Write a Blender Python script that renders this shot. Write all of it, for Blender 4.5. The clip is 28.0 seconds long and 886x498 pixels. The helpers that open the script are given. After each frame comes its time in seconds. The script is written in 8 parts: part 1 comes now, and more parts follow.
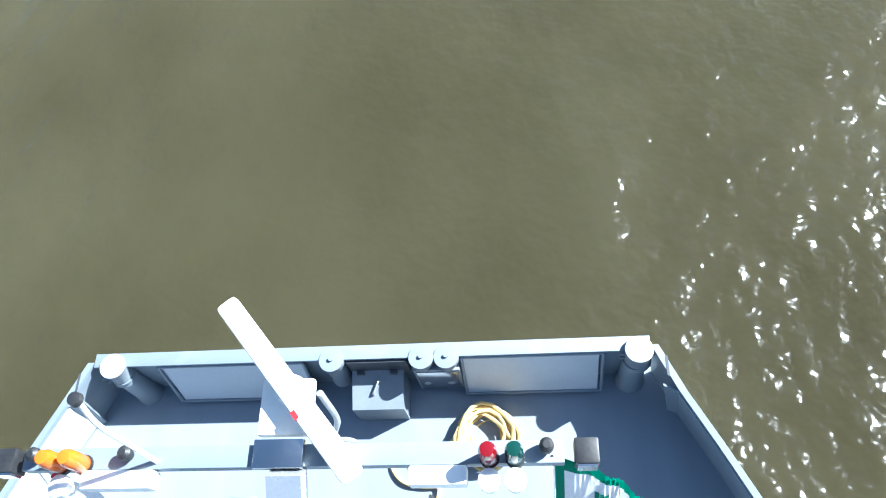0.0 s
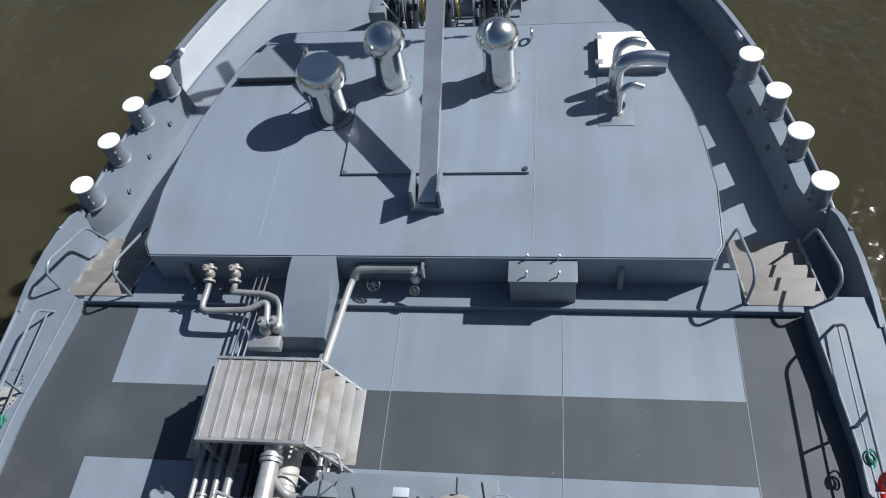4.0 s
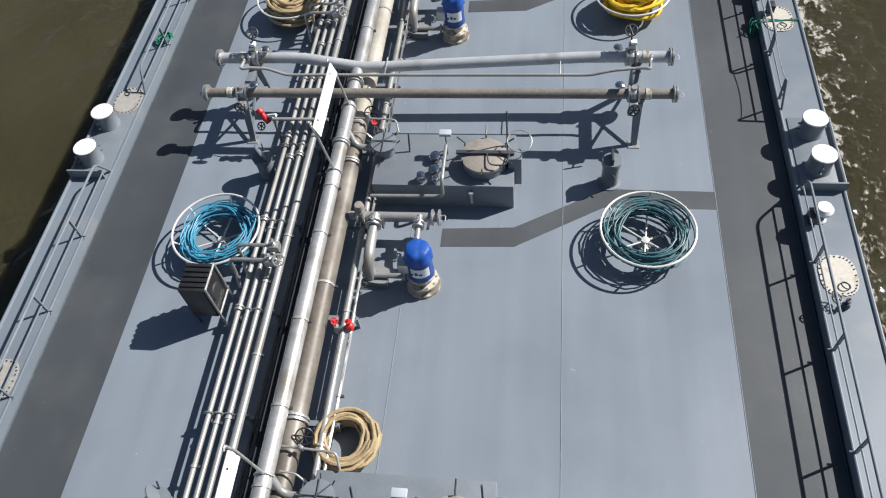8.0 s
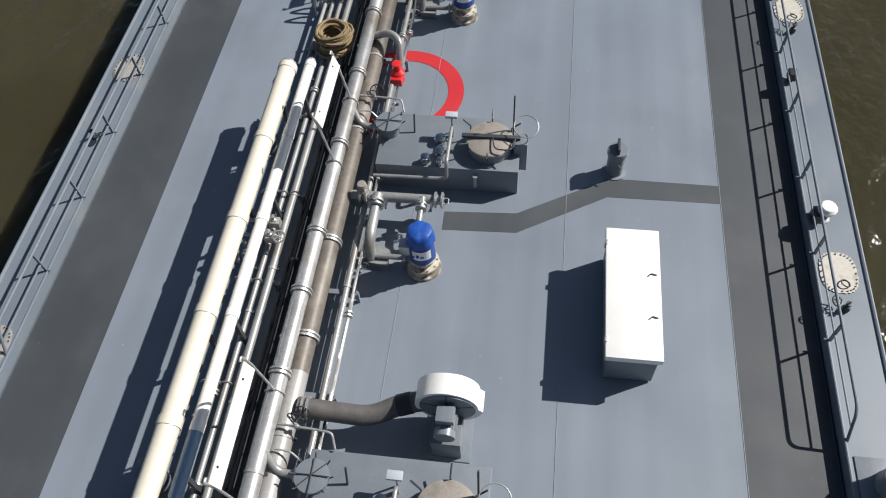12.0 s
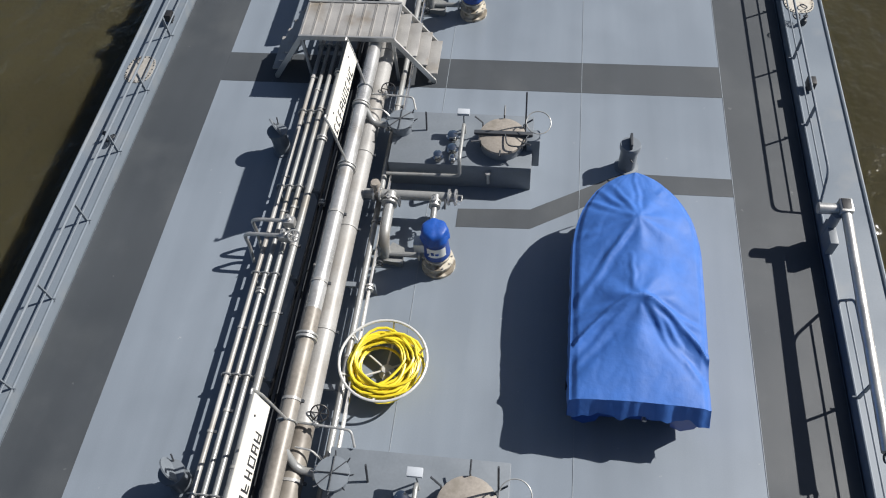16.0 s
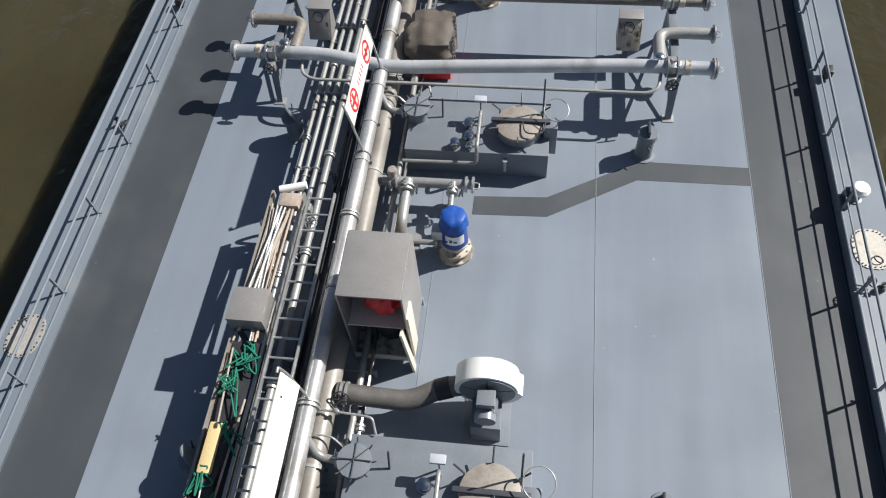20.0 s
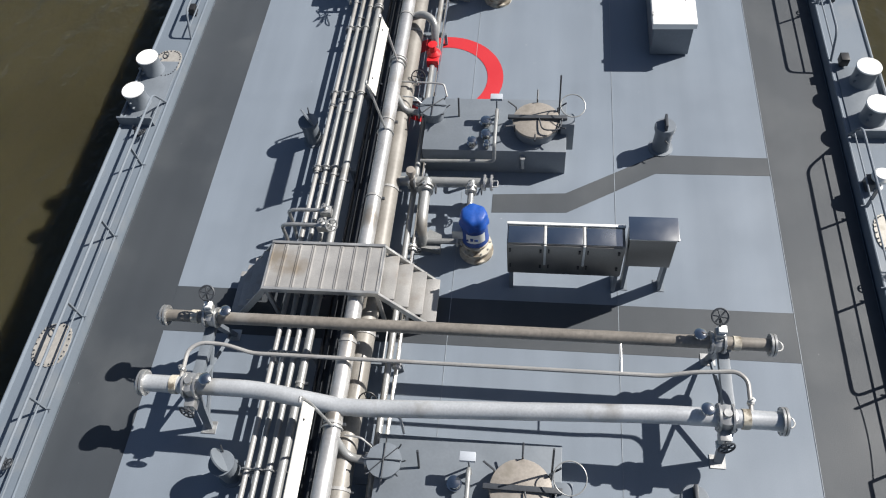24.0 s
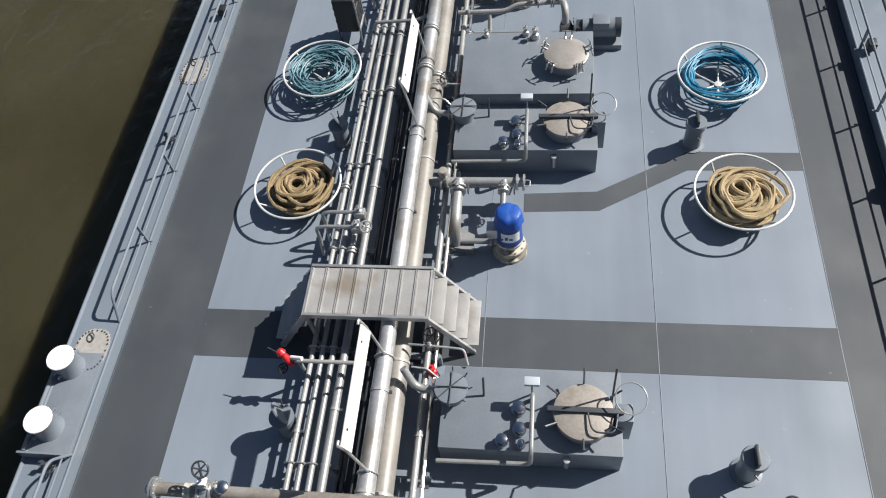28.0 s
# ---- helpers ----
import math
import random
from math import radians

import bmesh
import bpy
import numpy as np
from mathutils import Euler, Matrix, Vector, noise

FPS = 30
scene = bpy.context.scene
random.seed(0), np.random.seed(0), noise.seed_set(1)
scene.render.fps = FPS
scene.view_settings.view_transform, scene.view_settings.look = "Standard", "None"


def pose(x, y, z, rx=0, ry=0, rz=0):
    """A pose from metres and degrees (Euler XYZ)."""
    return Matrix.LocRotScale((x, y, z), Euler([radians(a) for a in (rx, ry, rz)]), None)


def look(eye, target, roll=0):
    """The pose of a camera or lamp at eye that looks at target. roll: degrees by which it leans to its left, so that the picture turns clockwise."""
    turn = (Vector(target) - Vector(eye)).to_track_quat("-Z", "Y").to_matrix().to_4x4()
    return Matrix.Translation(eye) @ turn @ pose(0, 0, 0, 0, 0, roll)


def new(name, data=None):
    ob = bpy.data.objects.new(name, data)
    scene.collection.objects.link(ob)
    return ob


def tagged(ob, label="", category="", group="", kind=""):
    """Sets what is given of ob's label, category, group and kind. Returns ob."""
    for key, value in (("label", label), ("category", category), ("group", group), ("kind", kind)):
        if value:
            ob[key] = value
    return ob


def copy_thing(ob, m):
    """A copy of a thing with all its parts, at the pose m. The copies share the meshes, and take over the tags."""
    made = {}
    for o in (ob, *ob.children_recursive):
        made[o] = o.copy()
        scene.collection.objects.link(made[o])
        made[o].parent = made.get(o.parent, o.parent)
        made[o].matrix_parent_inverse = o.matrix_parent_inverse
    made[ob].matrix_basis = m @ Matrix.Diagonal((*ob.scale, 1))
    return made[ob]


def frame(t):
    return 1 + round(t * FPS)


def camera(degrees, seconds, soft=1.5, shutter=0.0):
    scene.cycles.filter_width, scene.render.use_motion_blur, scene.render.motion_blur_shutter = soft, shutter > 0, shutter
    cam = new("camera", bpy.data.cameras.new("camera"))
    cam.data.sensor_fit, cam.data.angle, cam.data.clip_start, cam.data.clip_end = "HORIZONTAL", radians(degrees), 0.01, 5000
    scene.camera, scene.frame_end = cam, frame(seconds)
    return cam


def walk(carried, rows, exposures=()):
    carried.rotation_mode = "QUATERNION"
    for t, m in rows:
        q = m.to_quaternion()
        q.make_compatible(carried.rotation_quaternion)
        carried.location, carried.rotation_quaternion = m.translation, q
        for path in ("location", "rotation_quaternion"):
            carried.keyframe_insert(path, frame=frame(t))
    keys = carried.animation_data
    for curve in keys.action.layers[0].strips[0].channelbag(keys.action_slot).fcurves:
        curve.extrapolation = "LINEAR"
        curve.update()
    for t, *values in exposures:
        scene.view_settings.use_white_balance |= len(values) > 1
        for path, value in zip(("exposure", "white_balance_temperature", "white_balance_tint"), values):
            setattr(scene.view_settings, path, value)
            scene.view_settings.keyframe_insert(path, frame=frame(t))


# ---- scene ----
import itertools

# The camera stands at a bridge's parapet; the barge passes out from under it.
cam = camera(60.0, 28.0, soft=1.1)
PATH = [
    (0, (1.796, -0.022, 10.165), (0.633, 4.594, 1.371), -15.27),
    (0.5, (1.802, -0.004, 10.148), (0.700, 4.745, 1.416), -13.72),
    (1, (1.851, -0.020, 10.181), (0.776, 4.788, 1.479), -12.19),
    (1.5, (1.850, 0.004, 10.184), (0.777, 5.026, 1.604), -10.90),
    (2, (1.831, -0.029, 10.209), (0.669, 5.238, 1.788), -10.29),
    (2.5, (1.819, 0.012, 10.218), (0.560, 5.492, 1.949), -10.08),
    (4.5, (1.804, 0.023, 10.196), (0.387, 5.781, 2.143), -10.93),
    (5, (1.813, 0.004, 10.208), (0.407, 5.737, 2.136), -10.75),
    (5.5, (1.814, 0.029, 10.196), (0.439, 5.776, 2.129), -10.24),
    (6, (1.826, 0.019, 10.206), (0.472, 5.734, 2.113), -9.94),
    (6.5, (1.819, 0.037, 10.204), (0.495, 5.774, 2.122), -9.49),
    (7, (1.821, 0.011, 10.209), (0.519, 5.736, 2.113), -9.26),
    (7.5, (1.819, 0.047, 10.221), (0.543, 5.768, 2.118), -8.90),
    (8, (1.840, 0.007, 10.249), (0.585, 5.684, 2.113), -8.56),
    (8.5, (1.840, -0.001, 10.216), (0.619, 5.673, 2.072), -7.79),
    (9, (1.869, -0.041, 10.210), (0.657, 5.588, 2.034), -7.38),
    (9.5, (1.853, -0.004, 10.190), (0.692, 5.599, 1.988), -6.34),
    (10, (1.835, -0.012, 10.205), (0.728, 5.509, 1.941), -5.60),
    (10.5, (1.832, -0.015, 10.215), (0.740, 5.489, 1.938), -5.19),
    (11, (1.838, -0.023, 10.226), (0.756, 5.440, 1.920), -5.17),
    (11.5, (1.850, 0.008, 10.226), (0.751, 5.487, 1.933), -5.07),
    (13.5, (1.873, 0.005, 10.234), (0.777, 5.496, 1.948), -6.15),
    (14, (1.878, -0.032, 10.258), (0.769, 5.398, 1.934), -6.31),
    (14.5, (1.887, -0.007, 10.252), (0.768, 5.434, 1.937), -6.33),
    (15, (1.862, -0.031, 10.270), (0.751, 5.396, 1.944), -6.26),
    (15.5, (1.885, 0.006, 10.269), (0.764, 5.449, 1.955), -6.33),
    (16, (1.945, -0.019, 10.273), (0.781, 5.413, 1.958), -6.64),
    (16.5, (1.957, 0.012, 10.226), (0.779, 5.472, 1.932), -6.74),
    (17, (1.913, -0.006, 10.195), (0.768, 5.401, 1.861), -6.48),
    (17.5, (1.867, 0.011, 10.191), (0.757, 5.420, 1.854), -6.14),
    (18, (1.850, 0.006, 10.221), (0.752, 5.363, 1.849), -5.87),
    (18.5, (1.842, 0.036, 10.213), (0.747, 5.409, 1.851), -6.02),
    (19, (1.837, -0.005, 10.225), (0.748, 5.333, 1.839), -6.00),
    (19.5, (1.822, 0.047, 10.232), (0.741, 5.371, 1.836), -5.93),
    (20, (1.811, -0.033, 10.225), (0.727, 5.307, 1.840), -5.92),
    (20.5, (1.823, -0.018, 10.201), (0.716, 5.366, 1.847), -6.07),
    (21, (1.844, -0.040, 10.229), (0.715, 5.325, 1.867), -6.56),
    (21.5, (1.854, 0.007, 10.231), (0.703, 5.367, 1.868), -6.90),
    (23.5, (1.868, 0.016, 10.213), (0.692, 5.382, 1.857), -8.02),
    (24, (1.866, -0.009, 10.226), (0.659, 5.346, 1.867), -8.54),
    (24.5, (1.864, 0.006, 10.209), (0.620, 5.404, 1.883), -8.86),
    (25, (1.855, 0.000, 10.201), (0.588, 5.393, 1.875), -9.16),
    (25.5, (1.813, 0.020, 10.184), (0.552, 5.456, 1.886), -9.13),
    (26, (1.777, -0.015, 10.207), (0.528, 5.415, 1.903), -8.97),
    (26.5, (1.764, -0.010, 10.214), (0.502, 5.455, 1.935), -9.16),
    (27, (1.740, -0.008, 10.209), (0.476, 5.436, 1.917), -9.47),
    (27.5, (1.740, 0.043, 10.200), (0.435, 5.487, 1.914), -10.17),
    (28, (1.728, -0.009, 10.208), (0.387, 5.414, 1.914), -10.46),
]
EXPOSURE = [(0.0, 2.28, 5400, 2), (0.5, 1.63, 5400, 3), (1.0, 1.1, 5330, 4), (1.5, 0.89, 5330, 5), (2.0, 0.79, 5380, 6), (2.5, 0.65, 5450, 7), (4.5, 0.5, 5950, 9), (5.2, 0.5, 5980, 9), (6.0, 0.46, 6300, 10), (7.0, 0.46, 6350, 10), (8.0, 0.56, 6300, 10), (9.0, 0.51, 6280, 10), (10.0, 0.44, 6320, 10), (11.0, 0.31, 6350, 10), (14.0, 0.36, 6350, 10), (17.0, 0.47, 6350, 10), (20.0, 0.53, 6350, 10), (28.0, 0.6, 6350, 10)]
walk(cam, [(t, look(eye, target, roll)) for t, eye, target, roll in PATH], EXPOSURE)


def sailed(t):
    """How far the barge has gone ahead at t seconds."""
    return 2.9985 * t + 0.00155 * (t - 14) ** 2


def drift(t):
    """How far the barge has slipped sideways at t seconds."""
    return 0.0566 * (t - 8)


# ---- sun and sky ----
SHADE = Vector((-1.02, -0.49, -1.0)).normalized()
world = bpy.data.worlds.new("sky")
scene.world = world
world.use_nodes = True
sky = world.node_tree.nodes.new("ShaderNodeTexSky")
sky.sky_type, sky.sun_disc = "NISHITA", False
sky.sun_elevation = math.asin(-SHADE.z)
sky.sun_rotation = math.atan2(-SHADE.x, -SHADE.y)
sky.dust_density, sky.ozone_density = 1.2, 1.2
back = world.node_tree.nodes["Background"]
back.inputs["Strength"].default_value = 0.042
world.node_tree.links.new(sky.outputs[0], back.inputs[0])
sun_data = bpy.data.lights.new("sun", "SUN")
sun_data.energy, sun_data.angle, sun_data.color = 5.0, radians(0.53), (1.0, 0.95, 0.88)
sun = new("sun", sun_data)
sun.matrix_world = look((40, 20, 60), Vector((40, 20, 60)) + SHADE)


# ---- materials ----
def rgb(r, g, b):
    """Linear colour from display values 0 to 255."""
    return tuple(((c / 255 + 0.055) / 1.055) ** 2.4 if c > 10 else c / 255 / 12.92 for c in (r, g, b)) + (1.0,)


def material(name, colour, rough=0.5, metal=0.0, spread=0.12, grain=30.0, stain=1.2, bump=0.1, second=None, second_scale=2.0, second_from=0.55,
             second_to=0.7, island=0.0, specular=0.5, streak=None, flecks=None):
    m = bpy.data.materials.new(name)
    m.use_nodes = True
    nt = m.node_tree
    bsdf = nt.nodes["Principled BSDF"]
    coord = nt.nodes.new("ShaderNodeTexCoord")
    source = coord.outputs["Object"]
    if streak:
        mapping = nt.nodes.new("ShaderNodeMapping")
        mapping.inputs["Scale"].default_value = streak
        nt.links.new(source, mapping.inputs[0])
        source = mapping.outputs[0]

    def noisy(scale, detail=4.0, src=None):
        n = nt.nodes.new("ShaderNodeTexNoise")
        n.inputs["Scale"].default_value, n.inputs["Detail"].default_value = scale, detail
        nt.links.new(src or source, n.inputs["Vector"])
        return n.outputs["Fac"]

    def blend(kind, a, b, fac):
        n = nt.nodes.new("ShaderNodeMix")
        n.data_type, n.blend_type = "RGBA", kind
        for sock, v in ((n.inputs[0], fac), (n.inputs[6], a), (n.inputs[7], b)):
            if isinstance(v, (tuple, float)):
                sock.default_value = v
            else:
                nt.links.new(v, sock)
        return n.outputs[2]

    def spanned(fac, lo, hi, a, b):
        n = nt.nodes.new("ShaderNodeMapRange")
        for i, v in enumerate((lo, hi, a, b)):
            n.inputs[1 + i].default_value = v
        nt.links.new(fac, n.inputs[0])
        return n.outputs[0]

    fine, wide = noisy(grain), noisy(stain, 6.0)
    col = blend("MULTIPLY", colour, spanned(fine, 0.25, 0.75, 1 - spread, 1 + spread), 1.0)
    col = blend("MULTIPLY", col, spanned(wide, 0.3, 0.7, 1 - spread, 1 + spread), 1.0)
    if second:
        col = blend("MIX", col, second, spanned(noisy(second_scale, 8.0), second_from, second_to, 0.0, 1.0))
    if flecks:
        col = blend("MIX", col, flecks, spanned(noisy(7.0, 3.0), 0.735, 0.76, 0.0, 0.45))
        run = nt.nodes.new("ShaderNodeMapping")
        run.inputs["Scale"].default_value = (2.2, 0.16, 1.0)
        nt.links.new(coord.outputs["Object"], run.inputs[0])
        col = blend("MULTIPLY", col, spanned(noisy(1.0, 4.0, run.outputs[0]), 0.3, 0.7, 0.93, 1.07), 1.0)
    if island:
        info = nt.nodes.new("ShaderNodeObjectInfo")
        col = blend("MULTIPLY", col, spanned(info.outputs["Random"], 0.0, 1.0, 1 - island, 1 + island), 1.0)
    nt.links.new(col, bsdf.inputs["Base Color"])
    bsdf.inputs["Metallic"].default_value = metal
    bsdf.inputs["Specular IOR Level"].default_value = specular
    nt.links.new(spanned(wide, 0.3, 0.7, max(rough - 0.08, 0.03), min(rough + 0.1, 1.0)), bsdf.inputs["Roughness"])
    if bump:
        b = nt.nodes.new("ShaderNodeBump")
        b.inputs["Strength"].default_value, b.inputs["Distance"].default_value = bump, 0.01
        nt.links.new(fine, b.inputs["Height"])
        nt.links.new(b.outputs[0], bsdf.inputs["Normal"])
    return m


DECK = material("deck_paint", (0.198, 0.23, 0.27, 1), 0.36, spread=0.045, grain=60, stain=0.35, bump=0.06, second=(0.168, 0.196, 0.23, 1), second_scale=0.6, second_from=0.5, second_to=0.8, flecks=(0.4, 0.42, 0.44, 1))
DARK = material("walkway_paint", (0.047, 0.054, 0.062, 1), 0.6, spread=0.06, grain=140, stain=0.5, bump=0.25, second=(0.075, 0.082, 0.088, 1), second_scale=0.7, second_from=0.5, second_to=0.8, flecks=(0.16, 0.17, 0.17, 1))
HULL = material("hull_paint", (0.165, 0.195, 0.23, 1), 0.4, spread=0.05, grain=40, stain=0.6, bump=0.05, second=(0.2, 0.22, 0.24, 1), second_scale=1.4)
STEEL_PAINT = material("fitting_paint", (0.168, 0.19, 0.215, 1), 0.42, spread=0.05, grain=25, stain=3, bump=0.08)
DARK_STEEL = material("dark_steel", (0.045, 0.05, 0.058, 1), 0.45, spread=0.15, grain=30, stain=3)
PIPE = material("grey_pipe", (0.3, 0.305, 0.3, 1), 0.4, metal=0.3, spread=0.1, grain=35, stain=2.0, bump=0.08, second=(0.24, 0.225, 0.2, 1), second_scale=1.7)
LOADING_PIPE = material("silver_grey_loading_pipe", (0.5, 0.515, 0.53, 1), 0.36, metal=0.3, spread=0.1, grain=35, stain=2.0, bump=0.08, second=(0.3, 0.285, 0.26, 1), second_scale=1.7, second_from=0.55, second_to=0.72)
PALE_PIPE = material("pale_pipe", (0.33, 0.325, 0.315, 1), 0.42, metal=0.1, spread=0.12, grain=35, stain=1.5, second=(0.23, 0.21, 0.185, 1), second_scale=1.3, second_from=0.5, second_to=0.75)
MAST = material("mast_steel", (0.55, 0.57, 0.6, 1), 0.26, metal=0.7, spread=0.08, grain=40, stain=1.5, bump=0.05)
BROWN_PIPE = material("weathered_pipe", (0.215, 0.195, 0.17, 1), 0.45, metal=0.1, spread=0.2, grain=18, stain=1.1, second=(0.29, 0.278, 0.258, 1), second_scale=0.9)
SILVER_PIPE = material("silver_pipe", (0.49, 0.49, 0.485, 1), 0.33, metal=0.55, spread=0.12, grain=22, stain=1.6, bump=0.08, second=(0.3, 0.27, 0.23, 1), second_scale=1.3, second_from=0.52, second_to=0.66)
DARK_PIPE = material("brown_stained_pipe", (0.135, 0.118, 0.1, 1), 0.5, metal=0.1, spread=0.2, grain=18, stain=1.4, second=(0.25, 0.23, 0.2, 1), second_scale=1.2, second_from=0.52, second_to=0.7)
BEIGE_PIPE = material("beige_pipe", (0.255, 0.24, 0.215, 1), 0.45, metal=0.1, spread=0.12, grain=18, stain=1.4, second=(0.19, 0.175, 0.155, 1), second_scale=1.2, second_from=0.5, second_to=0.7)
CREAM_PIPE = material("cream_pipe", (0.39, 0.37, 0.325, 1), 0.45, spread=0.12, grain=18, stain=1.5, second=(0.28, 0.25, 0.2, 1), second_scale=1.1, second_from=0.5, second_to=0.7)
STAINLESS = material("stainless", (0.62, 0.62, 0.61, 1), 0.18, metal=1.0, spread=0.05, grain=60, stain=2, bump=0.03)
# stainless, rougher, with the dark deck it mirrors put into the colour
MIRROR_DARK_STEEL = material("stainless_darkened_by_deck", (0.27, 0.262, 0.25, 1), 0.34, metal=0.85, spread=0.08, grain=50, stain=2.5, bump=0.03)
GALVANISED = material("galvanised", (0.5, 0.5, 0.49, 1), 0.4, metal=0.7, spread=0.1, grain=45, stain=4)
GRATING = material("grating", (0.38, 0.37, 0.355, 1), 0.5, metal=0.35, spread=0.13, grain=70, stain=2.5, bump=0.3, second=(0.27, 0.235, 0.19, 1), second_scale=1.6)
RAIL = material("rail_paint", (0.17, 0.195, 0.225, 1), 0.4, spread=0.07, grain=30, stain=4)
WHITE = material("white_paint", (0.8, 0.8, 0.77, 1), 0.4, spread=0.03, grain=30, stain=2, bump=0.03)
BOARD = material("sign_board", (0.78, 0.755, 0.68, 1), 0.35, spread=0.03, grain=20, stain=2, bump=0.02)
CREAM = material("cream_tube", (0.67, 0.625, 0.52, 1), 0.35, spread=0.04, grain=20, stain=1.5, bump=0.03)
BEIGE = material("bare_lid", (0.31, 0.28, 0.245, 1), 0.5, metal=0.2, spread=0.12, grain=30, stain=5, bump=0.15, second=(0.25, 0.225, 0.19, 1), second_scale=5)
LID_GREY = material("bare_grey_lid", (0.33, 0.305, 0.275, 1), 0.45, metal=0.3, spread=0.08, grain=25, stain=4, bump=0.1)
HOOP = material("pale_hoop", (0.62, 0.62, 0.6, 1), 0.4, metal=0.2, spread=0.06, grain=30, stain=5)
BASE_CREAM = material("pump_base", (0.5, 0.46, 0.38, 1), 0.45, spread=0.12, grain=30, stain=6, second=(0.17, 0.145, 0.11, 1), second_scale=7, second_from=0.47, second_to=0.6)
BLUE = material("blue_cover", (0.012, 0.055, 0.26, 1), 0.5, spread=0.1, grain=25, stain=6, bump=0.1)
TARP = material("blue_tarpaulin", (0.036, 0.13, 0.43, 1), 0.68, spread=0.07, grain=7, stain=2.2, bump=0.9)
BOAT = material("boat_hull", (0.012, 0.06, 0.3, 1), 0.35, spread=0.1)
RED = material("red_paint", (0.6, 0.02, 0.025, 1), 0.4, spread=0.06, grain=30, stain=3)
RED_DECK = material("red_deck_paint", (0.5, 0.025, 0.032, 1), 0.5, spread=0.05, grain=90, stain=1.2)
BLACK = material("black_plastic", (0.018, 0.018, 0.02, 1), 0.45, spread=0.2, grain=30, stain=4)
HOSE_GREY = material("grey_rubber_hose", (0.105, 0.1, 0.094, 1), 0.5, spread=0.15, grain=40, stain=5)
RUBBER = material("black_rubber", (0.025, 0.026, 0.03, 1), 0.6, spread=0.2, grain=40, stain=5)
TAN_ROPE = material("tan_rope", (0.36, 0.275, 0.155, 1), 0.85, spread=0.25, grain=55, stain=4, bump=0.6)
BROWN_ROPE = material("brown_rope", (0.26, 0.19, 0.1, 1), 0.85, spread=0.28, grain=55, stain=4, bump=0.6)
YELLOW_ROPE = material("yellow_rope", (0.76, 0.5, 0.02, 1), 0.7, spread=0.18, grain=50, stain=4, bump=0.5)
PALE_ROPE = material("pale_rope", (0.58, 0.43, 0.17, 1), 0.75, spread=0.2, grain=50, stain=4, bump=0.5)
YELLOW_HOSE = material("yellow_hose", (0.75, 0.6, 0.03, 1), 0.4, spread=0.1, grain=30, stain=3)
SEAM = material("weld_line", (0.25, 0.28, 0.31, 1), 0.5, spread=0.15, grain=20, stain=3)
BLUE_HOSE = material("blue_hose", (0.05, 0.25, 0.39, 1), 0.4, spread=0.2, grain=8, stain=2.5, second=(0.03, 0.1, 0.13, 1), second_scale=2)
PALE_HOSE = material("pale_teal_hose", (0.12, 0.24, 0.28, 1), 0.4, spread=0.3, grain=8, stain=2.5, second=(0.05, 0.1, 0.11, 1), second_scale=2)
TEAL_HOSE = material("teal_hose", (0.05, 0.13, 0.15, 1), 0.42, spread=0.25, grain=8, stain=2.5)
GREEN_ROPE = material("green_rope", (0.01, 0.16, 0.1, 1), 0.8, spread=0.2, grain=50, stain=4, bump=0.4)
LIFE_RED = material("lifebuoy_red", (0.72, 0.045, 0.03, 1), 0.45, spread=0.05)
BROWN_CLOTH = material("brown_tarpaulin", (0.1, 0.085, 0.07, 1), 0.7, spread=0.2, grain=40, stain=4, bump=0.3)
YELLOW = material("yellow_foam", (0.62, 0.48, 0.24, 1), 0.6, spread=0.08)
WOOD = material("weathered_wood", (0.37, 0.3, 0.245, 1), 0.7, spread=0.2, grain=40, stain=5, bump=0.3)
GREY_BOX = material("grey_box", (0.3, 0.29, 0.28, 1), 0.4, metal=0.3, spread=0.06, grain=30, stain=2)
ORANGE = material("orange_glass", (0.55, 0.12, 0.008, 1), 0.15, spread=0.05, bump=0)
GREEN_GLASS = material("green_glass", (0.006, 0.034, 0.027, 1), 0.12, spread=0.05, bump=0)
RED_GLASS = material("red_glass", (0.13, 0.004, 0.008, 1), 0.12, spread=0.05, bump=0)
FLAG_GREEN = material("flag_green", (0.0, 0.26, 0.16, 1), 0.7, spread=0.06)
FLAG_WHITE = material("flag_white", (0.75, 0.76, 0.8, 1), 0.7, spread=0.05)
FLAG_BLUE = material("flag_blue", (0.06, 0.16, 0.42, 1), 0.7, spread=0.06)
PANEL = material("pale_panel", (0.42, 0.45, 0.49, 1), 0.45, spread=0.05, grain=30, stain=2)
CAP_BLUE = material("blue_cap", (0.008, 0.07, 0.34, 1), 0.55, spread=0.1, grain=30, stain=7, bump=0.2)
INK = material("ink", (0.02, 0.02, 0.025, 1), 0.6, spread=0.1)


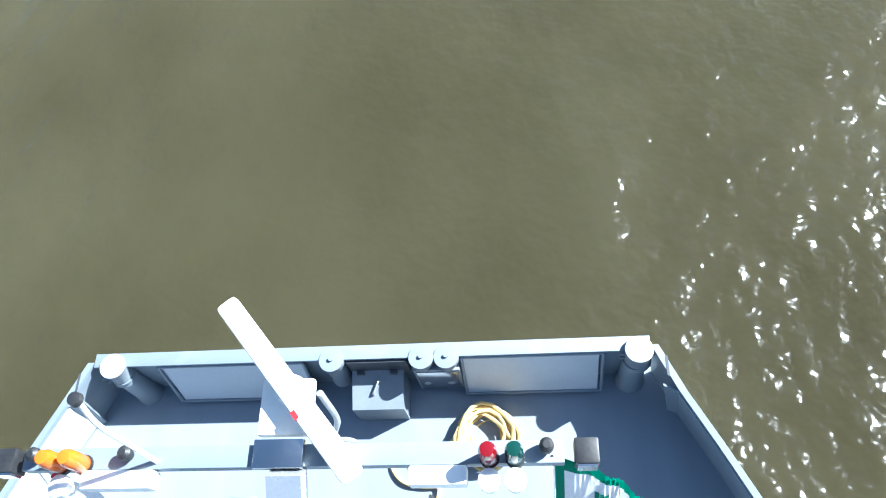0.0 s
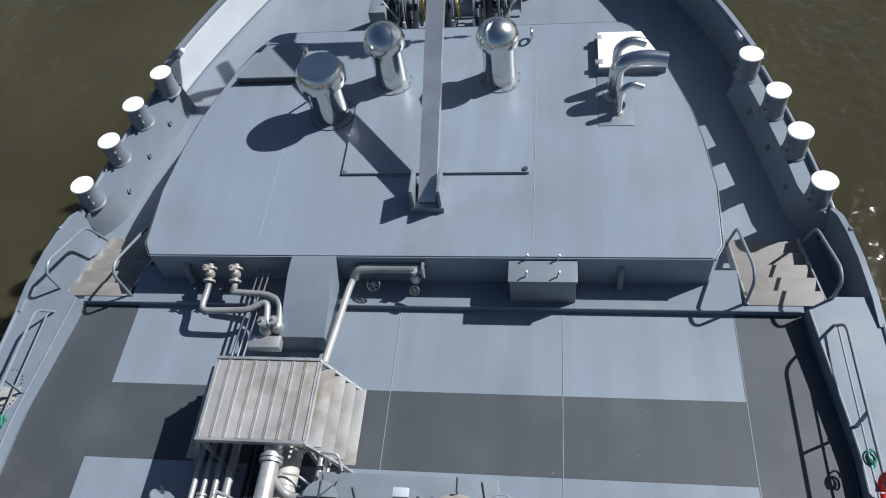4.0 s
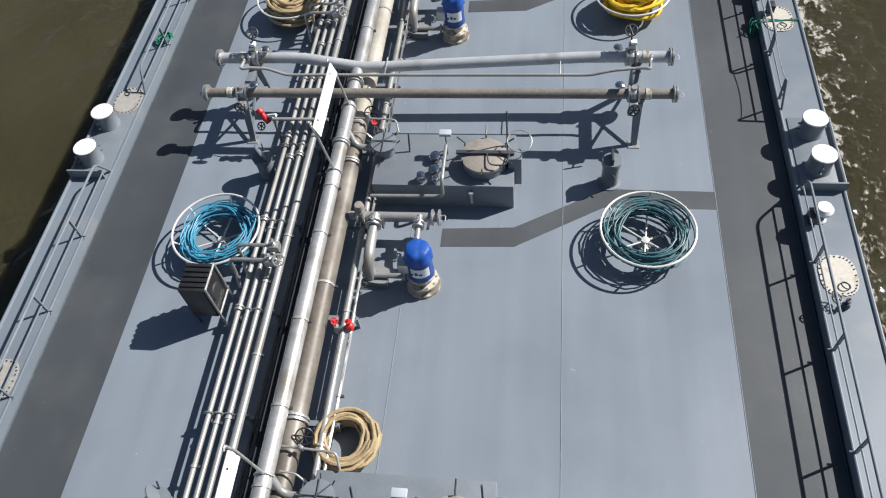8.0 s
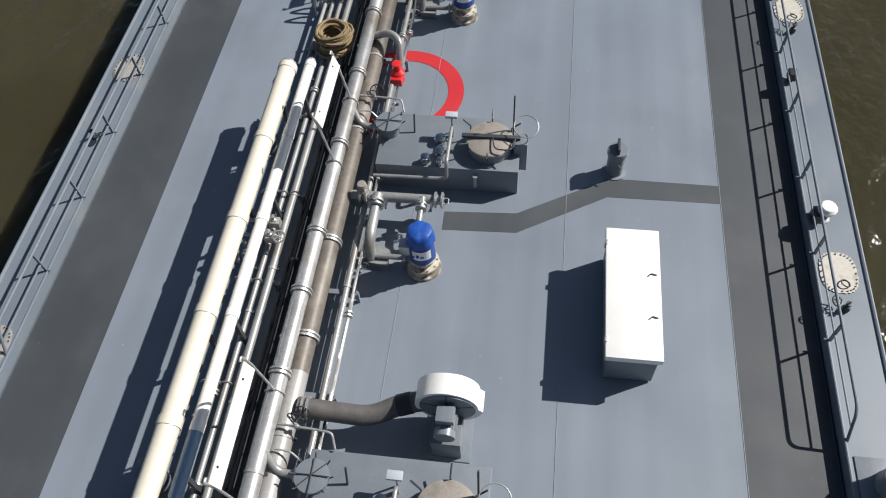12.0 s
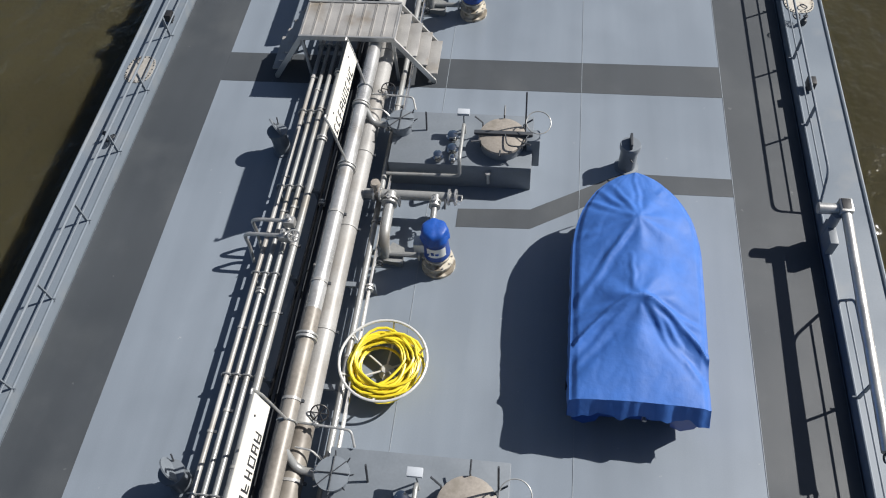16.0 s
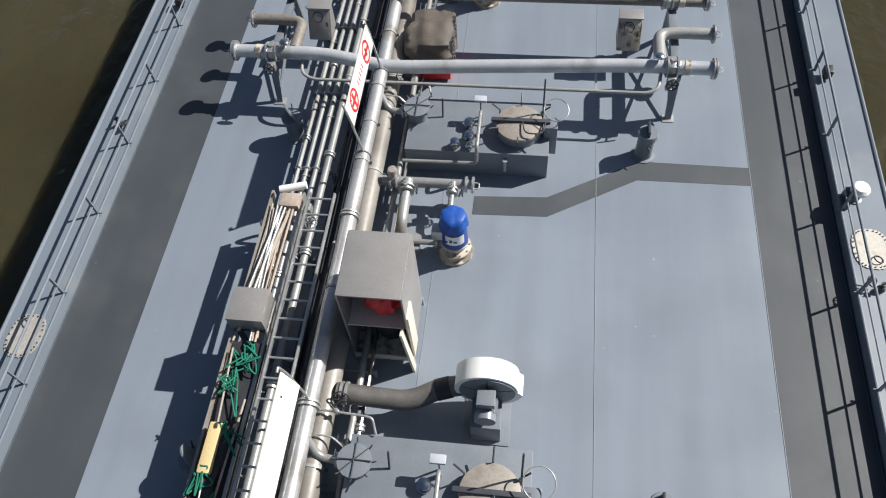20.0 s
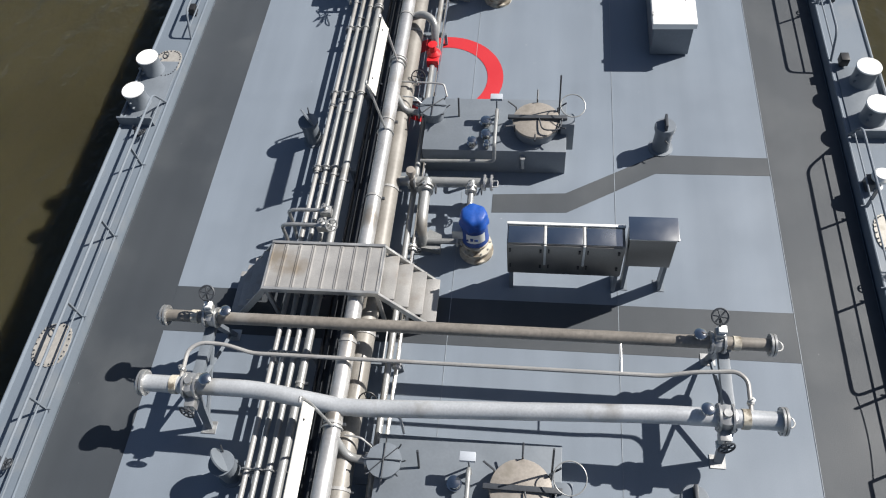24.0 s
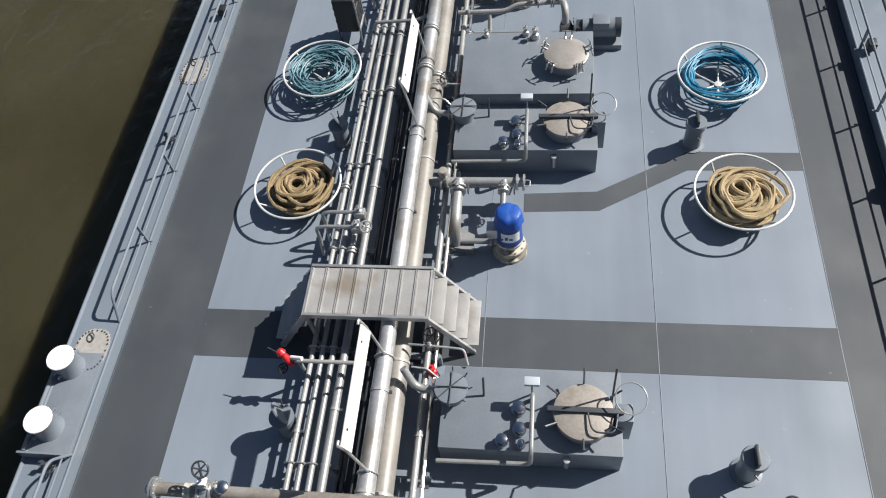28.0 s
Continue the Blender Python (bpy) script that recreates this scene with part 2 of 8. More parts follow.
def water_material():
    m = bpy.data.materials.new("river_water")
    m.use_nodes = True
    nt = m.node_tree
    bsdf = nt.nodes["Principled BSDF"]
    coord = nt.nodes.new("ShaderNodeTexCoord")

    def noisy(scale, stretch, detail, turn=0.5):
        mp = nt.nodes.new("ShaderNodeMapping")
        mp.inputs["Scale"].default_value, mp.inputs["Rotation"].default_value = stretch, (0, 0, turn)
        nt.links.new(coord.outputs["Object"], mp.inputs[0])
        n = nt.nodes.new("ShaderNodeTexNoise")
        n.inputs["Scale"].default_value, n.inputs["Detail"].default_value = scale, detail
        nt.links.new(mp.outputs[0], n.inputs["Vector"])
        return n.outputs["Fac"]

    ramp = nt.nodes.new("ShaderNodeValToRGB")
    ramp.color_ramp.elements[0].position, ramp.color_ramp.elements[0].color = 0.32, (0.033, 0.0285, 0.0135, 1)
    ramp.color_ramp.elements[1].position, ramp.color_ramp.elements[1].color = 0.72, (0.05, 0.044, 0.0225, 1)
    nt.links.new(noisy(0.25, (1, 0.7, 1), 5.0), ramp.inputs[0])
    # silt scatters the light a little way below the surface
    nt.links.new(ramp.outputs[0], bsdf.inputs["Base Color"])
    bsdf.inputs["Roughness"].default_value = 1.0
    bsdf.inputs["Specular IOR Level"].default_value = 0.0
    bsdf.inputs["Subsurface Weight"].default_value = 1.0
    bsdf.inputs["Subsurface Radius"].default_value = (1.0, 0.9, 0.6)
    bsdf.inputs["Subsurface Scale"].default_value = 1.6
    last = None
    for scale, stretch, strength, dist in ((0.3, (1.0, 0.6, 1), 0.5, 0.6), (1.1, (1.0, 0.6, 1), 0.6, 0.22), (2.2, (1, 0.95, 1), 1.0, 0.112)):
        b = nt.nodes.new("ShaderNodeBump")
        b.inputs["Strength"].default_value, b.inputs["Distance"].default_value = strength, dist
        nt.links.new(noisy(scale, stretch, 2.0), b.inputs["Height"])
        if last:
            nt.links.new(last, b.inputs["Normal"])
        last = b.outputs[0]
    gloss = nt.nodes.new("ShaderNodeBsdfGlossy")
    gloss.inputs["Roughness"].default_value = 0.15
    nt.links.new(last, gloss.inputs["Normal"])
    fres = nt.nodes.new("ShaderNodeFresnel")
    fres.inputs["IOR"].default_value = 1.33
    nt.links.new(last, fres.inputs["Normal"])
    mix = nt.nodes.new("ShaderNodeMixShader")
    nt.links.new(fres.outputs[0], mix.inputs[0])
    nt.links.new(bsdf.outputs[0], mix.inputs[1])
    nt.links.new(gloss.outputs[0], mix.inputs[2])
    nt.links.new(mix.outputs[0], nt.nodes["Material Output"].inputs["Surface"])
    return m


def foam_material(name, edge0, spread_out, wash, far):
    """Lacy froth: strands thin out away from the hull and towards the stern."""
    m = bpy.data.materials.new(name)
    m.use_nodes = True
    nt = m.node_tree
    bsdf = nt.nodes["Principled BSDF"]
    bsdf.inputs["Roughness"].default_value = 0.8
    coord = nt.nodes.new("ShaderNodeTexCoord")
    sep = nt.nodes.new("ShaderNodeSeparateXYZ")
    nt.links.new(coord.outputs["Object"], sep.inputs[0])

    def calc(op, a, b=0.0, c=0.0):
        n = nt.nodes.new("ShaderNodeMath")
        n.operation = op
        for sock, v in zip(n.inputs, (a, b, c)):
            if isinstance(v, float):
                sock.default_value = v
            else:
                nt.links.new(v, sock)
        return n.outputs[0]

    def ranged(v, lo, hi, a, b):
        n = nt.nodes.new("ShaderNodeMapRange")
        n.interpolation_type = "SMOOTHSTEP"
        for i, k in enumerate((lo, hi, a, b)):
            n.inputs[1 + i].default_value = k
        nt.links.new(v, n.inputs[0])
        return n.outputs[0]

    def noisy(scale, detail, distort=0.0, stretch=(1, 0.6, 1)):
        mp = nt.nodes.new("ShaderNodeMapping")
        mp.inputs["Scale"].default_value = stretch
        nt.links.new(coord.outputs["Object"], mp.inputs[0])
        n = nt.nodes.new("ShaderNodeTexNoise")
        n.inputs["Scale"].default_value, n.inputs["Detail"].default_value, n.inputs["Distortion"].default_value = scale, detail, distort
        nt.links.new(mp.outputs[0], n.inputs["Vector"])
        return n.outputs["Fac"]

    out = calc("ABSOLUTE", sep.outputs["X"])
    aft = calc("MULTIPLY", sep.outputs["Y"], -1.0)
    # distance outside the bow wave's line
    line = calc("MULTIPLY_ADD", aft, spread_out, edge0)
    wob = calc("MULTIPLY_ADD", noisy(0.9, 3.0), 0.9, -0.45)
    d = calc("ADD", calc("SUBTRACT", out, line), wob)
    inside = ranged(d, -0.1, 0.25, 1.0, 0.0)
    crest = calc("MULTIPLY", ranged(calc("ABSOLUTE", d), 0.0, 0.2, 1.0, 0.0), ranged(aft, 4.0, 11.0, 1.0, 0.0))
    near = calc("MULTIPLY", ranged(out, 6.6, 10.0, 1.0, 0.35), ranged(aft, 6.0, far, 1.0, 0.12))
    ridge = calc("SUBTRACT", 1.0, calc("ABSOLUTE", calc("MULTIPLY_ADD", noisy(2.1, 6.0, 0.5), 4.4, -2.2)))
    clump = noisy(7.5, 6.0, 0.3, (1, 0.8, 1))
    amount = calc("MULTIPLY", calc("MULTIPLY", inside, near), wash)
    amount = calc("ADD", amount, calc("MULTIPLY", crest, 0.3))
    lace = calc("ADD", calc("MULTIPLY", ridge, 0.5), calc("MULTIPLY", clump, 0.75))
    thin = calc("ADD", lace, amount)
    fac = calc("MULTIPLY", ranged(thin, 1.14, 1.36, 0.0, 0.85), ranged(amount, 0.0, 0.1, 0.0, 1.0))
    # none yet where the bow parts the water
    fac = calc("MULTIPLY", fac, ranged(aft, 3.2, 5.5, 0.0, 1.0))
    ramp = nt.nodes.new("ShaderNodeValToRGB")
    ramp.color_ramp.elements[0].color, ramp.color_ramp.elements[1].color = (0.13, 0.112, 0.07, 1), (0.5, 0.485, 0.44, 1)
    nt.links.new(fac, ramp.inputs[0])
    nt.links.new(ramp.outputs[0], bsdf.inputs["Base Color"])
    clear = nt.nodes.new("ShaderNodeBsdfTransparent")
    mix = nt.nodes.new("ShaderNodeMixShader")
    nt.links.new(fac, mix.inputs[0])
    nt.links.new(clear.outputs[0], mix.inputs[1])
    nt.links.new(bsdf.outputs[0], mix.inputs[2])
    nt.links.new(mix.outputs[0], nt.nodes["Material Output"].inputs["Surface"])
    return m


WATER = water_material()
# bulwark lining with the port side's sunlight put into the base colour
SUNLIT_LINING = material("sunlit_lining", (0.6, 0.62, 0.64, 1), 0.5, spread=0.05, grain=25, stain=1.5)
FOAM_STARBOARD = foam_material("starboard_froth", 6.55, 0.474, 0.59, 38.0)
FOAM_PORT = foam_material("port_froth", 8.6, 0.02, 0.4, 90.0)


# ---- mesh helpers ----
def box(bm, x0, y0, z0, x1, y1, z1, bevel=0.0, turn=None):
    m = Matrix.Translation(((x0 + x1) / 2, (y0 + y1) / 2, (z0 + z1) / 2)) @ Matrix.Diagonal((abs(x1 - x0), abs(y1 - y0), abs(z1 - z0), 1))
    vs = bmesh.ops.create_cube(bm, size=1.0, matrix=(turn @ m) if turn else m)["verts"]
    if bevel:
        bmesh.ops.bevel(bm, geom=list({e for v in vs for e in v.link_edges}), offset=bevel, segments=2, profile=0.6, affect="EDGES", clamp_overlap=True)
    return bm


def sweep(bm, pts, r, n=8, closed=False, cap=True):
    """A round bar along a line of points."""
    pts = [Vector(p) for p in pts]
    k = len(pts)
    along = []
    for i in range(k):
        a, b = (pts[i - 1], pts[(i + 1) % k]) if closed else (pts[max(i - 1, 0)], pts[min(i + 1, k - 1)])
        along.append((b - a).normalized())
    side = along[0].orthogonal().normalized()
    rings = []
    for p, t in zip(pts, along):
        side = (side - t * side.dot(t)).normalized()
        up = t.cross(side)
        rings.append([bm.verts.new(p + r * (math.cos(a) * side + math.sin(a) * up)) for a in (2 * math.pi * j / n for j in range(n))])
    for i in range(k if closed else k - 1):
        a, b = rings[i], rings[(i + 1) % k]
        shift = min(range(n), key=lambda s: (a[0].co - b[s].co).length) if closed and i == k - 1 else 0
        for j in range(n):
            bm.faces.new((a[j], a[(j + 1) % n], b[(j + 1 + shift) % n], b[(j + shift) % n]))
    if cap and not closed:
        bm.faces.new(rings[0][::-1])
        bm.faces.new(rings[-1])
    return bm


def bent(pts, radius, steps=5):
    """A line of points with its corners rounded."""
    pts = [Vector(p) for p in pts]
    out = [pts[0]]
    for a, b, c in zip(pts, pts[1:], pts[2:]):
        u, v = (a - b), (c - b)
        d = min(radius, u.length * 0.49, v.length * 0.49)
        p, q = b + u.normalized() * d, b + v.normalized() * d
        for i in range(steps + 1):
            s = i / steps
            out.append((1 - s) ** 2 * p + 2 * s * (1 - s) * b + s * s * q)
    return out + [pts[-1]]


def bar(bm, a, b, r, n=10):
    return sweep(bm, [a, b], r, n)


def pipe(bm, pts, r, radius=0.15, n=10):
    return sweep(bm, bent(pts, radius), r, n)


def ring(bm, c, big, r, n=36, m=8, normal=(0, 0, 1), flat=1.0):
    c, nz = Vector(c), Vector(normal).normalized()
    u = nz.orthogonal().normalized()
    v = nz.cross(u)
    return sweep(bm, [c + big * (math.cos(a) * u + flat * math.sin(a) * v) for a in (2 * math.pi * i / n for i in range(n))], r, m, closed=True)


def lathe(bm, c, profile, n=20, axis=(0, 0, 1)):
    """A turned shape: (radius, height) pairs from the bottom up."""
    c, w = Vector(c), Vector(axis).normalized()
    u = w.orthogonal().normalized()
    v = w.cross(u)
    rings = []
    for r, h in profile:
        if r < 1e-5:
            rings.append([bm.verts.new(c + w * h)])
        else:
            rings.append([bm.verts.new(c + w * h + r * (math.cos(a) * u + math.sin(a) * v)) for a in (2 * math.pi * j / n for j in range(n))])
    for a, b in zip(rings, rings[1:]):
        for j in range(n):
            q = [a[j % len(a)], a[(j + 1) % len(a)], b[(j + 1) % len(b)], b[j % len(b)]]
            q = [x for i, x in enumerate(q) if x not in q[:i]]
            if len(q) > 2:
                bm.faces.new(q)
    for r, flip in ((rings[0], True), (rings[-1], False)):
        if len(r) > 2:
            bm.faces.new(r[::-1] if flip else r)
    return bm


def prism(bm, pts, z0, z1):
    """An upright slab over a flat outline, counter-clockwise."""
    lo, hi = [bm.verts.new((x, y, z0)) for x, y in pts], [bm.verts.new((x, y, z1)) for x, y in pts]
    k = len(pts)
    bm.faces.new(lo[::-1])
    bm.faces.new(hi)
    for i in range(k):
        bm.faces.new((lo[i], lo[(i + 1) % k], hi[(i + 1) % k], hi[i]))
    return bm


def M():
    return bmesh.new()


def mesh_of(bm, name, mat, crease=35):
    bmesh.ops.recalc_face_normals(bm, faces=bm.faces)
    limit = radians(crease)
    for f in bm.faces:
        f.smooth = True
    for e in bm.edges:
        if len(e.link_faces) != 2 or e.calc_face_angle(3.0) > limit:
            e.smooth = False
    me = bpy.data.meshes.new(name)
    bm.to_mesh(me)
    bm.free()
    me.materials.append(mat)
    return me


def part(name, bm, mat, parent, label="", at=None):
    """One mesh object under a thing or under a part."""
    ob = new(name, bm if isinstance(bm, bpy.types.Mesh) else mesh_of(bm, name, mat))
    ob.parent = parent
    if at:
        ob.location = at
    if label:
        ob["label"] = label
    return ob


ON_BOARD = []


def thing(name, at, label, category, group="", turn=0.0):
    ob = new(name)
    ob.empty_display_size = 0.2
    ob.location, ob.rotation_euler = at, (0, 0, radians(turn))
    ON_BOARD.append(ob)
    return tagged(ob, label, category, group)


def again(ob, at, turn=0.0):
    c = copy_thing(ob, pose(*at, 0, 0, turn))
    ON_BOARD.append(c)
    return c


def bolts(bm, c, big, r, n=8, h=0.02, axis=(0, 0, 1)):
    w = Vector(axis).normalized()
    u = w.orthogonal().normalized()
    v = w.cross(u)
    for i in range(n):
        p = Vector(c) + big * (math.cos(6.2832 * i / n) * u + math.sin(6.2832 * i / n) * v)
        bar(bm, p - w * h, p + w * h, r, 6)
    return bm


def flange(bm, c, axis, r, thick=0.03, n=16):
    a = Vector(axis).normalized() * thick / 2
    return bar(bm, Vector(c) - a, Vector(c) + a, r, n)


def wheel(bm, c, r, normal, bar_r=0.012):
    ring(bm, c, r, bar_r, 20, 6, normal)
    w = Vector(normal).normalized()
    u = w.orthogonal().normalized()
    for i in range(3):
        d = (Matrix.Rotation(i * math.pi / 3, 3, w) @ u) * r
        bar(bm, Vector(c) - d, Vector(c) + d, bar_r * 0.8, 6)
    return bm


# ---- the river ----
bm = M()
for x0, x1 in ((-1800, 1800),):
    vs = [bm.verts.new(p) for p in ((x0, -1800, 0), (x1, -1800, 0), (x1, 1800, 0), (x0, 1800, 0))]
    bm.faces.new(vs)
WATER_Z = -2.3
river = new("water", mesh_of(bm, "water", WATER))
river.location = (0, 0, WATER_Z)
tagged(river, "murky olive-brown river water with small ripples", "water", kind="structure")

# ---- the barge: hull, decks, coamings ----
END = -96.0
MODULE = [-9.57 - 6.0 * k for k in range(13)]
barge = thing("tank_barge", (0, 0, 0), "long grey tank barge with painted dark walkways on deck", "barge")


def outer(y):
    """Half the beam at the gunwale."""
    rows = ((3.1, 3.74), (2.5, 4.0), (1.7, 4.46), (0.6, 5.05), (0.0, 5.34), (-0.7, 5.64), (-1.3, 5.83), (-2.08, 6.05), (-2.94, 6.26), (-3.96, 6.45), (-5.0, 6.57), (-6.2, 6.64), (-8.0, 6.67), (END, 6.67))
    for (a, p), (b, q) in zip(rows, rows[1:]):
        if y >= b:
            return p + (q - p) * (a - y) / (a - b)
    return 6.67


YS = [3.1, 2.7, 2.2, 1.4, 0.6, 0.0, -0.5, -1.0, -1.5, -2.0, -2.6, -3.1, -3.7, -4.3, -5.0, -5.6, -6.2, -7.0, -8.0, END]
FORE = 0.03


def deck_line(y):
    """Height of the fore deck, falling from the bow to the steps."""
    if y > 2.4:
        return FORE
    return FORE + (y - 2.4) * 0.103 if y > -1.3 else -0.351 + (y + 1.3) * 0.083


SIDE = 0.2


def sheer(y):
    """Height of the side deck, which rises towards the bow."""
    return SIDE if y < -8.2 else SIDE + 0.07 * (y + 8.2) / 2.4


def inner(y):
    """Half the width of the tank deck."""
    return 5.9 if y <= -7.9 else 5.65 + 0.25 * (-6.0 - y) / 1.9


# hull shell below the decks
bm = M()
rings = []
for y in YS:
    w = outer(y)
    top = SIDE - 0.02 if y < -5.9 else deck_line(y) - 0.02
    rings.append([bm.verts.new(p) for p in ((-w, y, top), (-w * 0.985, y, -2.4), (w * 0.985, y, -2.4), (w, y, top))])
for a, b in zip(rings, rings[1:]):
    for j in range(3):
        bm.faces.new((a[j], a[j + 1], b[j + 1], b[j]))
bm.faces.new(rings[0])
bm.faces.new(rings[-1])
part("hull", bm, HULL, barge)

# tank deck
bm = M()
prism(bm, [(-5.9, END), (5.9, END), (5.9, -7.9), (5.65, -6.0), (-5.65, -6.0), (-5.9, -7.9)], -0.2, 0.0)
part("tank_deck", bm, DECK, barge)

# walkway paint on the tank deck
ON = 0.004
for s in (-1, 1):
    bm = M()
    out = [(4.7, END), (5.89, END), (5.89, -7.9), (5.64, -6.03), (4.7, -6.03)]
    prism(bm, [(s * x, y) for x, y in (out if s > 0 else out[::-1])], -0.01, ON)
    part("side_walkway", bm, DARK, barge, "dark anti-slip walkway paint")
for y0, y1 in ((-8.6, -7.42), (-37.7, -36.92), (-67.26, -66.47), (-79.62, -78.81)):
    bm = M()
    prism(bm, [(-4.698, y0), (4.698, y0), (4.698, y1), (-4.698, y1)], -0.01, ON)
    part("cross_walkway", bm, DARK, barge, "dark anti-slip walkway paint")
for y in MODULE:
    bm = M()
    prism(bm, [(0.21, -1.27), (1.42, -1.23), (2.87, -0.38), (4.698, -0.37), (4.698, 0.0), (2.92, 0.02), (1.40, -0.84), (0.21, -0.9)], -0.01, ON)
    part("walkway_path", bm, DARK, barge, "dark anti-slip walkway paint", (0, y, 0))
# red hoisting circle
bm = M()
n = 72
for i in range(n):
    a, b = 2 * math.pi * i / n, 2 * math.pi * (i + 1) / n
    q = [bm.verts.new((r * math.cos(t), r * math.sin(t), ON + 0.002)) for r, t in ((0.83, a), (1.12, a), (1.12, b), (0.83, b))]
    bm.faces.new(q)
bmesh.ops.remove_doubles(bm, verts=bm.verts, dist=1e-4)
circle = mesh_of(bm, "red_circle", RED_DECK)
for y in (-25.77, -61.82):
    part("red_circle", circle, RED_DECK, barge, "red painted circle on the deck", (-0.88, y, 0))
# weld seams along the deck plates
for x in (-0.3, 2.2, 4.7):
    for y0, y1 in ((-6.05, END + 0.1),):
        bm = M()
        prism(bm, [(x - 0.004, y1), (x + 0.004, y1), (x + 0.004, y0), (x - 0.004, y0)], 0.0, 0.0065)
        part("weld_seam", bm, SEAM, barge)

# coamings: raised side decks outside the tank deck
for s in (-1, 1):
    rim_in = [(5.93, END), (5.93, -8.2), (5.9, -7.9), (5.67, -6.06), (6.02, -5.86)]
    rim_out = [(outer(y), y) for y in (END, -8.2, -7.9, -6.06, -5.86)]
    bm = M()
    lo_i, hi_i, lo_o, hi_o = [], [], [], []
    for (a, y), (b, y2) in zip(rim_in, rim_out):
        h = sheer(y)
        lo_i.append(bm.verts.new((s * a, y, -0.25))), hi_i.append(bm.verts.new((s * a, y, h)))
        lo_o.append(bm.verts.new((s * b, y2, -0.25))), hi_o.append(bm.verts.new((s * b, y2, h)))
    for k in range(len(rim_in) - 1):
        bm.faces.new((lo_i[k], hi_i[k], hi_i[k + 1], lo_i[k + 1]))
        bm.faces.new((hi_i[k], hi_o[k], hi_o[k + 1], hi_i[k + 1]))
        bm.faces.new((hi_o[k], lo_o[k], lo_o[k + 1], hi_o[k + 1]))
    bm.faces.new((lo_i[-1], hi_i[-1], hi_o[-1], lo_o[-1]))
    part("side_deck", bm, HULL, barge)
    bm = M()
    sweep(bm, [(s * (outer(y) - 0.015), y, sheer(y) + 0.005) for y in (-5.86, -6.2, -7.0, -8.2, END)], 0.03, 8)
    part("gunwale_bar", bm, HULL, barge)
    bm = M()
    sweep(bm, [(s * (a + 0.01), y, sheer(y)) for a, y in rim_in[:-1]], 0.02, 8)
    part("coaming_bar", bm, HULL, barge)

# step at the fore end of the tank deck, and the raised trunk of the forecastle
TRUNK = 0.76
STEP = 0.1
bm = M()
prism(bm, [(-5.67, -6.03), (5.67, -6.03), (5.67, -5.93), (4.82, -5.93), (4.82, -5.3), (-4.82, -5.3), (-4.82, -5.93), (-5.67, -5.93)], -0.3, STEP)
part("step_deck", bm, HULL, barge)
bm = M()
sweep(bm, [(-5.62, -6.02, STEP), (5.62, -6.02, STEP)], 0.018, 8)
part("step_edge", bm, HULL, barge)
half_line = [(4.36, -5.55), (4.5, -5.3), (4.54, -4.2), (4.44, -3.2), (4.32, -2.5), (4.15, -1.9), (3.97, -1.3), (3.7, -0.65), (3.45, -0.28), (3.32, -0.19), (3.15, -0.15)]
trunk_line = [(-4.36, -5.55)] + half_line + [(-x, y) for x, y in half_line[:0:-1]]
bm = M()
prism(bm, trunk_line, -0.75, TRUNK)
bmesh.ops.bevel(bm, geom=[e for e in bm.edges if all(v.co.z > TRUNK - 0.01 for v in e.verts)], offset=0.02, segments=2, affect="EDGES")
part("forecastle_trunk", bm, DECK, barge)
bm = M()
sweep(bm, [(x * 1.004, y, TRUNK - 0.03) for x, y in trunk_line[1:]] + [(trunk_line[0][0], trunk_line[0][1], TRUNK - 0.03)], 0.018, 6)
part("trunk_edge", bm, DARK_STEEL, barge)

# fore deck
bm = M()
fd = [[bm.verts.new((s * (outer(y) - 0.02), y, deck_line(y) - d)) for s, d in ((-1, 0), (1, 0), (1, 0.08), (-1, 0.08))] for y in YS if y >= -5.6]
for p, q in zip(fd, fd[1:]):
    for j in range(4):
        bm.faces.new((p[j], q[j], q[(j + 1) % 4], p[(j + 1) % 4]))
bm.faces.new(fd[0]), bm.faces.new(fd[-1])
bmesh.ops.recalc_face_normals(bm, faces=bm.faces)
part("fore_deck", bm, DECK, barge)

def ledge(y):
    """Height of the bollard ledge."""
    return 0.12 + 0.1 * (y + 2.94)


# bulwarks
BUL = 1.04
LEAN = 0.1


def rim(y):
    """Height of the bulwark, which follows the deck and drops to the bollard ledge."""
    top = deck_line(y) + BUL - FORE - 0.04 * min(1.0, max(0.0, (2.4 - y) / 3))
    return top if y > -0.85 else top - (top - ledge(-1.2) - 0.02) * min(1.0, (-0.85 - y) / 0.3)


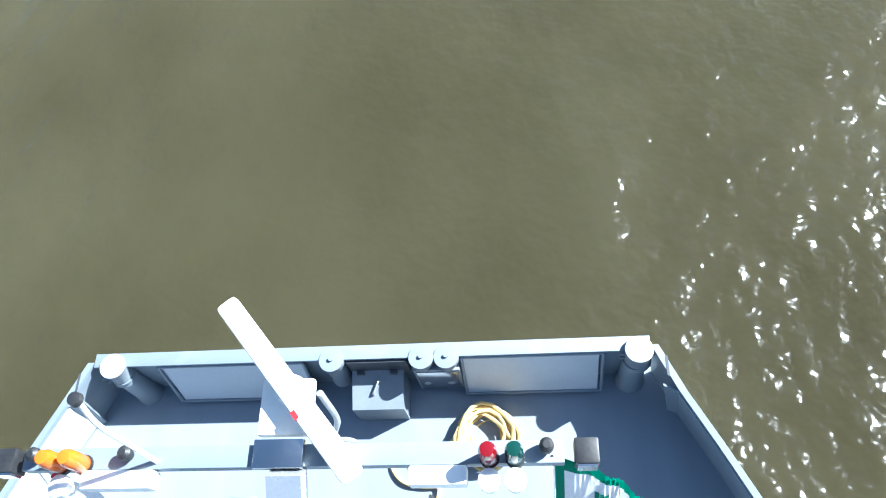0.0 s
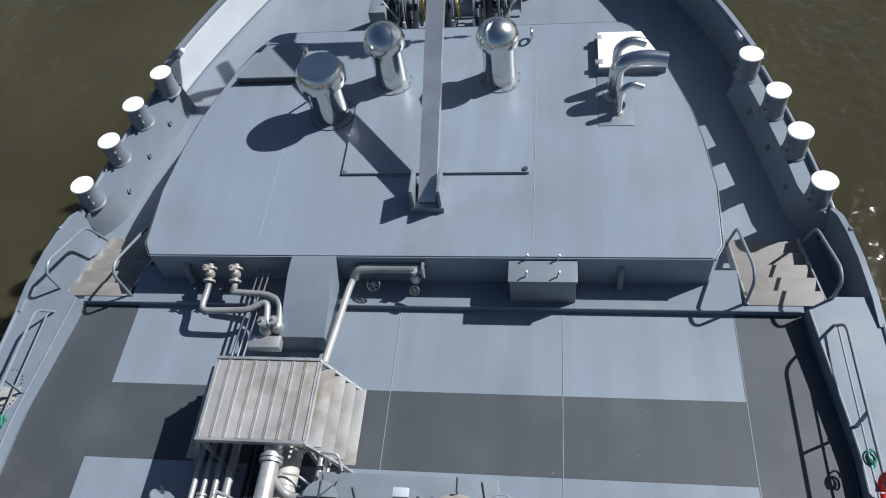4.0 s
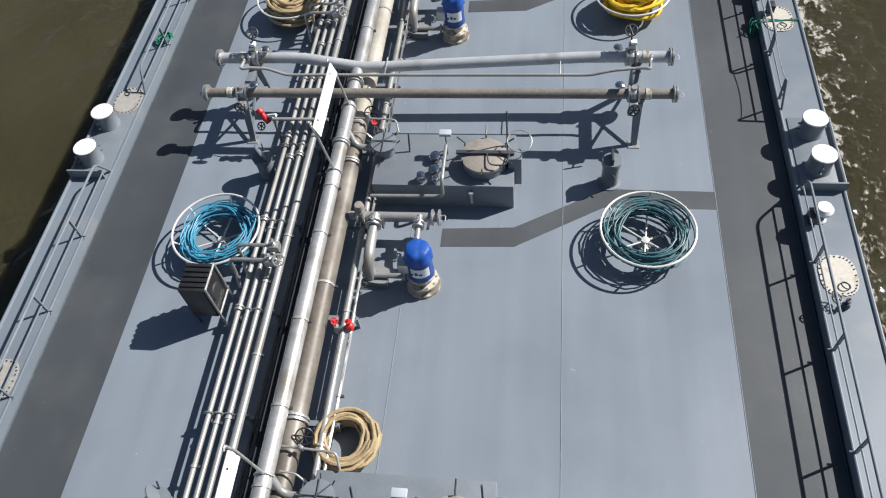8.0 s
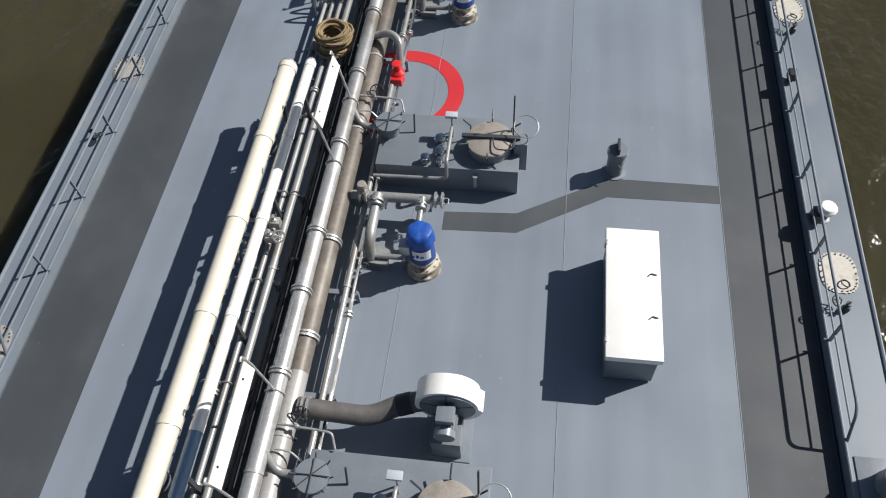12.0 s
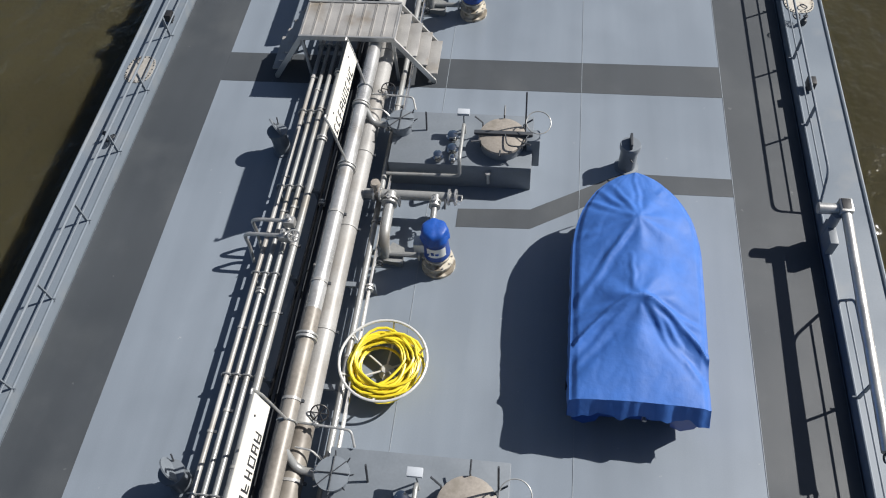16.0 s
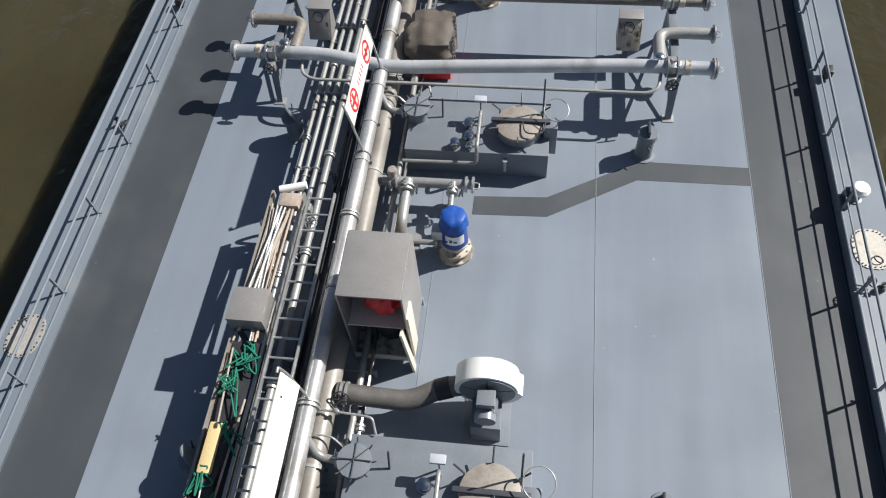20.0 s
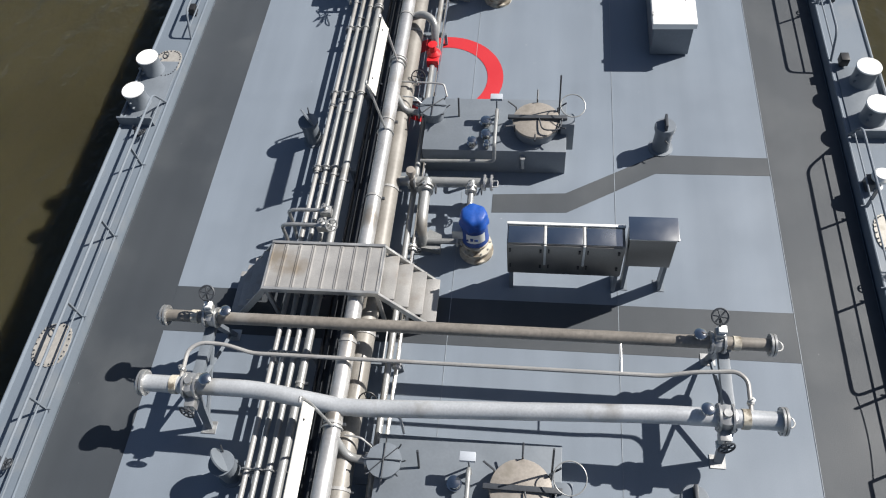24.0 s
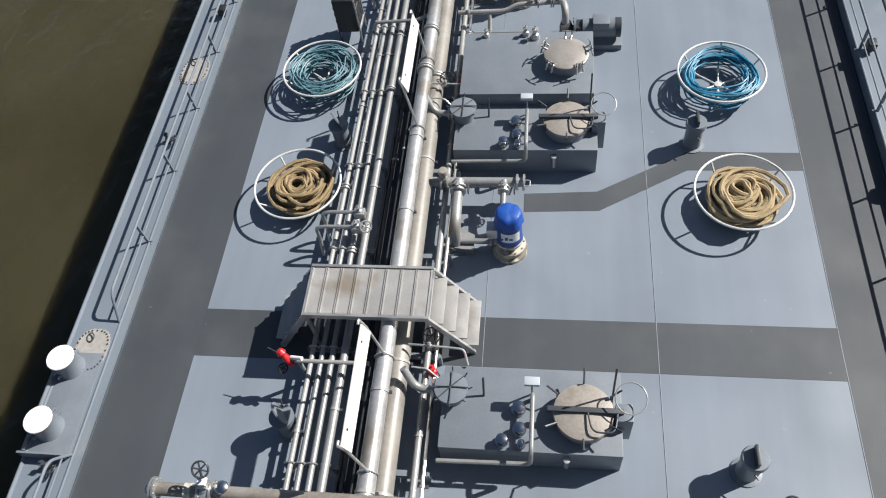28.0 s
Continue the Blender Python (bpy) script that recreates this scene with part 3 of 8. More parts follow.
for s in (-1, 1):
    ys = [3.0, 2.4, 1.8, 1.2, 0.6, 0.0, -0.45, -0.85, -1.0, -1.15]
    bm = M()
    for y0, y1 in zip(ys, ys[1:]):
        a, b, f, g = outer(y0), outer(y1), deck_line(y0) - 0.08, deck_line(y1) - 0.08
        v = [bm.verts.new((s * x, y, zz)) for x, y, zz in ((a, y0, f), (b, y1, g), (b - LEAN, y1, rim(y1)), (a - LEAN, y0, rim(y0)), (a - 0.04, y0, f), (b - 0.04, y1, g), (b - LEAN - 0.04, y1, rim(y1)), (a - LEAN - 0.04, y0, rim(y0)))]
        for q in ((0, 1, 2, 3), (7, 6, 5, 4), (3, 2, 6, 7)):
            bm.faces.new([v[i] for i in q])
    bmesh.ops.remove_doubles(bm, verts=bm.verts, dist=1e-4)
    part("side_bulwark", bm, HULL, barge)
    # lining plates inside the bulwark: full height to port, the upper half to starboard;
    # the port ones carry the sun's brightness in their pale colour
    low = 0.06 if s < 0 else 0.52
    bm = M()
    for y0, y1 in zip((2.42, 1.8, 1.2, 0.6, 0.0, -0.45), (1.8, 1.2, 0.6, 0.0, -0.45, -0.85)):
        v = []
        for d in (0.042, 0.06):
            for y, k in ((y0, low), (y1, low), (y1, 0.9), (y0, 0.9)):
                v.append(bm.verts.new((s * (outer(y) - LEAN * k - d), y, deck_line(y) + (rim(y) - deck_line(y)) * k)))
        for q in ((4, 5, 6, 7), (3, 2, 6, 7), (0, 1, 5, 4)):
            bm.faces.new([v[i] for i in q])
    bmesh.ops.remove_doubles(bm, verts=bm.verts, dist=1e-4)
    part("bulwark_lining", bm, SUNLIT_LINING if s < 0 else HULL, barge, "grey lining plate coloured pale as in sunlight" if s < 0 else "grey lining plate")
    # corner bracket between the bow plate and the side
    bm = M()
    v = [bm.verts.new((s * x, y, z)) for e in (0, 0.03) for x, y, z in ((outer(2.42) - 0.04, 2.42 + e, FORE - 0.03), (outer(2.42) - LEAN - 0.04, 2.42 + e, rim(2.42) - 0.06), (outer(2.42) - LEAN - 0.22, 2.5 + e, rim(2.42) - 0.06), (outer(2.42) - 0.16, 2.47 + e, FORE - 0.03))]
    for q in ((0, 1, 2, 3), (7, 6, 5, 4), (0, 4, 5, 1), (1, 5, 6, 2), (2, 6, 7, 3)):
        bm.faces.new([v[i] for i in q])
    part("corner_bracket", bm, HULL, barge)
    bm = M()
    for y0, y1 in zip(ys, ys[1:]):
        a, b = outer(y0), outer(y1)
        v = [bm.verts.new((s * x, y, rim(y) + zz)) for zz in (-0.035, 0.015) for x, y in ((a - LEAN + 0.03, y0), (b - LEAN + 0.03, y1), (b - LEAN - 0.06, y1), (a - LEAN - 0.06, y0))]
        for q in ((0, 1, 5, 4), (1, 2, 6, 5), (2, 3, 7, 6), (3, 0, 4, 7), (4, 5, 6, 7), (3, 2, 1, 0)):
            bm.faces.new([v[i] for i in q])
    bmesh.ops.remove_doubles(bm, verts=bm.verts, dist=1e-3)
    part("bulwark_cap", bm, HULL, barge)
    part("mooring_slot", box(M(), s * (outer(2.72) - LEAN - 0.03), 2.6, rim(2.6) + 0.012, s * (outer(2.72) - LEAN + 0.0), 2.85, rim(2.6) + 0.02), DARK_STEEL, barge)
    part("bulwark_light", bar(M(), (s * (outer(-0.5) - LEAN - 0.1), -0.42, rim(-0.5) - 0.05), (s * (outer(-0.6) - LEAN - 0.1), -0.62, rim(-0.6) - 0.05), 0.05, 12), WHITE, barge, "white tube light")
    # ledge with the mooring bollards, its inner wall leaning
    yl = [-1.05, -1.25, -1.6, -2.1, -2.6, -3.1, -3.6, -3.85, -4.05, -4.2]
    bm = M()
    rows = []
    for y in yl:
        top = ledge(y)
        cut = {-3.85: 0.06, -4.05: 0.18, -4.2: 0.34}.get(y, 0.0)
        a = outer(y)
        rows.append([bm.verts.new((s * x, y, z)) for x, z in ((a, -0.8), (a, top), (a - 0.38 + cut, top), (a - 0.5 + cut, deck_line(y) - 0.06))])
    for p, q in zip(rows, rows[1:]):
        for j in range(3):
            bm.faces.new((p[j], p[j + 1], q[j + 1], q[j]))
    bm.faces.new(rows[0]), bm.faces.new(rows[-1])
    part("bollard_ledge", bm, HULL, barge)
    part("fender_bar", sweep(M(), [(s * (outer(y) - 0.01), y, ledge(y) + 0.04) for y in yl] + [(s * 6.53, -4.7, 0.3)], 0.04, 10), HULL, barge)
    for y in (-1.75, -2.55, -3.37):
        a = outer(y) - 0.44
        part("drain_eye", ring(M(), (s * a, y, ledge(y) - 0.3), 0.05, 0.014, 18, 6, (-s, 0.25, 0.2)), HULL, barge)
        part("drain_hole", lathe(M(), (s * a, y, ledge(y) - 0.3), [(0.045, 0), (0.045, 0.012), (0, 0.012)], 14, (-s, 0.25, 0.2)), DARK_STEEL, barge)
    # tapering bulwark plate abaft the ledge
    bm = M()
    rows = []
    for y, h in ((-4.1, 0.1), (-4.35, 0.24), (-4.7, 0.3), (-5.2, 0.34), (-5.9, 0.34), (-6.35, 0.28)):
        a = outer(y)
        rows.append([bm.verts.new((s * x, y, z)) for x, z in ((a + 0.01, -0.8), (a + 0.01, h), (a - 0.08, h), (a - 0.08, -0.8))])
    for p, q in zip(rows, rows[1:]):
        for j in range(3):
            bm.faces.new((p[j], p[j + 1], q[j + 1], q[j]))
    bm.faces.new(rows[0]), bm.faces.new(rows[-1])
    part("low_bulwark", bm, HULL, barge)
# the flat bow with its framed panels
bm = M()
box(bm, -3.6, 2.98, FORE - 0.06, 3.6, 3.08, BUL)
part("bow_plate", bm, HULL, barge)
bm = M()
box(bm, -3.62, 2.93, BUL - 0.03, 3.62, 3.12, BUL + 0.015, 0.01)
part("bow_cap", bm, HULL, barge)
for x0, x1 in ((-2.7, -0.8), (1.3, 3.0)):
    bm = M()
    v = [bm.verts.new((x, y, z)) for e in (0, 0.03) for x, y, z in ((x0, 2.74 + e, FORE + 0.12), (x1, 2.74 + e, FORE + 0.12), (x1, 2.93 + e, BUL - 0.06), (x0, 2.93 + e, BUL - 0.06))]
    for q in ((0, 1, 2, 3), (7, 6, 5, 4), (0, 4, 5, 1), (1, 5, 6, 2), (2, 6, 7, 3), (3, 7, 4, 0)):
        bm.faces.new([v[i] for i in q])
    part("bow_panel", bm, PANEL, barge, "pale grey bow panel")

# railings on the coamings
GATES = (-12.42, -67.4)


def railing(s, y0, y1, step=1.5):
    r = new("railing")
    r.parent = barge
    x, zt, zm = s * 5.965, 0.67, 0.39
    a, b = max(y0, y1), min(y0, y1)
    top = zt - SIDE
    start = a
    for g in [g for g in GATES if s > 0 and b < g < a] + [None]:
        line = [(0, 0, 0), (0, -0.25, top)] if start == a else [(0, 0, top)]
        if g is None:
            line += [(0, b - start + 0.25, top), (0, b - start, 0)]
        else:
            line += [(0, g - start, top), (0, g - start - 0.02, 0)]
        part("top_rail", pipe(M(), line, 0.022, 0.14), RAIL, r, at=(x, start, SIDE))
        if g is not None:
            start = g - 1.15
            part("safety_chain", sweep(M(), [(0, -1.15 * k / 10, top - 0.04 - 0.18 * k / 10 * (1 - k / 10)) for k in range(11)], 0.008, 5), GALVANISED, r, "thin safety chain", at=(x, g, SIDE))
            part("post", box(M(), -0.024, -0.011, 0, 0.024, 0.011, top), RAIL, r, at=(x, start, SIDE))
    part("middle_rail", bar(M(), (0, -0.1, 0), (0, b - a + 0.1, 0), 0.014, 8), RAIL, r, at=(x, a, zm))
    n = max(2, round((a - b) / step))
    post = mesh_of(box(M(), -0.024, -0.011, 0, 0.024, 0.011, zt - SIDE), "post", RAIL)
    foot = mesh_of(bar(M(), (-0.09 * s, 0, 0), (0.02 * s, 0, 0), 0.014, 8), "foot_pin", RAIL)
    for i in range(1, n):
        y = a + (b - a) * i / n
        p = part("post", post, RAIL, r, at=(x, y, SIDE))
        part("foot_pin", foot, RAIL, r, at=(x, y, SIDE + 0.02))
    return r


for s in (-1, 1):
    cuts = ((-6.3, -13.85), (-15.6, -31.9), (-33.6, -40.1), (-41.9, -61.5), (-63.2, -79.2), (-81.3, END + 1)) if s > 0 else ((-6.3, -13.5), (-15.5, -31.8), (-33.7, -61.0), (-62.7, -79.2), (-81.3, END + 1))
    for y0, y1 in cuts:
        railing(s, y0, y1)

# ---- tank trunks, hatches, vents, pumps: one set for each tank ----
TOP = 0.56


def tank_trunk(at):
    t = thing("tank_dome", at, "grey raised tank dome with round bolted hatch lid", "tank hatch", "tank domes")
    part("dome_box", box(M(), -0.98, -0.43, 0, 1.38, 0.72, TOP, 0.012), STEEL_PAINT, t)
    hx, hy, top = 0.88, 0.06, TOP - 0.03
    part("hatch_coaming", lathe(M(), (hx, hy, top), [(0.36, 0), (0.36, 0.16), (0.375, 0.16), (0.375, 0.2)], 28), STEEL_PAINT, t)
    lid = part("hatch_lid", lathe(M(), (hx, hy, top + 0.2), [(0.38, 0), (0.39, 0.02), (0.38, 0.05), (0.27, 0.075), (0.0, 0.09)], 32), BEIGE, t, "bare beige-grey round lid")
    for i in range(6):
        a = math.pi * (i / 3 + 0.16)
        d = Vector((math.cos(a), math.sin(a), 0))
        p = Vector((hx, hy, top + 0.17)) + d * 0.39
        part("lid_clamp", sweep(M(), [p, p + Vector((0, 0, 0.15)), p + d * 0.16 + Vector((0, 0, 0.2))], 0.014, 6), DARK_STEEL, lid)
    bm = box(M(), hx - 0.46, hy - 0.035, top + 0.28, hx + 0.5, hy + 0.035, top + 0.33, 0.008)
    part("hatch_bar", bm, DARK_STEEL, t)
    bm = pipe(M(), [(hx + 0.05, hy - 0.04, top + 0.32), (hx + 0.1, hy - 0.3, top + 0.34), (hx + 0.38, hy - 0.3, top + 0.34), (hx + 0.42, hy - 0.04, top + 0.32)], 0.012, 0.1)
    part("lid_handle", bm, DARK_STEEL, t)
    # counterweight stand beside the hatch with its ring
    bm = box(M(), 1.28, hy - 0.12, top - 0.35, 1.5, hy + 0.12, top + 0.28, 0.012)
    part("hinge_stand", bm, STEEL_PAINT, t)
    part("hand_ring", ring(M(), (1.46, hy + 0.12, top + 0.46), 0.2, 0.009, 28, 6, (0.1, -0.3, 1)), PIPE, t)
    part("hinge_rod", bar(M(), (1.25, hy + 0.2, top), (1.25, hy + 0.3, top + 0.95), 0.014, 8), DARK_STEEL, t)
    # cleaning opening with a star lid
    sx, sy = -0.84, 0.3
    s = part("cleaning_port", lathe(M(), (sx, sy, 0.24), [(0.17, 0), (0.17, 0.5), (0.22, 0.5), (0.22, 0.54)], 24), STEEL_PAINT, t)
    part("port_lid", lathe(M(), (sx, sy, 0.785), [(0.22, 0), (0.225, 0.02), (0.12, 0.035), (0, 0.04)], 24), STEEL_PAINT, s)
    for i in range(8):
        bm = M()
        a = math.pi * i / 4
        d = Vector((math.cos(a), math.sin(a), 0))
        p = Vector((sx, sy, 0.78)) + d * 0.225
        bar(bm, p, p + d * 0.06 + Vector((0, 0, 0.06)), 0.01, 6)
        if i % 2 == 0 or i in (1, 5):
            bar(bm, Vector((sx, sy, 0.84)), p + Vector((0, 0, 0.05)), 0.008, 6)
        part("star_clamp", bm, DARK_STEEL, s)
    part("port_branch", pipe(M(), [(-1.5, 0.52, 0.86), (-1.35, 0.36, 0.62), (-1.1, 0.34, 0.6), (sx, sy, 0.6)], 0.055, 0.14, 12), PIPE, t)
    part("branch_flange", flange(flange(M(), (-1.1, 0.34, 0.6), (1, 0, 0), 0.1), (-1.04, 0.335, 0.6), (1, 0, 0), 0.1), GALVANISED, t)
    # gauge post, level valves, pressure valve
    bm = bar(M(), (0.22, 0.36, TOP), (0.22, 0.36, 0.94), 0.014, 8)
    g = part("gauge_post", bm, STEEL_PAINT, t)
    part("gauge_head", box(M(), 0.12, 0.3, 0.94, 0.32, 0.42, 1.0, 0.012), PANEL, g, "small white gauge housing")
    bm = bar(M(), (-0.42, 0.3, 0.54), (-0.42, 0.42, 0.88), 0.016, 8)
    part("dip_rod", bm, DARK_STEEL, t)
    for x, y, r in ((0.05, 0.12, 0.075), (0.07, -0.16, 0.07), (-0.15, -0.32, 0.066), (0.1, -0.36, 0.045)):
        bm = lathe(M(), (x, y, TOP), [(r * 0.7, 0), (r * 0.7, 0.03), (r * 1.3, 0.04), (r * 1.3, 0.06), (r * 0.6, 0.065), (r * 0.6, 0.12), (r * 1.1, 0.125), (r * 1.1, 0.145), (r * 0.5, 0.16), (0, 0.163)], 16)
        part("relief_valve", bm, STAINLESS, t)
    bm = pipe(M(), [(0.23, 0.28, TOP), (0.23, 0.28, 0.8), (0.23, -0.3, 0.8), (0.23, -0.52, 0.8), (0.22, -0.54, 0.42), (-1.0, -0.56, 0.42)], 0.03, 0.08)
    part("vapour_pipe", bm, PIPE, t)
    # thin lines and a small black wheel between the pipes and the port
    part("purge_line", pipe(M(), [(-1.5, 0.95, 0.72), (-0.95, 0.92, 0.72), (-0.72, 0.9, 0.72), (-0.66, 0.72, 0.6)], 0.017, 0.06), GALVANISED, t)
    part("purge_line", pipe(M(), [(-1.42, 0.62, 0.7), (-1.2, 0.6, 0.7), (-1.02, 0.5, 0.56)], 0.014, 0.05), GALVANISED, t)
    part("small_wheel", wheel(M(), (-1.2, 1.12, 0.66), 0.12, (0.2, -0.7, 0.7), 0.011), BLACK, t)
    part("purge_valve", valve(M(), (-1.2, 0.94, 0.7), 0.035), GALVANISED, t)
    part("sight_plug", lathe(M(), (0.68, -0.47, 0.18), [(0.03, 0), (0.03, 0.24), (0.045, 0.24), (0.045, 0.27), (0, 0.275)], 12), GALVANISED, t)
    return t


def mushroom_vent(at):
    t = thing("vent_post", at, "grey cylindrical tank vent post with lever cap", "vent", "vent posts")
    part("vent_body", lathe(M(), (0, 0, 0), [(0.2, 0), (0.2, 0.02), (0.145, 0.03), (0.145, 0.46), (0.17, 0.47), (0.175, 0.53), (0.16, 0.57), (0, 0.58)], 24), STEEL_PAINT, t)
    part("vent_flap", box(M(), -0.02, -0.13, 0.55, 0.02, 0.13, 0.7, 0.006), DARK_STEEL, t)
    part("vent_lever", bar(M(), (0, -0.12, 0.35), (0.06, -0.2, 0.33), 0.012, 6), DARK_STEEL, t)
    return t


def low_vent(at):
    t = thing("air_vent", at, "grey tank air vent with tilted round flap", "vent", "air vents")
    part("vent_pipe", lathe(M(), (0, 0, 0), [(0.19, 0), (0.19, 0.02), (0.145, 0.03), (0.145, 0.42), (0.17, 0.43), (0.175, 0.5), (0, 0.52)], 22), STEEL_PAINT, t)
    part("flap", lathe(M(), (0.0, 0.02, 0.56), [(0, -0.012), (0.18, -0.012), (0.18, 0.012), (0, 0.03)], 24, (0.75, 0.55, 0.3)), STEEL_PAINT, t)
    part("lever", bar(M(), (0, 0.1, 0.4), (-0.02, 0.2, 0.62), 0.012, 6), DARK_STEEL, t)
    return t


def valve(bm, c, r=0.06):
    """A small gate valve standing on a pipe."""
    c = Vector(c)
    lathe(bm, c, [(r, -r), (r * 1.15, 0), (r * 0.8, r * 0.8), (r * 0.45, r), (r * 0.45, r * 2), (r * 0.8, r * 2.05), (r * 0.8, r * 2.4), (0, r * 2.5)], 12)
    bar(bm, c + Vector((0, 0, r * 2.2)), c + Vector((0, 0, r * 3.4)), r * 0.18, 6)
    return bm


def cargo_pump(at, bare=False):
    t = thing("cargo_pump", at, "cargo pump with blue motor cover and cream base", "pump", "cargo pumps")
    part("pump_base", lathe(M(), (0, 0, 0), [(0.27, 0), (0.27, 0.05), (0.22, 0.06), (0.21, 0.14), (0.25, 0.16), (0.25, 0.2), (0.17, 0.22), (0.17, 0.3), (0.21, 0.31), (0.21, 0.35), (0, 0.36)], 26), BASE_CREAM, t, "cream painted flanged pump base")
    part("base_bolt", bolts(M(), (0, 0, 0.2), 0.225, 0.014, 10, 0.025), GALVANISED, t)
    part("motor", lathe(M(), (0, 0, 0.35), [(0.17, 0), (0.21, 0.04), (0.2, 0.12), (0.195, 0.55), (0.205, 0.56), (0.19, 0.58), (0, 0.585)], 28), BLUE, t)
    bm = M()
    for i in range(10):
        a0, a1 = -2.15 + 0.15 * i, -2.0 + 0.15 * i
        bm.faces.new([bm.verts.new((0.207 * math.cos(a), 0.207 * math.sin(a), z)) for a, z in ((a0, 0.5), (a1, 0.5), (a1, 0.72), (a0, 0.72))])
    bmesh.ops.remove_doubles(bm, verts=bm.verts, dist=1e-4)
    part("type_plate", bm, WHITE, t, "white type plate")
    bm = lathe(M(), (0, 0, 0.88), [(0.195, -0.05), (0.222, -0.06), (0.224, -0.03), (0.208, 0.01), (0.202, 0.06), (0.196, 0.1), (0.18, 0.128), (0.15, 0.145), (0.08, 0.155), (0, 0.158)], 36)
    for v in bm.verts:
        a = math.atan2(v.co.y, v.co.x)
        fold = max(0.0, min(1.0, (0.95 - v.co.z) / 0.13))
        k = 1 + 0.035 * fold * math.cos(11 * a + 0.7) + 0.035 * math.cos(7 * a) + 0.05 * noise.noise(v.co * 9)
        v.co.x, v.co.y = v.co.x * k, v.co.y * k
        v.co.z += 0.012 * noise.noise(v.co * 9) + 0.012 * fold * math.sin(11 * a)
    part("motor_cap", bm, CAP_BLUE, t, "blue fabric cap")
    part("terminal_box", box(M(), -0.34, -0.09, 0.45, -0.17, 0.09, 0.66, 0.012), GALVANISED, t)
    bm = M()
    for i, d in enumerate((-0.06, 0.0, 0.06)):
        box(bm, -0.05 + d, -0.216, 0.58, -0.02 + d + 0.012 * i, -0.2, 0.61 + 0.03 * (i % 2))
    part("label_mark", bm, BLUE, t)
    # suction pipework at the foot
    p = pipe(M(), [(-0.2, 0.05, 0.16), (-0.75, 0.05, 0.16), (-1.15, 0.05, 0.16)], 0.045, 0.1)
    part("drain_pipe", p, PIPE, t)
    for x in (-0.3, -0.85, -1.0):
        part("drain_flange", flange(M(), (x, 0.05, 0.16), (1, 0, 0), 0.085), GALVANISED, t)
    part("drain_valve", valve(M(), (-0.93, 0.05, 0.2), 0.05), GALVANISED, t)
    part("hand_wheel", wheel(M(), (-0.93, -0.14, 0.16), 0.07, (0, 1, 0), 0.01), DARK_STEEL, t)
    return t


def crossover(at):
    t = thing("crossover_pipe", at, "grey crossover cargo pipe with valves and elbows", "pipe", "crossover pipes")
    zc = 0.46
    part("cross_tube", bar(M(), (-1.3, 0, zc), (0.2, 0, zc), 0.078, 16), PIPE, t)
    for x in (-1.12, -1.02, 0.1, 0.21):
        bm = flange(M(), (x, 0, zc), (1, 0, 0), 0.135, 0.026, 20)
        part("pipe_flange", bolts(bm, (x, 0, zc), 0.112, 0.012, 8, 0.024, (1, 0, 0)), GALVANISED, t)
    part("flange_handle", pipe(M(), [(0.22, -0.06, zc - 0.02), (0.31, -0.06, zc - 0.02), (0.31, 0.06, zc - 0.02), (0.22, 0.06, zc - 0.02)], 0.01, 0.03), GALVANISED, t)
    bm = lathe(M(), (-1.07, 0, zc), [(0.06, -0.1), (0.09, 0), (0.07, 0.1), (0.045, 0.13), (0.045, 0.22), (0.085, 0.23), (0.07, 0.3), (0, 0.31)], 14)
    part("cross_valve", bm, BEIGE, t, "beige weathered valve")
    for x, y1, r in ((-0.83, -0.98, 0.085), (-0.1, -0.66, 0.05)):
        bm = pipe(M(), [(x, -0.02, zc + 0.06), (x, -0.3, zc + 0.04), (x, y1 + 0.1, zc + 0.02), (x, y1, 0.0)], r, 0.22, 14)
        part("down_pipe", bm, PIPE, t)
        bm = flange(M(), (x, -0.16, zc + 0.06), (0, 1, 0), r + 0.045)
        flange(bm, (x, -0.24, zc + 0.06), (0, 1, 0), r + 0.045)
        valve(bm, (x, -0.2, zc + 0.1), 0.055)
        part("valve_body", bm, GALVANISED, t)
        part("hand_wheel", wheel(M(), (x + 0.17, -0.22, zc + 0.1), 0.075, (1, 0, 0), 0.011), DARK_STEEL, t)
        part("pipe_foot", box(M(), x - 0.16, y1 - 0.14, 0, x + 0.16, y1 + 0.14, 0.02, 0.004), STEEL_PAINT, t)
    part("pipe_gusset", prism(M(), [(-0.9, -1.05), (-0.55, -1.1), (-0.55, -0.8), (-0.75, -0.7)], 0.0, 0.12), PIPE, t)
    return t


doms = [tank_trunk((0, MODULE[0], 0))]
vents = [mushroom_vent((2.98, MODULE[0] + 0.18, 0))]
lows = [low_vent((-3.05, MODULE[0] + 0.2, 0))]
pumps = [cargo_pump((0.02, MODULE[0] - 2.02, 0))]
crosses = [crossover((0, MODULE[0] - 1.02, 0))]
for y in MODULE[1:12]:
    again(doms[0], (0, y, 0)), again(vents[0], (2.98, y + 0.18, 0)), again(lows[0], (-3.05, y + 0.2, 0))
    again(pumps[0], (0.02, y - 2.02, 0)), again(crosses[0], (0, y - 1.02, 0))
again(doms[0], (0.22, MODULE[12] + 0.97, 0)), again(vents[0], (3.2, -80.95, 0)), again(lows[0], (-2.95, -80.7, 0))
again(pumps[0], (0.2, -82.87, 0)), again(crosses[0], (0.2, -81.9, 0))


# ---- pipe bundle along the deck ----
Y0, Y1 = -8.2, END + 0.5


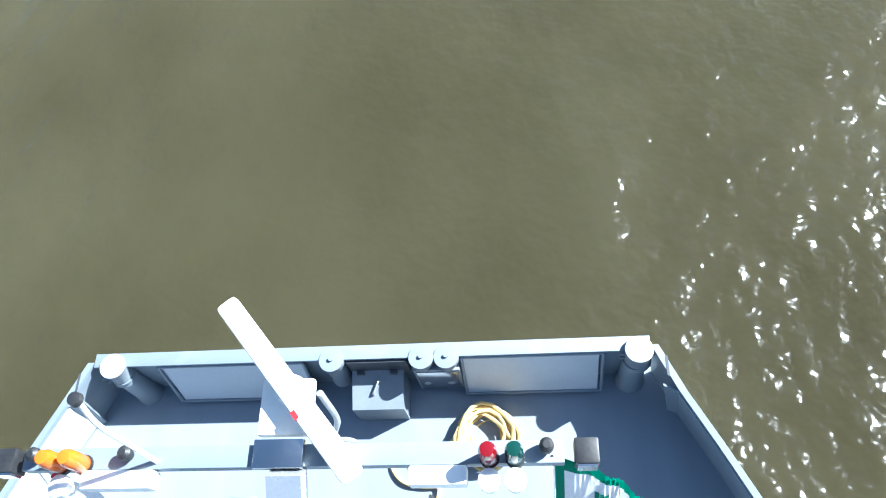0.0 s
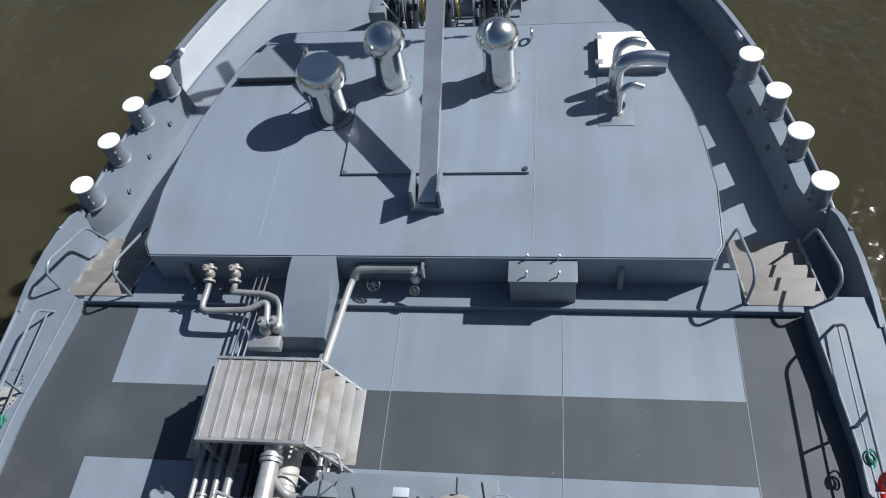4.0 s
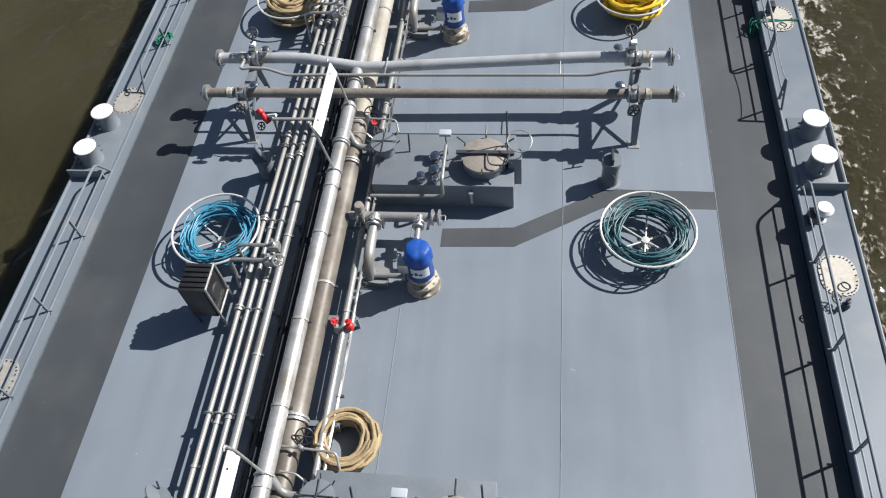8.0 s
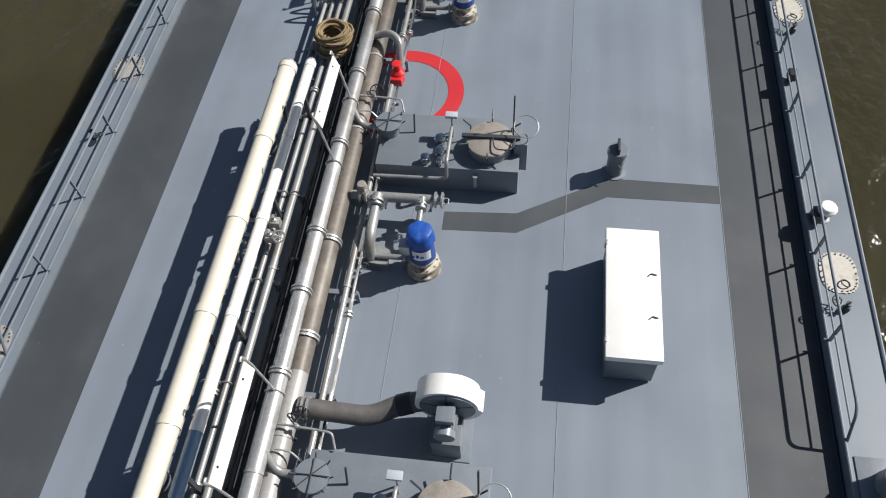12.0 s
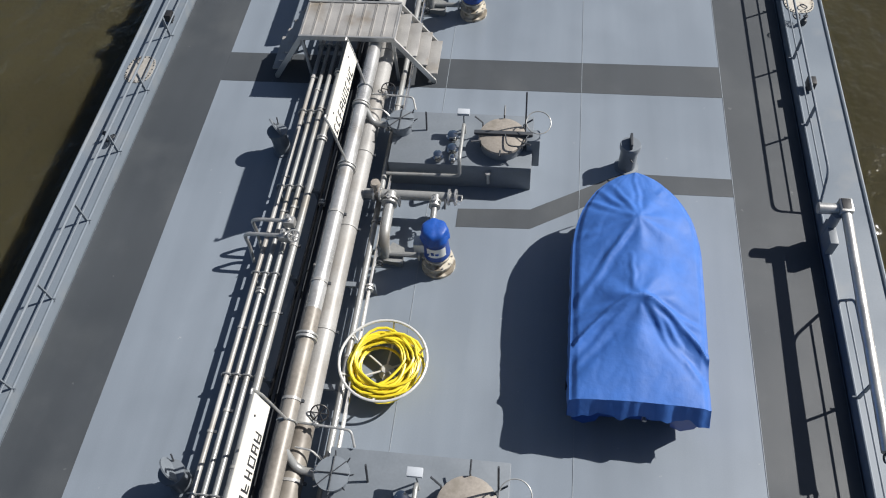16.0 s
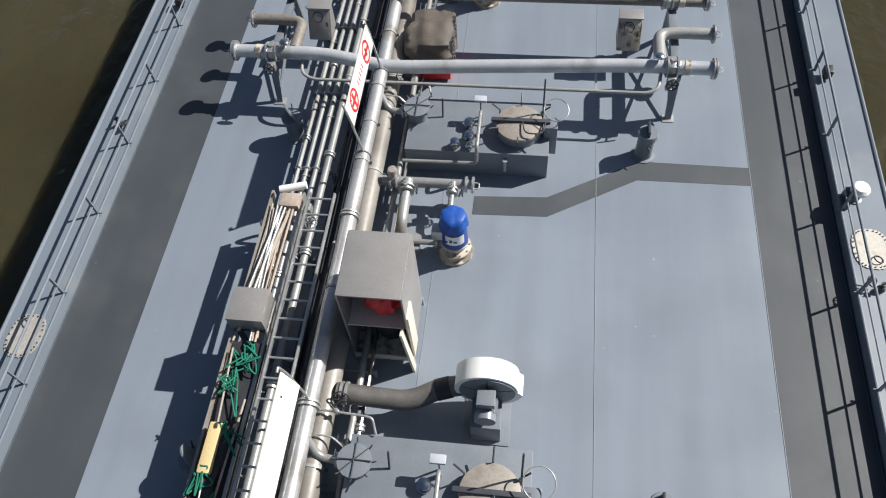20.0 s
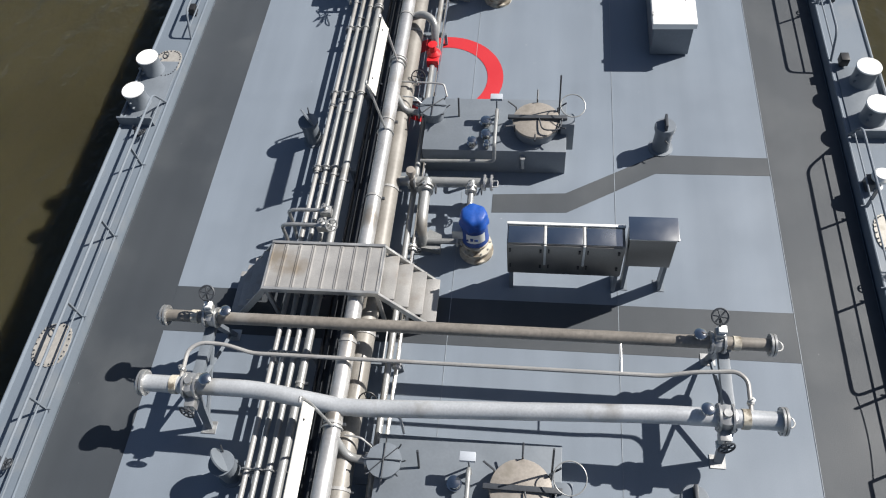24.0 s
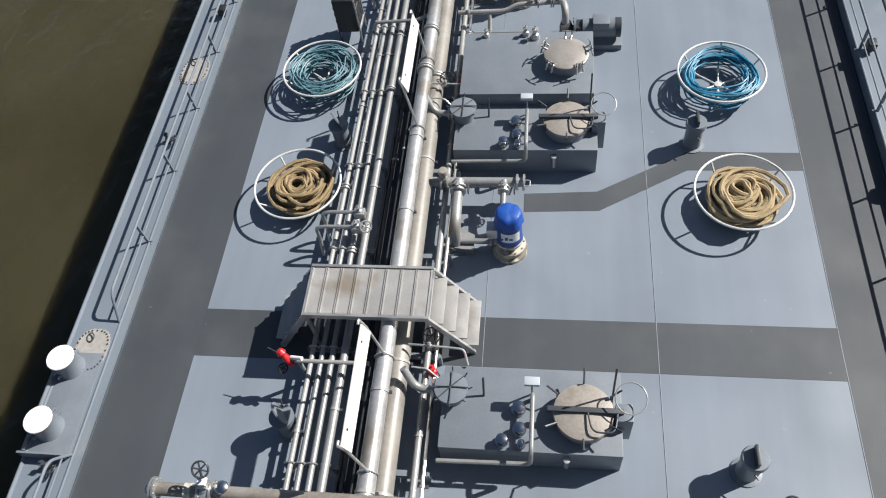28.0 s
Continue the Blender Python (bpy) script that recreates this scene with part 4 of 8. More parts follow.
def deck_pipe(x, z, r, mat, label, y0=Y0, y1=Y1, n=14, joint=2.0, seed=0):
    t = thing("deck_pipe", (x, 0, 0), label, "pipe", "pipes along the deck")
    part("tube", bar(M(), (0, y0, z), (0, y1, z), r, n), mat, t)
    rnd = random.Random(seed)
    # clamp bands, welded collars and bolted flange pairs
    band = mesh_of(lathe(M(), (0, 0, 0), [(r, -0.022), (r + 0.012, -0.02), (r + 0.012, 0.02), (r, 0.022)], n, (0, 1, 0)), "band", PALE_PIPE)
    box(ear := M(), r - 0.01, -0.02, -0.02, r + 0.05, 0.02, 0.02, 0.004)
    ear = mesh_of(ear, "band_lug", DARK_STEEL)
    big = r + 0.035
    pair = mesh_of(lathe(M(), (0, 0, 0), [(r, -0.045), (big, -0.043), (big, -0.014), (r + 0.012, -0.012), (r + 0.012, 0.012), (big, 0.014), (big, 0.043), (r, 0.045)], n, (0, 1, 0)), "pipe_flange_ring", GALVANISED)
    y = y0 - 0.4 - rnd.random()
    while y > y1 + 0.4:
        if rnd.random() < 0.68:
            part("clamp_band", band, PALE_PIPE, t, at=(0, y, z))
            part("band_lug", ear, DARK_STEEL, t, at=(0, y, z))
        else:
            part("pipe_flange_ring", pair, GALVANISED, t, at=(0, y, z))
        y -= joint * (0.6 + 0.8 * rnd.random())
    return t


for y0, y1, mat, label in ((Y0, -13.2, SILVER_PIPE, "silvery cargo pipe along the deck"), (-13.2, -43.0, SILVER_PIPE, "pale silvery stained cargo pipe along the deck"), (-43.0, -47.6, BROWN_PIPE, "brown-streaked cargo pipe along the deck"), (-47.6, Y1, SILVER_PIPE, "silvery cargo pipe along the deck")):
    deck_pipe(-1.56, 0.83, 0.12, mat, label, y0, y1, 18, 1.3, int(-y0))
for y0, y1, mat, label in ((Y0, -14.6, CREAM_PIPE, "thick cream-grey main cargo pipe along the deck"), (-14.6, -31.8, DARK_PIPE, "thick brown-stained main cargo pipe along the deck"), (-31.8, -44.6, PALE_PIPE, "thick pale grey main cargo pipe along the deck"), (-44.6, -49.0, DARK_PIPE, "thick brown-stained main cargo pipe along the deck"), (-49.0, Y1, BEIGE_PIPE, "thick beige-grey main cargo pipe along the deck")):
    deck_pipe(-1.43, 0.49, 0.158, mat, label, y0, y1, 22, 1.8, int(-y0) + 3)
deck_pipe(-2.24, 0.42, 0.06, PIPE, "grey pipe along the deck", joint=1.7, seed=3)
deck_pipe(-2.42, 0.4, 0.043, PIPE, "thin grey pipe along the deck", joint=2.2, seed=4)
deck_pipe(-2.575, 0.4, 0.038, PIPE, "thin grey pipe along the deck", joint=2.5, seed=5)
deck_pipe(-2.72, 0.4, 0.038, PALE_PIPE, "thin pale pipe along the deck", joint=2.1, seed=6)
deck_pipe(-1.06, 0.3, 0.05, PIPE, "thin grey pipe along the deck", joint=2.3, seed=7)
deck_pipe(-0.94, 0.3, 0.03, STAINLESS, "thin steel conduit along the deck", joint=2.8, seed=8, n=8)
deck_pipe(-1.87, 0.25, 0.03, DARK_STEEL, "dark conduit along the deck", joint=6, seed=9, n=8)
deck_pipe(-2.02, 0.25, 0.03, DARK_STEEL, "dark conduit along the deck", joint=6, seed=10, n=8)

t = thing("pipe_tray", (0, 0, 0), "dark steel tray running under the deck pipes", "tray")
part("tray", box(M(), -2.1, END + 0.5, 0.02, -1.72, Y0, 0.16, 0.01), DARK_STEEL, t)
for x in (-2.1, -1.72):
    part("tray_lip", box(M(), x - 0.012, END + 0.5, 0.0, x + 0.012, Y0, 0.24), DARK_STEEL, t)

sup = thing("pipe_support", (0, -9.9, 0), "grey steel frame carrying the deck pipes", "pipe support", "pipe supports")
for x in (-2.8, -2.15, -1.66, -0.9):
    part("support_leg", box(M(), x - 0.025, -0.025, 0, x + 0.025, 0.025, 0.36 if x < -2 else 0.26), STEEL_PAINT, sup)
part("support_beam", box(M(), -2.82, -0.03, 0.3, -2.08, 0.03, 0.36), STEEL_PAINT, sup)
part("support_saddle", box(M(), -1.82, -0.04, 0.2, -0.9, 0.04, 0.26), STEEL_PAINT, sup)
part("upper_saddle", box(M(), -1.68, -0.03, 0.26, -1.52, 0.03, 0.725), STEEL_PAINT, sup)
clip = mesh_of(sweep(M(), bent([(-0.065, 0, -0.05), (-0.065, 0, 0.05), (0.065, 0, 0.05), (0.065, 0, -0.05)], 0.06), 0.011, 6), "pipe_clip", GALVANISED)
for x in (-2.72, -2.575, -2.42, -2.24):
    part("pipe_clip", clip, GALVANISED, sup, at=(x, 0, 0.4))
y = -11.6
while y > END + 2:
    again(sup, (0, y, 0))
    y -= 1.7


for y in (-14.6, -18.65):
    t = thing("gate_valve", (-1.13, y, 0), "small gate valve with red hand wheel on a pipe branch", "valve", "red valve wheels")
    part("stem", bar(M(), (0, 0, 0.3), (0, 0, 0.6), 0.014, 8), GALVANISED, t)
    part("valve_body", valve(M(), (0, 0, 0.34), 0.05), GALVANISED, t)
    part("hand_wheel", wheel(M(), (0, 0, 0.6), 0.05, (0.4, -0.4, 1), 0.01), RED, t)

# ---- sign boards over the pipes ----
def sign(y_far, y_near, marks=0, red=False, wide=0.115):
    """A board on two leaning tubes clamped to the upper pipe, its face towards the middle of the deck."""
    long = y_far - y_near
    half = 0.21 if marks else (0.2 if red else wide)
    t = thing("sign_board", (-1.66, (y_far + y_near) / 2 - 0.7, 1.95), "long white sign board on leaning tubes above the pipes", "sign", "sign boards")
    tilt = Matrix.Rotation(radians(80 if marks or red else 70), 4, "Y") @ Matrix.Translation((half, 0, 0))
    part("board", box(M(), -half, -long / 2, -0.01, half, long / 2, 0.01, 0.004, tilt), BOARD, t)
    for e in (-1, 1):
        y = e * (long / 2 + 0.02)
        bm = pipe(M(), [(-0.02, y - 0.06 * e, 0.06), (-0.02, y, 0.08), (0.02, y + 0.04, -0.2), (0.12, y + 0.06, -1.02)], 0.019, 0.05)
        part("sign_frame", bm, GALVANISED, t)
        part("pipe_clamp", ring(M(), (0.1, y + 0.06, -1.12), 0.13, 0.014, 20, 6, (0, 1, 0)), GALVANISED, t)
    rnd = random.Random(int(-y_far * 10))
    for i in (-1, 1):
        y = i * long * 0.36
        part("rivet", bar(M(), tilt @ Vector((-half * 0.5, y, 0.005)), tilt @ Vector((-half * 0.5, y, 0.02)), 0.016, 8), INK, t)
    if marks:
        # unreadable lettering as plain bars along the lower edge
        y, end, x0, x1 = -long * 0.47, long * 0.3, half - 0.2, half - 0.03
        while y < end:
            w = rnd.uniform(0.07, 0.1)
            if rnd.random() < 0.96:
                part("letter_bar", box(M(), x0, y, 0.01, x1, y + 0.026, 0.0125, 0, tilt), INK, t)
                for _ in range(2):
                    x = (x0, x1 - 0.028)[_] if rnd.random() < 0.7 else (x0 + x1) / 2
                    part("letter_bar", box(M(), x, y + 0.027, 0.01, x + 0.028, y + w, 0.0125 + 0.0003 * _, 0, tilt), INK, t)
                if rnd.random() < 0.4:
                    part("letter_bar", box(M(), x0, y + w, 0.01, x1, y + w + 0.02, 0.0125, 0, tilt), INK, t)
            y += w + rnd.uniform(0.05, 0.07)
    if red:
        for y in (-long * 0.3, long * 0.28):
            bm = ring(M(), (0, 0, 0), 0.165, 0.024, 32, 6, (0, 0, 1))
            bmesh.ops.transform(bm, matrix=tilt @ Matrix.Translation((0, y, 0.012)) @ Matrix.Diagonal((1, 1, 0.2, 1)), verts=bm.verts)
            part("red_ring", bm, RED, t)
            part("dark_mark", box(M(), -0.07, y - 0.03, 0.01, 0.07, y + 0.03, 0.0135, 0, tilt), INK, t)
        y = -long * 0.3
        part("red_cross", box(M(), -0.13, y - 0.03, 0.0145, 0.13, y + 0.03, 0.016, 0, tilt), RED, t)
        part("red_cross", box(M(), -0.03, y - 0.13, 0.0165, 0.03, y + 0.13, 0.018, 0, tilt), RED, t)
        part("red_bar", box(M(), -0.03, long * 0.28 - 0.15, 0.0145, 0.03, long * 0.28 + 0.15, 0.016, 0, tilt), RED, t)
        for k in range(5):
            y = -0.2 + 0.09 * k
            part("letter_bar", box(M(), -0.05, y, 0.01, 0.05, y + 0.03, 0.0125, 0, tilt), RED, t)
    return t


for a in ((-8.95, -10.35), (-13.9, -15.35), (-20.45, -21.9), (-26.3, -27.65), (-31.63, -33.11), (-38.0, -39.7, 5), (-44.05, -45.75, 5), (-49.95, -51.75, 0, True), (-55.95, -57.9, 0, False, 0.21), (-61.75, -63.25), (-68.3, -69.75), (-73.6, -75.15), (-79.3, -80.85)):
    sign(*a)


# ---- walkway bridges with steps over the pipes ----
def bridge(y_far, y_near, x0, x1, foot):
    t = thing("pipe_walkway", (0, 0, 0), "grey grating footbridge with steps over the pipes", "footbridge", "footbridges")
    top = 1.05
    n = 8
    w = (x1 - x0) / n
    for i in range(n):
        xa, xb = x0 + i * w + 0.006, x0 + (i + 1) * w - 0.006
        bm = box(M(), xa, y_near + 0.03, top - 0.04, xb, y_far - 0.03, top - 0.01)
        for e in (xa + 0.006, xb - 0.006):
            box(bm, e - 0.006, y_near + 0.03, top - 0.01, e + 0.008, y_far - 0.03, top + 0.004)
        part("grating_plank", bm, GRATING, t)
    bm = M()
    for y in (y_far, y_near):
        box(bm, x0 - 0.02, y - 0.02, top - 0.08, x1 + 0.02, y + 0.02, top + 0.015)
    for x in (x0 - 0.01, x1 + 0.01):
        box(bm, x - 0.015, y_near, top - 0.08, x + 0.015, y_far, top - 0.002)
    part("edge_frame", bm, GALVANISED, t)
    for s, xa, xb in ((1, x1, foot), (-1, x0, x0 - (foot - x1))):
        for k in range(4):
            zz = top - (k + 1) * 0.21
            xm = xa + (xb - xa) * (k + 0.5) / 4
            part("tread", box(M(), xm - 0.118, y_near + 0.03, zz - 0.03, xm + 0.118, y_far - 0.03, zz, 0.005), GRATING, t)
        for y in (y_far, y_near):
            bm = M()
            v = [bm.verts.new((x, y + e, zz)) for e in (-0.018, 0.018) for x, zz in ((xa, top + 0.015), (xb, 0.08), (xb, 0.0), (xb - s * 0.06, 0.0), (xa, top - 0.14))]
            bm.faces.new(v[:5]), bm.faces.new(v[:4:-1])
            for j in range(5):
                bm.faces.new((v[j], v[(j + 1) % 5], v[5 + (j + 1) % 5], v[5 + j]))
            part("stringer", bm, GALVANISED, t)
    for x in (x0 + 0.02, x1 - 0.02):
        for y in (y_far - 0.03, y_near + 0.03):
            part("bridge_leg", box(M(), x - 0.025, y - 0.025, 0, x + 0.025, y + 0.025, top - 0.05), GALVANISED, t)
    return t


bridge(-7.48, -8.66, -2.55, -1.1, -0.67)
bridge(-36.62, -37.57, -2.92, -1.2, -0.5)
bridge(-66.24, -67.02, -2.87, -1.22, -0.5)
bridge(-78.61, -79.41, -2.75, -1.0, -0.4)


# ---- loading manifolds across the deck ----
def manifold(y, mat, r, x0=-4.2, x1=4.02, z=1.0, upright=True, bow=0.0):
    t = thing("manifold_pipe", (0, y, 0), "long grey loading pipe across the deck with valves and end flanges", "pipe", "manifold pipes")
    if bow:
        line = bent([(x0, 0, z), (-2.6, 0, z), (-1.5, -0.12, z - 0.12), (-1.2, -0.12, z - 0.12), (2.6, 0, z), (x1, 0, z)], 0.3)
    else:
        line = [(x0, 0, z), (x1, 0, z)]
    part("tube", sweep(M(), line, r, 18), mat, t)
    for s, xe in ((-1, x0), (1, x1)):
        for x in (xe, xe - s * 0.04, xe - s * 0.62, xe - s * 0.78):
            bm = flange(M(), (x, 0, z), (1, 0, 0), r + 0.06, 0.028, 22)
            part("end_flange", bolts(bm, (x, 0, z), r + 0.04, 0.012, 8, 0.025, (1, 0, 0)), GALVANISED, t)
        part("blind_handle", ring(M(), (xe + s * 0.05, 0, z - 0.02), 0.07, 0.01, 16, 6, (0, 0, 1)), GALVANISED, t)
        xv = xe - s * 0.7
        bm = lathe(M(), (xv, 0, z), [(r + 0.02, -r), (r + 0.04, 0), (r + 0.02, r), (0.06, r + 0.03), (0.05, r + 0.07)], 16)
        part("manifold_valve", bm, GALVANISED, t)
        part("joint_band", lathe(M(), (xe - s * 0.46, 0, z), [(r, -0.05), (r + 0.012, -0.045), (r + 0.012, 0.045), (r, 0.05)], 20, (1, 0, 0)), BASE_CREAM, t, "rust-stained cream band")
        part("gauge_dome", lathe(M(), (xv - s * 0.24, 0.02, z + r), [(0.02, -0.02), (0.02, 0.05), (0.06, 0.06), (0.085, 0.085), (0.08, 0.11), (0.05, 0.13), (0, 0.135)], 18), STAINLESS, t, "shiny domed cap")
        if upright:
            part("gear_box", box(M(), xv - 0.06, -0.02, z + r + 0.05, xv + 0.06, 0.11, z + r + 0.15, 0.012), GALVANISED, t)
            part("gear_plate", box(M(), xv - 0.035, 0.0, z + r + 0.15, xv + 0.07, 0.1, z + r + 0.21, 0.008), WHITE, t)
            bm = bar(M(), (xv, 0.05, z + r + 0.1), (xv - s * 0.04, 0.14, z + r + 0.36), 0.016, 6)
            wheel(bm, (xv - s * 0.04, 0.14, z + r + 0.36), 0.1, (-0.1 * s, -0.6, 1), 0.014)
        else:
            part("gear_box", box(M(), xv - 0.07, -r - 0.16, z - 0.2, xv + 0.07, -r - 0.02, z - 0.04, 0.015), GALVANISED, t)
            part("gear_plate", box(M(), xv - 0.09, -r - 0.2, z - 0.24, xv + 0.02, -r - 0.1, z - 0.2, 0.01), WHITE, t)
            bm = bar(M(), (xv, -r - 0.02, z - 0.1), (xv, -r - 0.24, z - 0.06), 0.016, 6)
            wheel(bm, (xv, -r - 0.24, z - 0.06), 0.1, (0.25 * s, -1, 0.25), 0.014)
        part("hand_wheel", bm, DARK_STEEL, t)
    return t


def trestle(x, y0, y1, z=0.95):
    t = thing("pipe_trestle", (x, (y0 + y1) / 2, 0), "grey steel A-frame carrying the loading pipes", "trestle", "pipe trestles")
    d = abs(y0 - y1) / 2
    for e in (-1, 1):
        bm = M()
        foot, head = e * (d + 0.22), e * d
        v = [bm.verts.new((x, y + q, h)) for y, h, w in ((foot, 0.0, 0.05), (head, z - 0.12, 0.075)) for x, q in ((-w, -0.03), (w, -0.03), (w, 0.03), (-w, 0.03))]
        for j in range(4):
            bm.faces.new((v[j], v[(j + 1) % 4], v[4 + (j + 1) % 4], v[4 + j]))
        bm.faces.new(v[3::-1]), bm.faces.new(v[4:])
        part("trestle_leg", bm, STEEL_PAINT, t)
        part("foot_plate", box(M(), -0.1, foot - 0.09, 0, 0.1, foot + 0.09, 0.015), GALVANISED, t)
        part("saddle", box(M(), -0.09, head - 0.07, z - 0.08, 0.09, head + 0.07, z - 0.02, 0.008), STEEL_PAINT, t)
    part("trestle_beam", box(M(), -0.07, -d - 0.1, z - 0.18, 0.07, d + 0.1, z - 0.08, 0.006), STEEL_PAINT, t)
    for e in (-1, 1):
        part("brace", sweep(M(), [(0, -e * (d + 0.16), 0.14), (0, e * (d - 0.05), z - 0.2)], 0.03, 6), STEEL_PAINT, t)
    return t


for ya, yb, ma, mb, bow in ((-13.38, -14.3, LOADING_PIPE, BROWN_PIPE, 1), (-48.7, -50.33, BROWN_PIPE, LOADING_PIPE, 2), (-67.5, -68.52, BROWN_PIPE, LOADING_PIPE, 2), (-81.9, -82.9, BROWN_PIPE, LOADING_PIPE, 0)):
    manifold(ya, ma, 0.1 if bow == 1 else 0.085, bow=bow == 1)
    manifold(yb, mb, 0.085 if bow == 1 else 0.115, upright=False, bow=bow == 2)
    for x in (-3.55, 3.42):
        trestle(x, ya, yb)
    t = thing("drain_line", (0, (ya + yb) / 2 if ya > -40 or ya < -60 else yb - 0.42, -0.18 if -60 < ya < -40 else 0), "thin pale pipe beside the loading pipes", "pipe", "drain lines")
    if -60 < ya < -40:
        part("tube", pipe(M(), [(-2.98, 0.42, 1.1), (-2.95, 0.1, 1.02), (-2.75, 0.0, 0.98), (2.95, 0.0, 0.98), (3.12, 0.08, 1.02), (3.16, 0.42, 1.1)], 0.03, 0.14), PALE_PIPE, t)
        for x in (-1.0, 2.1):
            part("hanger", box(M(), x - 0.02, 0.0, 0.96, x + 0.02, 0.42, 0.98), GALVANISED, t)
        continue
    e = 0.42 if ya > -20 else -0.42
    ends = [(-3.67, e, 1.04), (-3.66, 0.1 * e, 1.1), (-3.5, 0.07, 1.11), (-3.15, 0.06, 1.1), (-2.8, 0, 1.0), (2.6, 0, 1.0), (3.0, 0.05, 1.06), (3.5, 0.07, 1.1), (3.62, 0.1 * e, 1.1), (3.63, e, 1.04)]
    part("tube", pipe(M(), ends, 0.028, 0.1), PALE_PIPE, t)
    for x in (-1.0, 2.1):
        part("hanger", bar(M(), (x, 0, 1.0), (x, (ya - yb) / 2, 1.0), 0.012, 6), GALVANISED, t)
    for x in (ends[0][0], ends[-1][0]):
        part("drain_valve", valve(M(), (x, ends[0][1] * 0.75, 1.06), 0.04), GALVANISED, t)


# ---- forecastle: bollards, mast, vents, winch, hatches ----
def bollard(at, r=0.2, h=0.42):
    t = thing("mooring_bollard", at, "grey steel mooring bollard with white painted top", "bollard", "mooring bollards")
    part("bollard_body", lathe(M(), (0, 0, 0), [(r * 1.12, 0), (r, 0.03), (r * 0.94, h * 0.5), (r * 0.98, h - 0.03), (r * 1.02, h - 0.015)], 26), STEEL_PAINT, t)
    part("white_top", lathe(M(), (0, 0, h - 0.015), [(r * 1.03, 0), (r * 1.03, 0.012), (r * 0.99, 0.022), (0, 0.024)], 28), WHITE, t, "white painted disc")
    for s in (-1, 1):
        for z in (0.35, 0.7):
            part("cross_pin", bar(M(), (s * r * 0.9, 0.02 * s, h * z), (s * (r + 0.05), 0.02 * s, h * z), 0.02, 8), STEEL_PAINT, t)
    return t


one = bollard((5.46, -1.2, ledge(-1.2)), 0.2, 0.5)
for x, y in ((5.8, -2.04), (6.03, -2.9), (6.24, -3.88)):
    again(one, (x, y, ledge(y)), 30)
    again(one, (-x - 0.06, y + 0.02, ledge(y)), 120)
again(one, (-5.52, -1.24, ledge(-1.24)), 60)
again(bollard((3.47, 2.92, BUL - 0.28), 0.165, 0.36), (-3.32, 2.92, BUL - 0.28), 40)
one = bollard((6.33, -14.4, SIDE), 0.2, 0.37)
for x, y in ((6.33, -15.2), (-6.4, -14.35), (-6.4, -15.25), (6.4, -33.25), (6.4, -32.45), (-6.45, -33.2), (-6.45, -32.35), (6.38, -62.0), (6.38, -62.85), (-6.45, -61.9), (-6.45, -62.75), (6.4, -80.0), (6.4, -80.95), (-6.45, -80.0), (-6.42, -80.95)):
    again(one, (x, y, SIDE), random.uniform(0, 90))
for y in (-14.8, -32.85, -62.4, -80.5):
    for s in (-1, 1):
        t = thing("bollard_plate", (s * 6.34, y, SIDE), "raised grey steel base under a pair of bollards", "plate", "bollard plates")
        part("plate", box(M(), -0.33, -0.85, 0, 0.33, 0.75, 0.02, 0.006), STEEL_PAINT, t)
        part("end_web", box(M(), -0.33, -0.88, 0, 0.33, -0.85, 0.2), STEEL_PAINT, t)
        part("fender_bar", bar(M(), (s * 0.34, -0.8, 0.06), (s * 0.34, 0.7, 0.06), 0.03, 8), STEEL_PAINT, t)

# fairlead drums at the bow
for x in (-0.38, 0.78, 1.1):
    t = thing("fairlead_roller", (x, 2.93, BUL - 0.25), "grey round fairlead roller on the bow", "fairlead", "fairlead rollers")
    part("roller", lathe(M(), (0, 0, -0.4), [(0.15, 0), (0.13, 0.1), (0.13, 0.55), (0.16, 0.6), (0.16, 0.68), (0, 0.69)], 22), STEEL_PAINT, t)
    part("roller_pin", lathe(M(), (0, 0, 0.29), [(0.03, 0), (0.03, 0.03), (0, 0.03)], 10), STEEL_PAINT, t)
# pillars carrying the bow corners and frames
for x in (-3.3, 3.44):
    bm = M()
    lathe(bm, (x, 2.9, FORE), [(0.2, 0), (0.165, 0.2), (0.15, BUL - FORE - 0.2)], 22)
    part("bow_pillar", bm, HULL, barge)
for x0, x1 in ((-2.75, -0.78), (1.28, 3.05)):
    bm = M()
    lo, hi = (2.73, FORE + 0.1), (2.93, BUL - 0.05)
    for a, b in (((x0, *hi), (x1, *hi)), ((x0, *lo), (x1, *lo)), ((x0, *hi), (x0, *lo)), ((x1, *hi), (x1, *lo))):
        bar(bm, a, b, 0.022, 8)
    part("bow_stiffener", bm, HULL, barge)
bm = prism(M(), [(-0.2, 2.9), (0.58, 2.9), (0.58, 2.99), (-0.2, 2.99)], 0.62, 1.0)
part("bow_recess", bm, DARK_STEEL, barge)

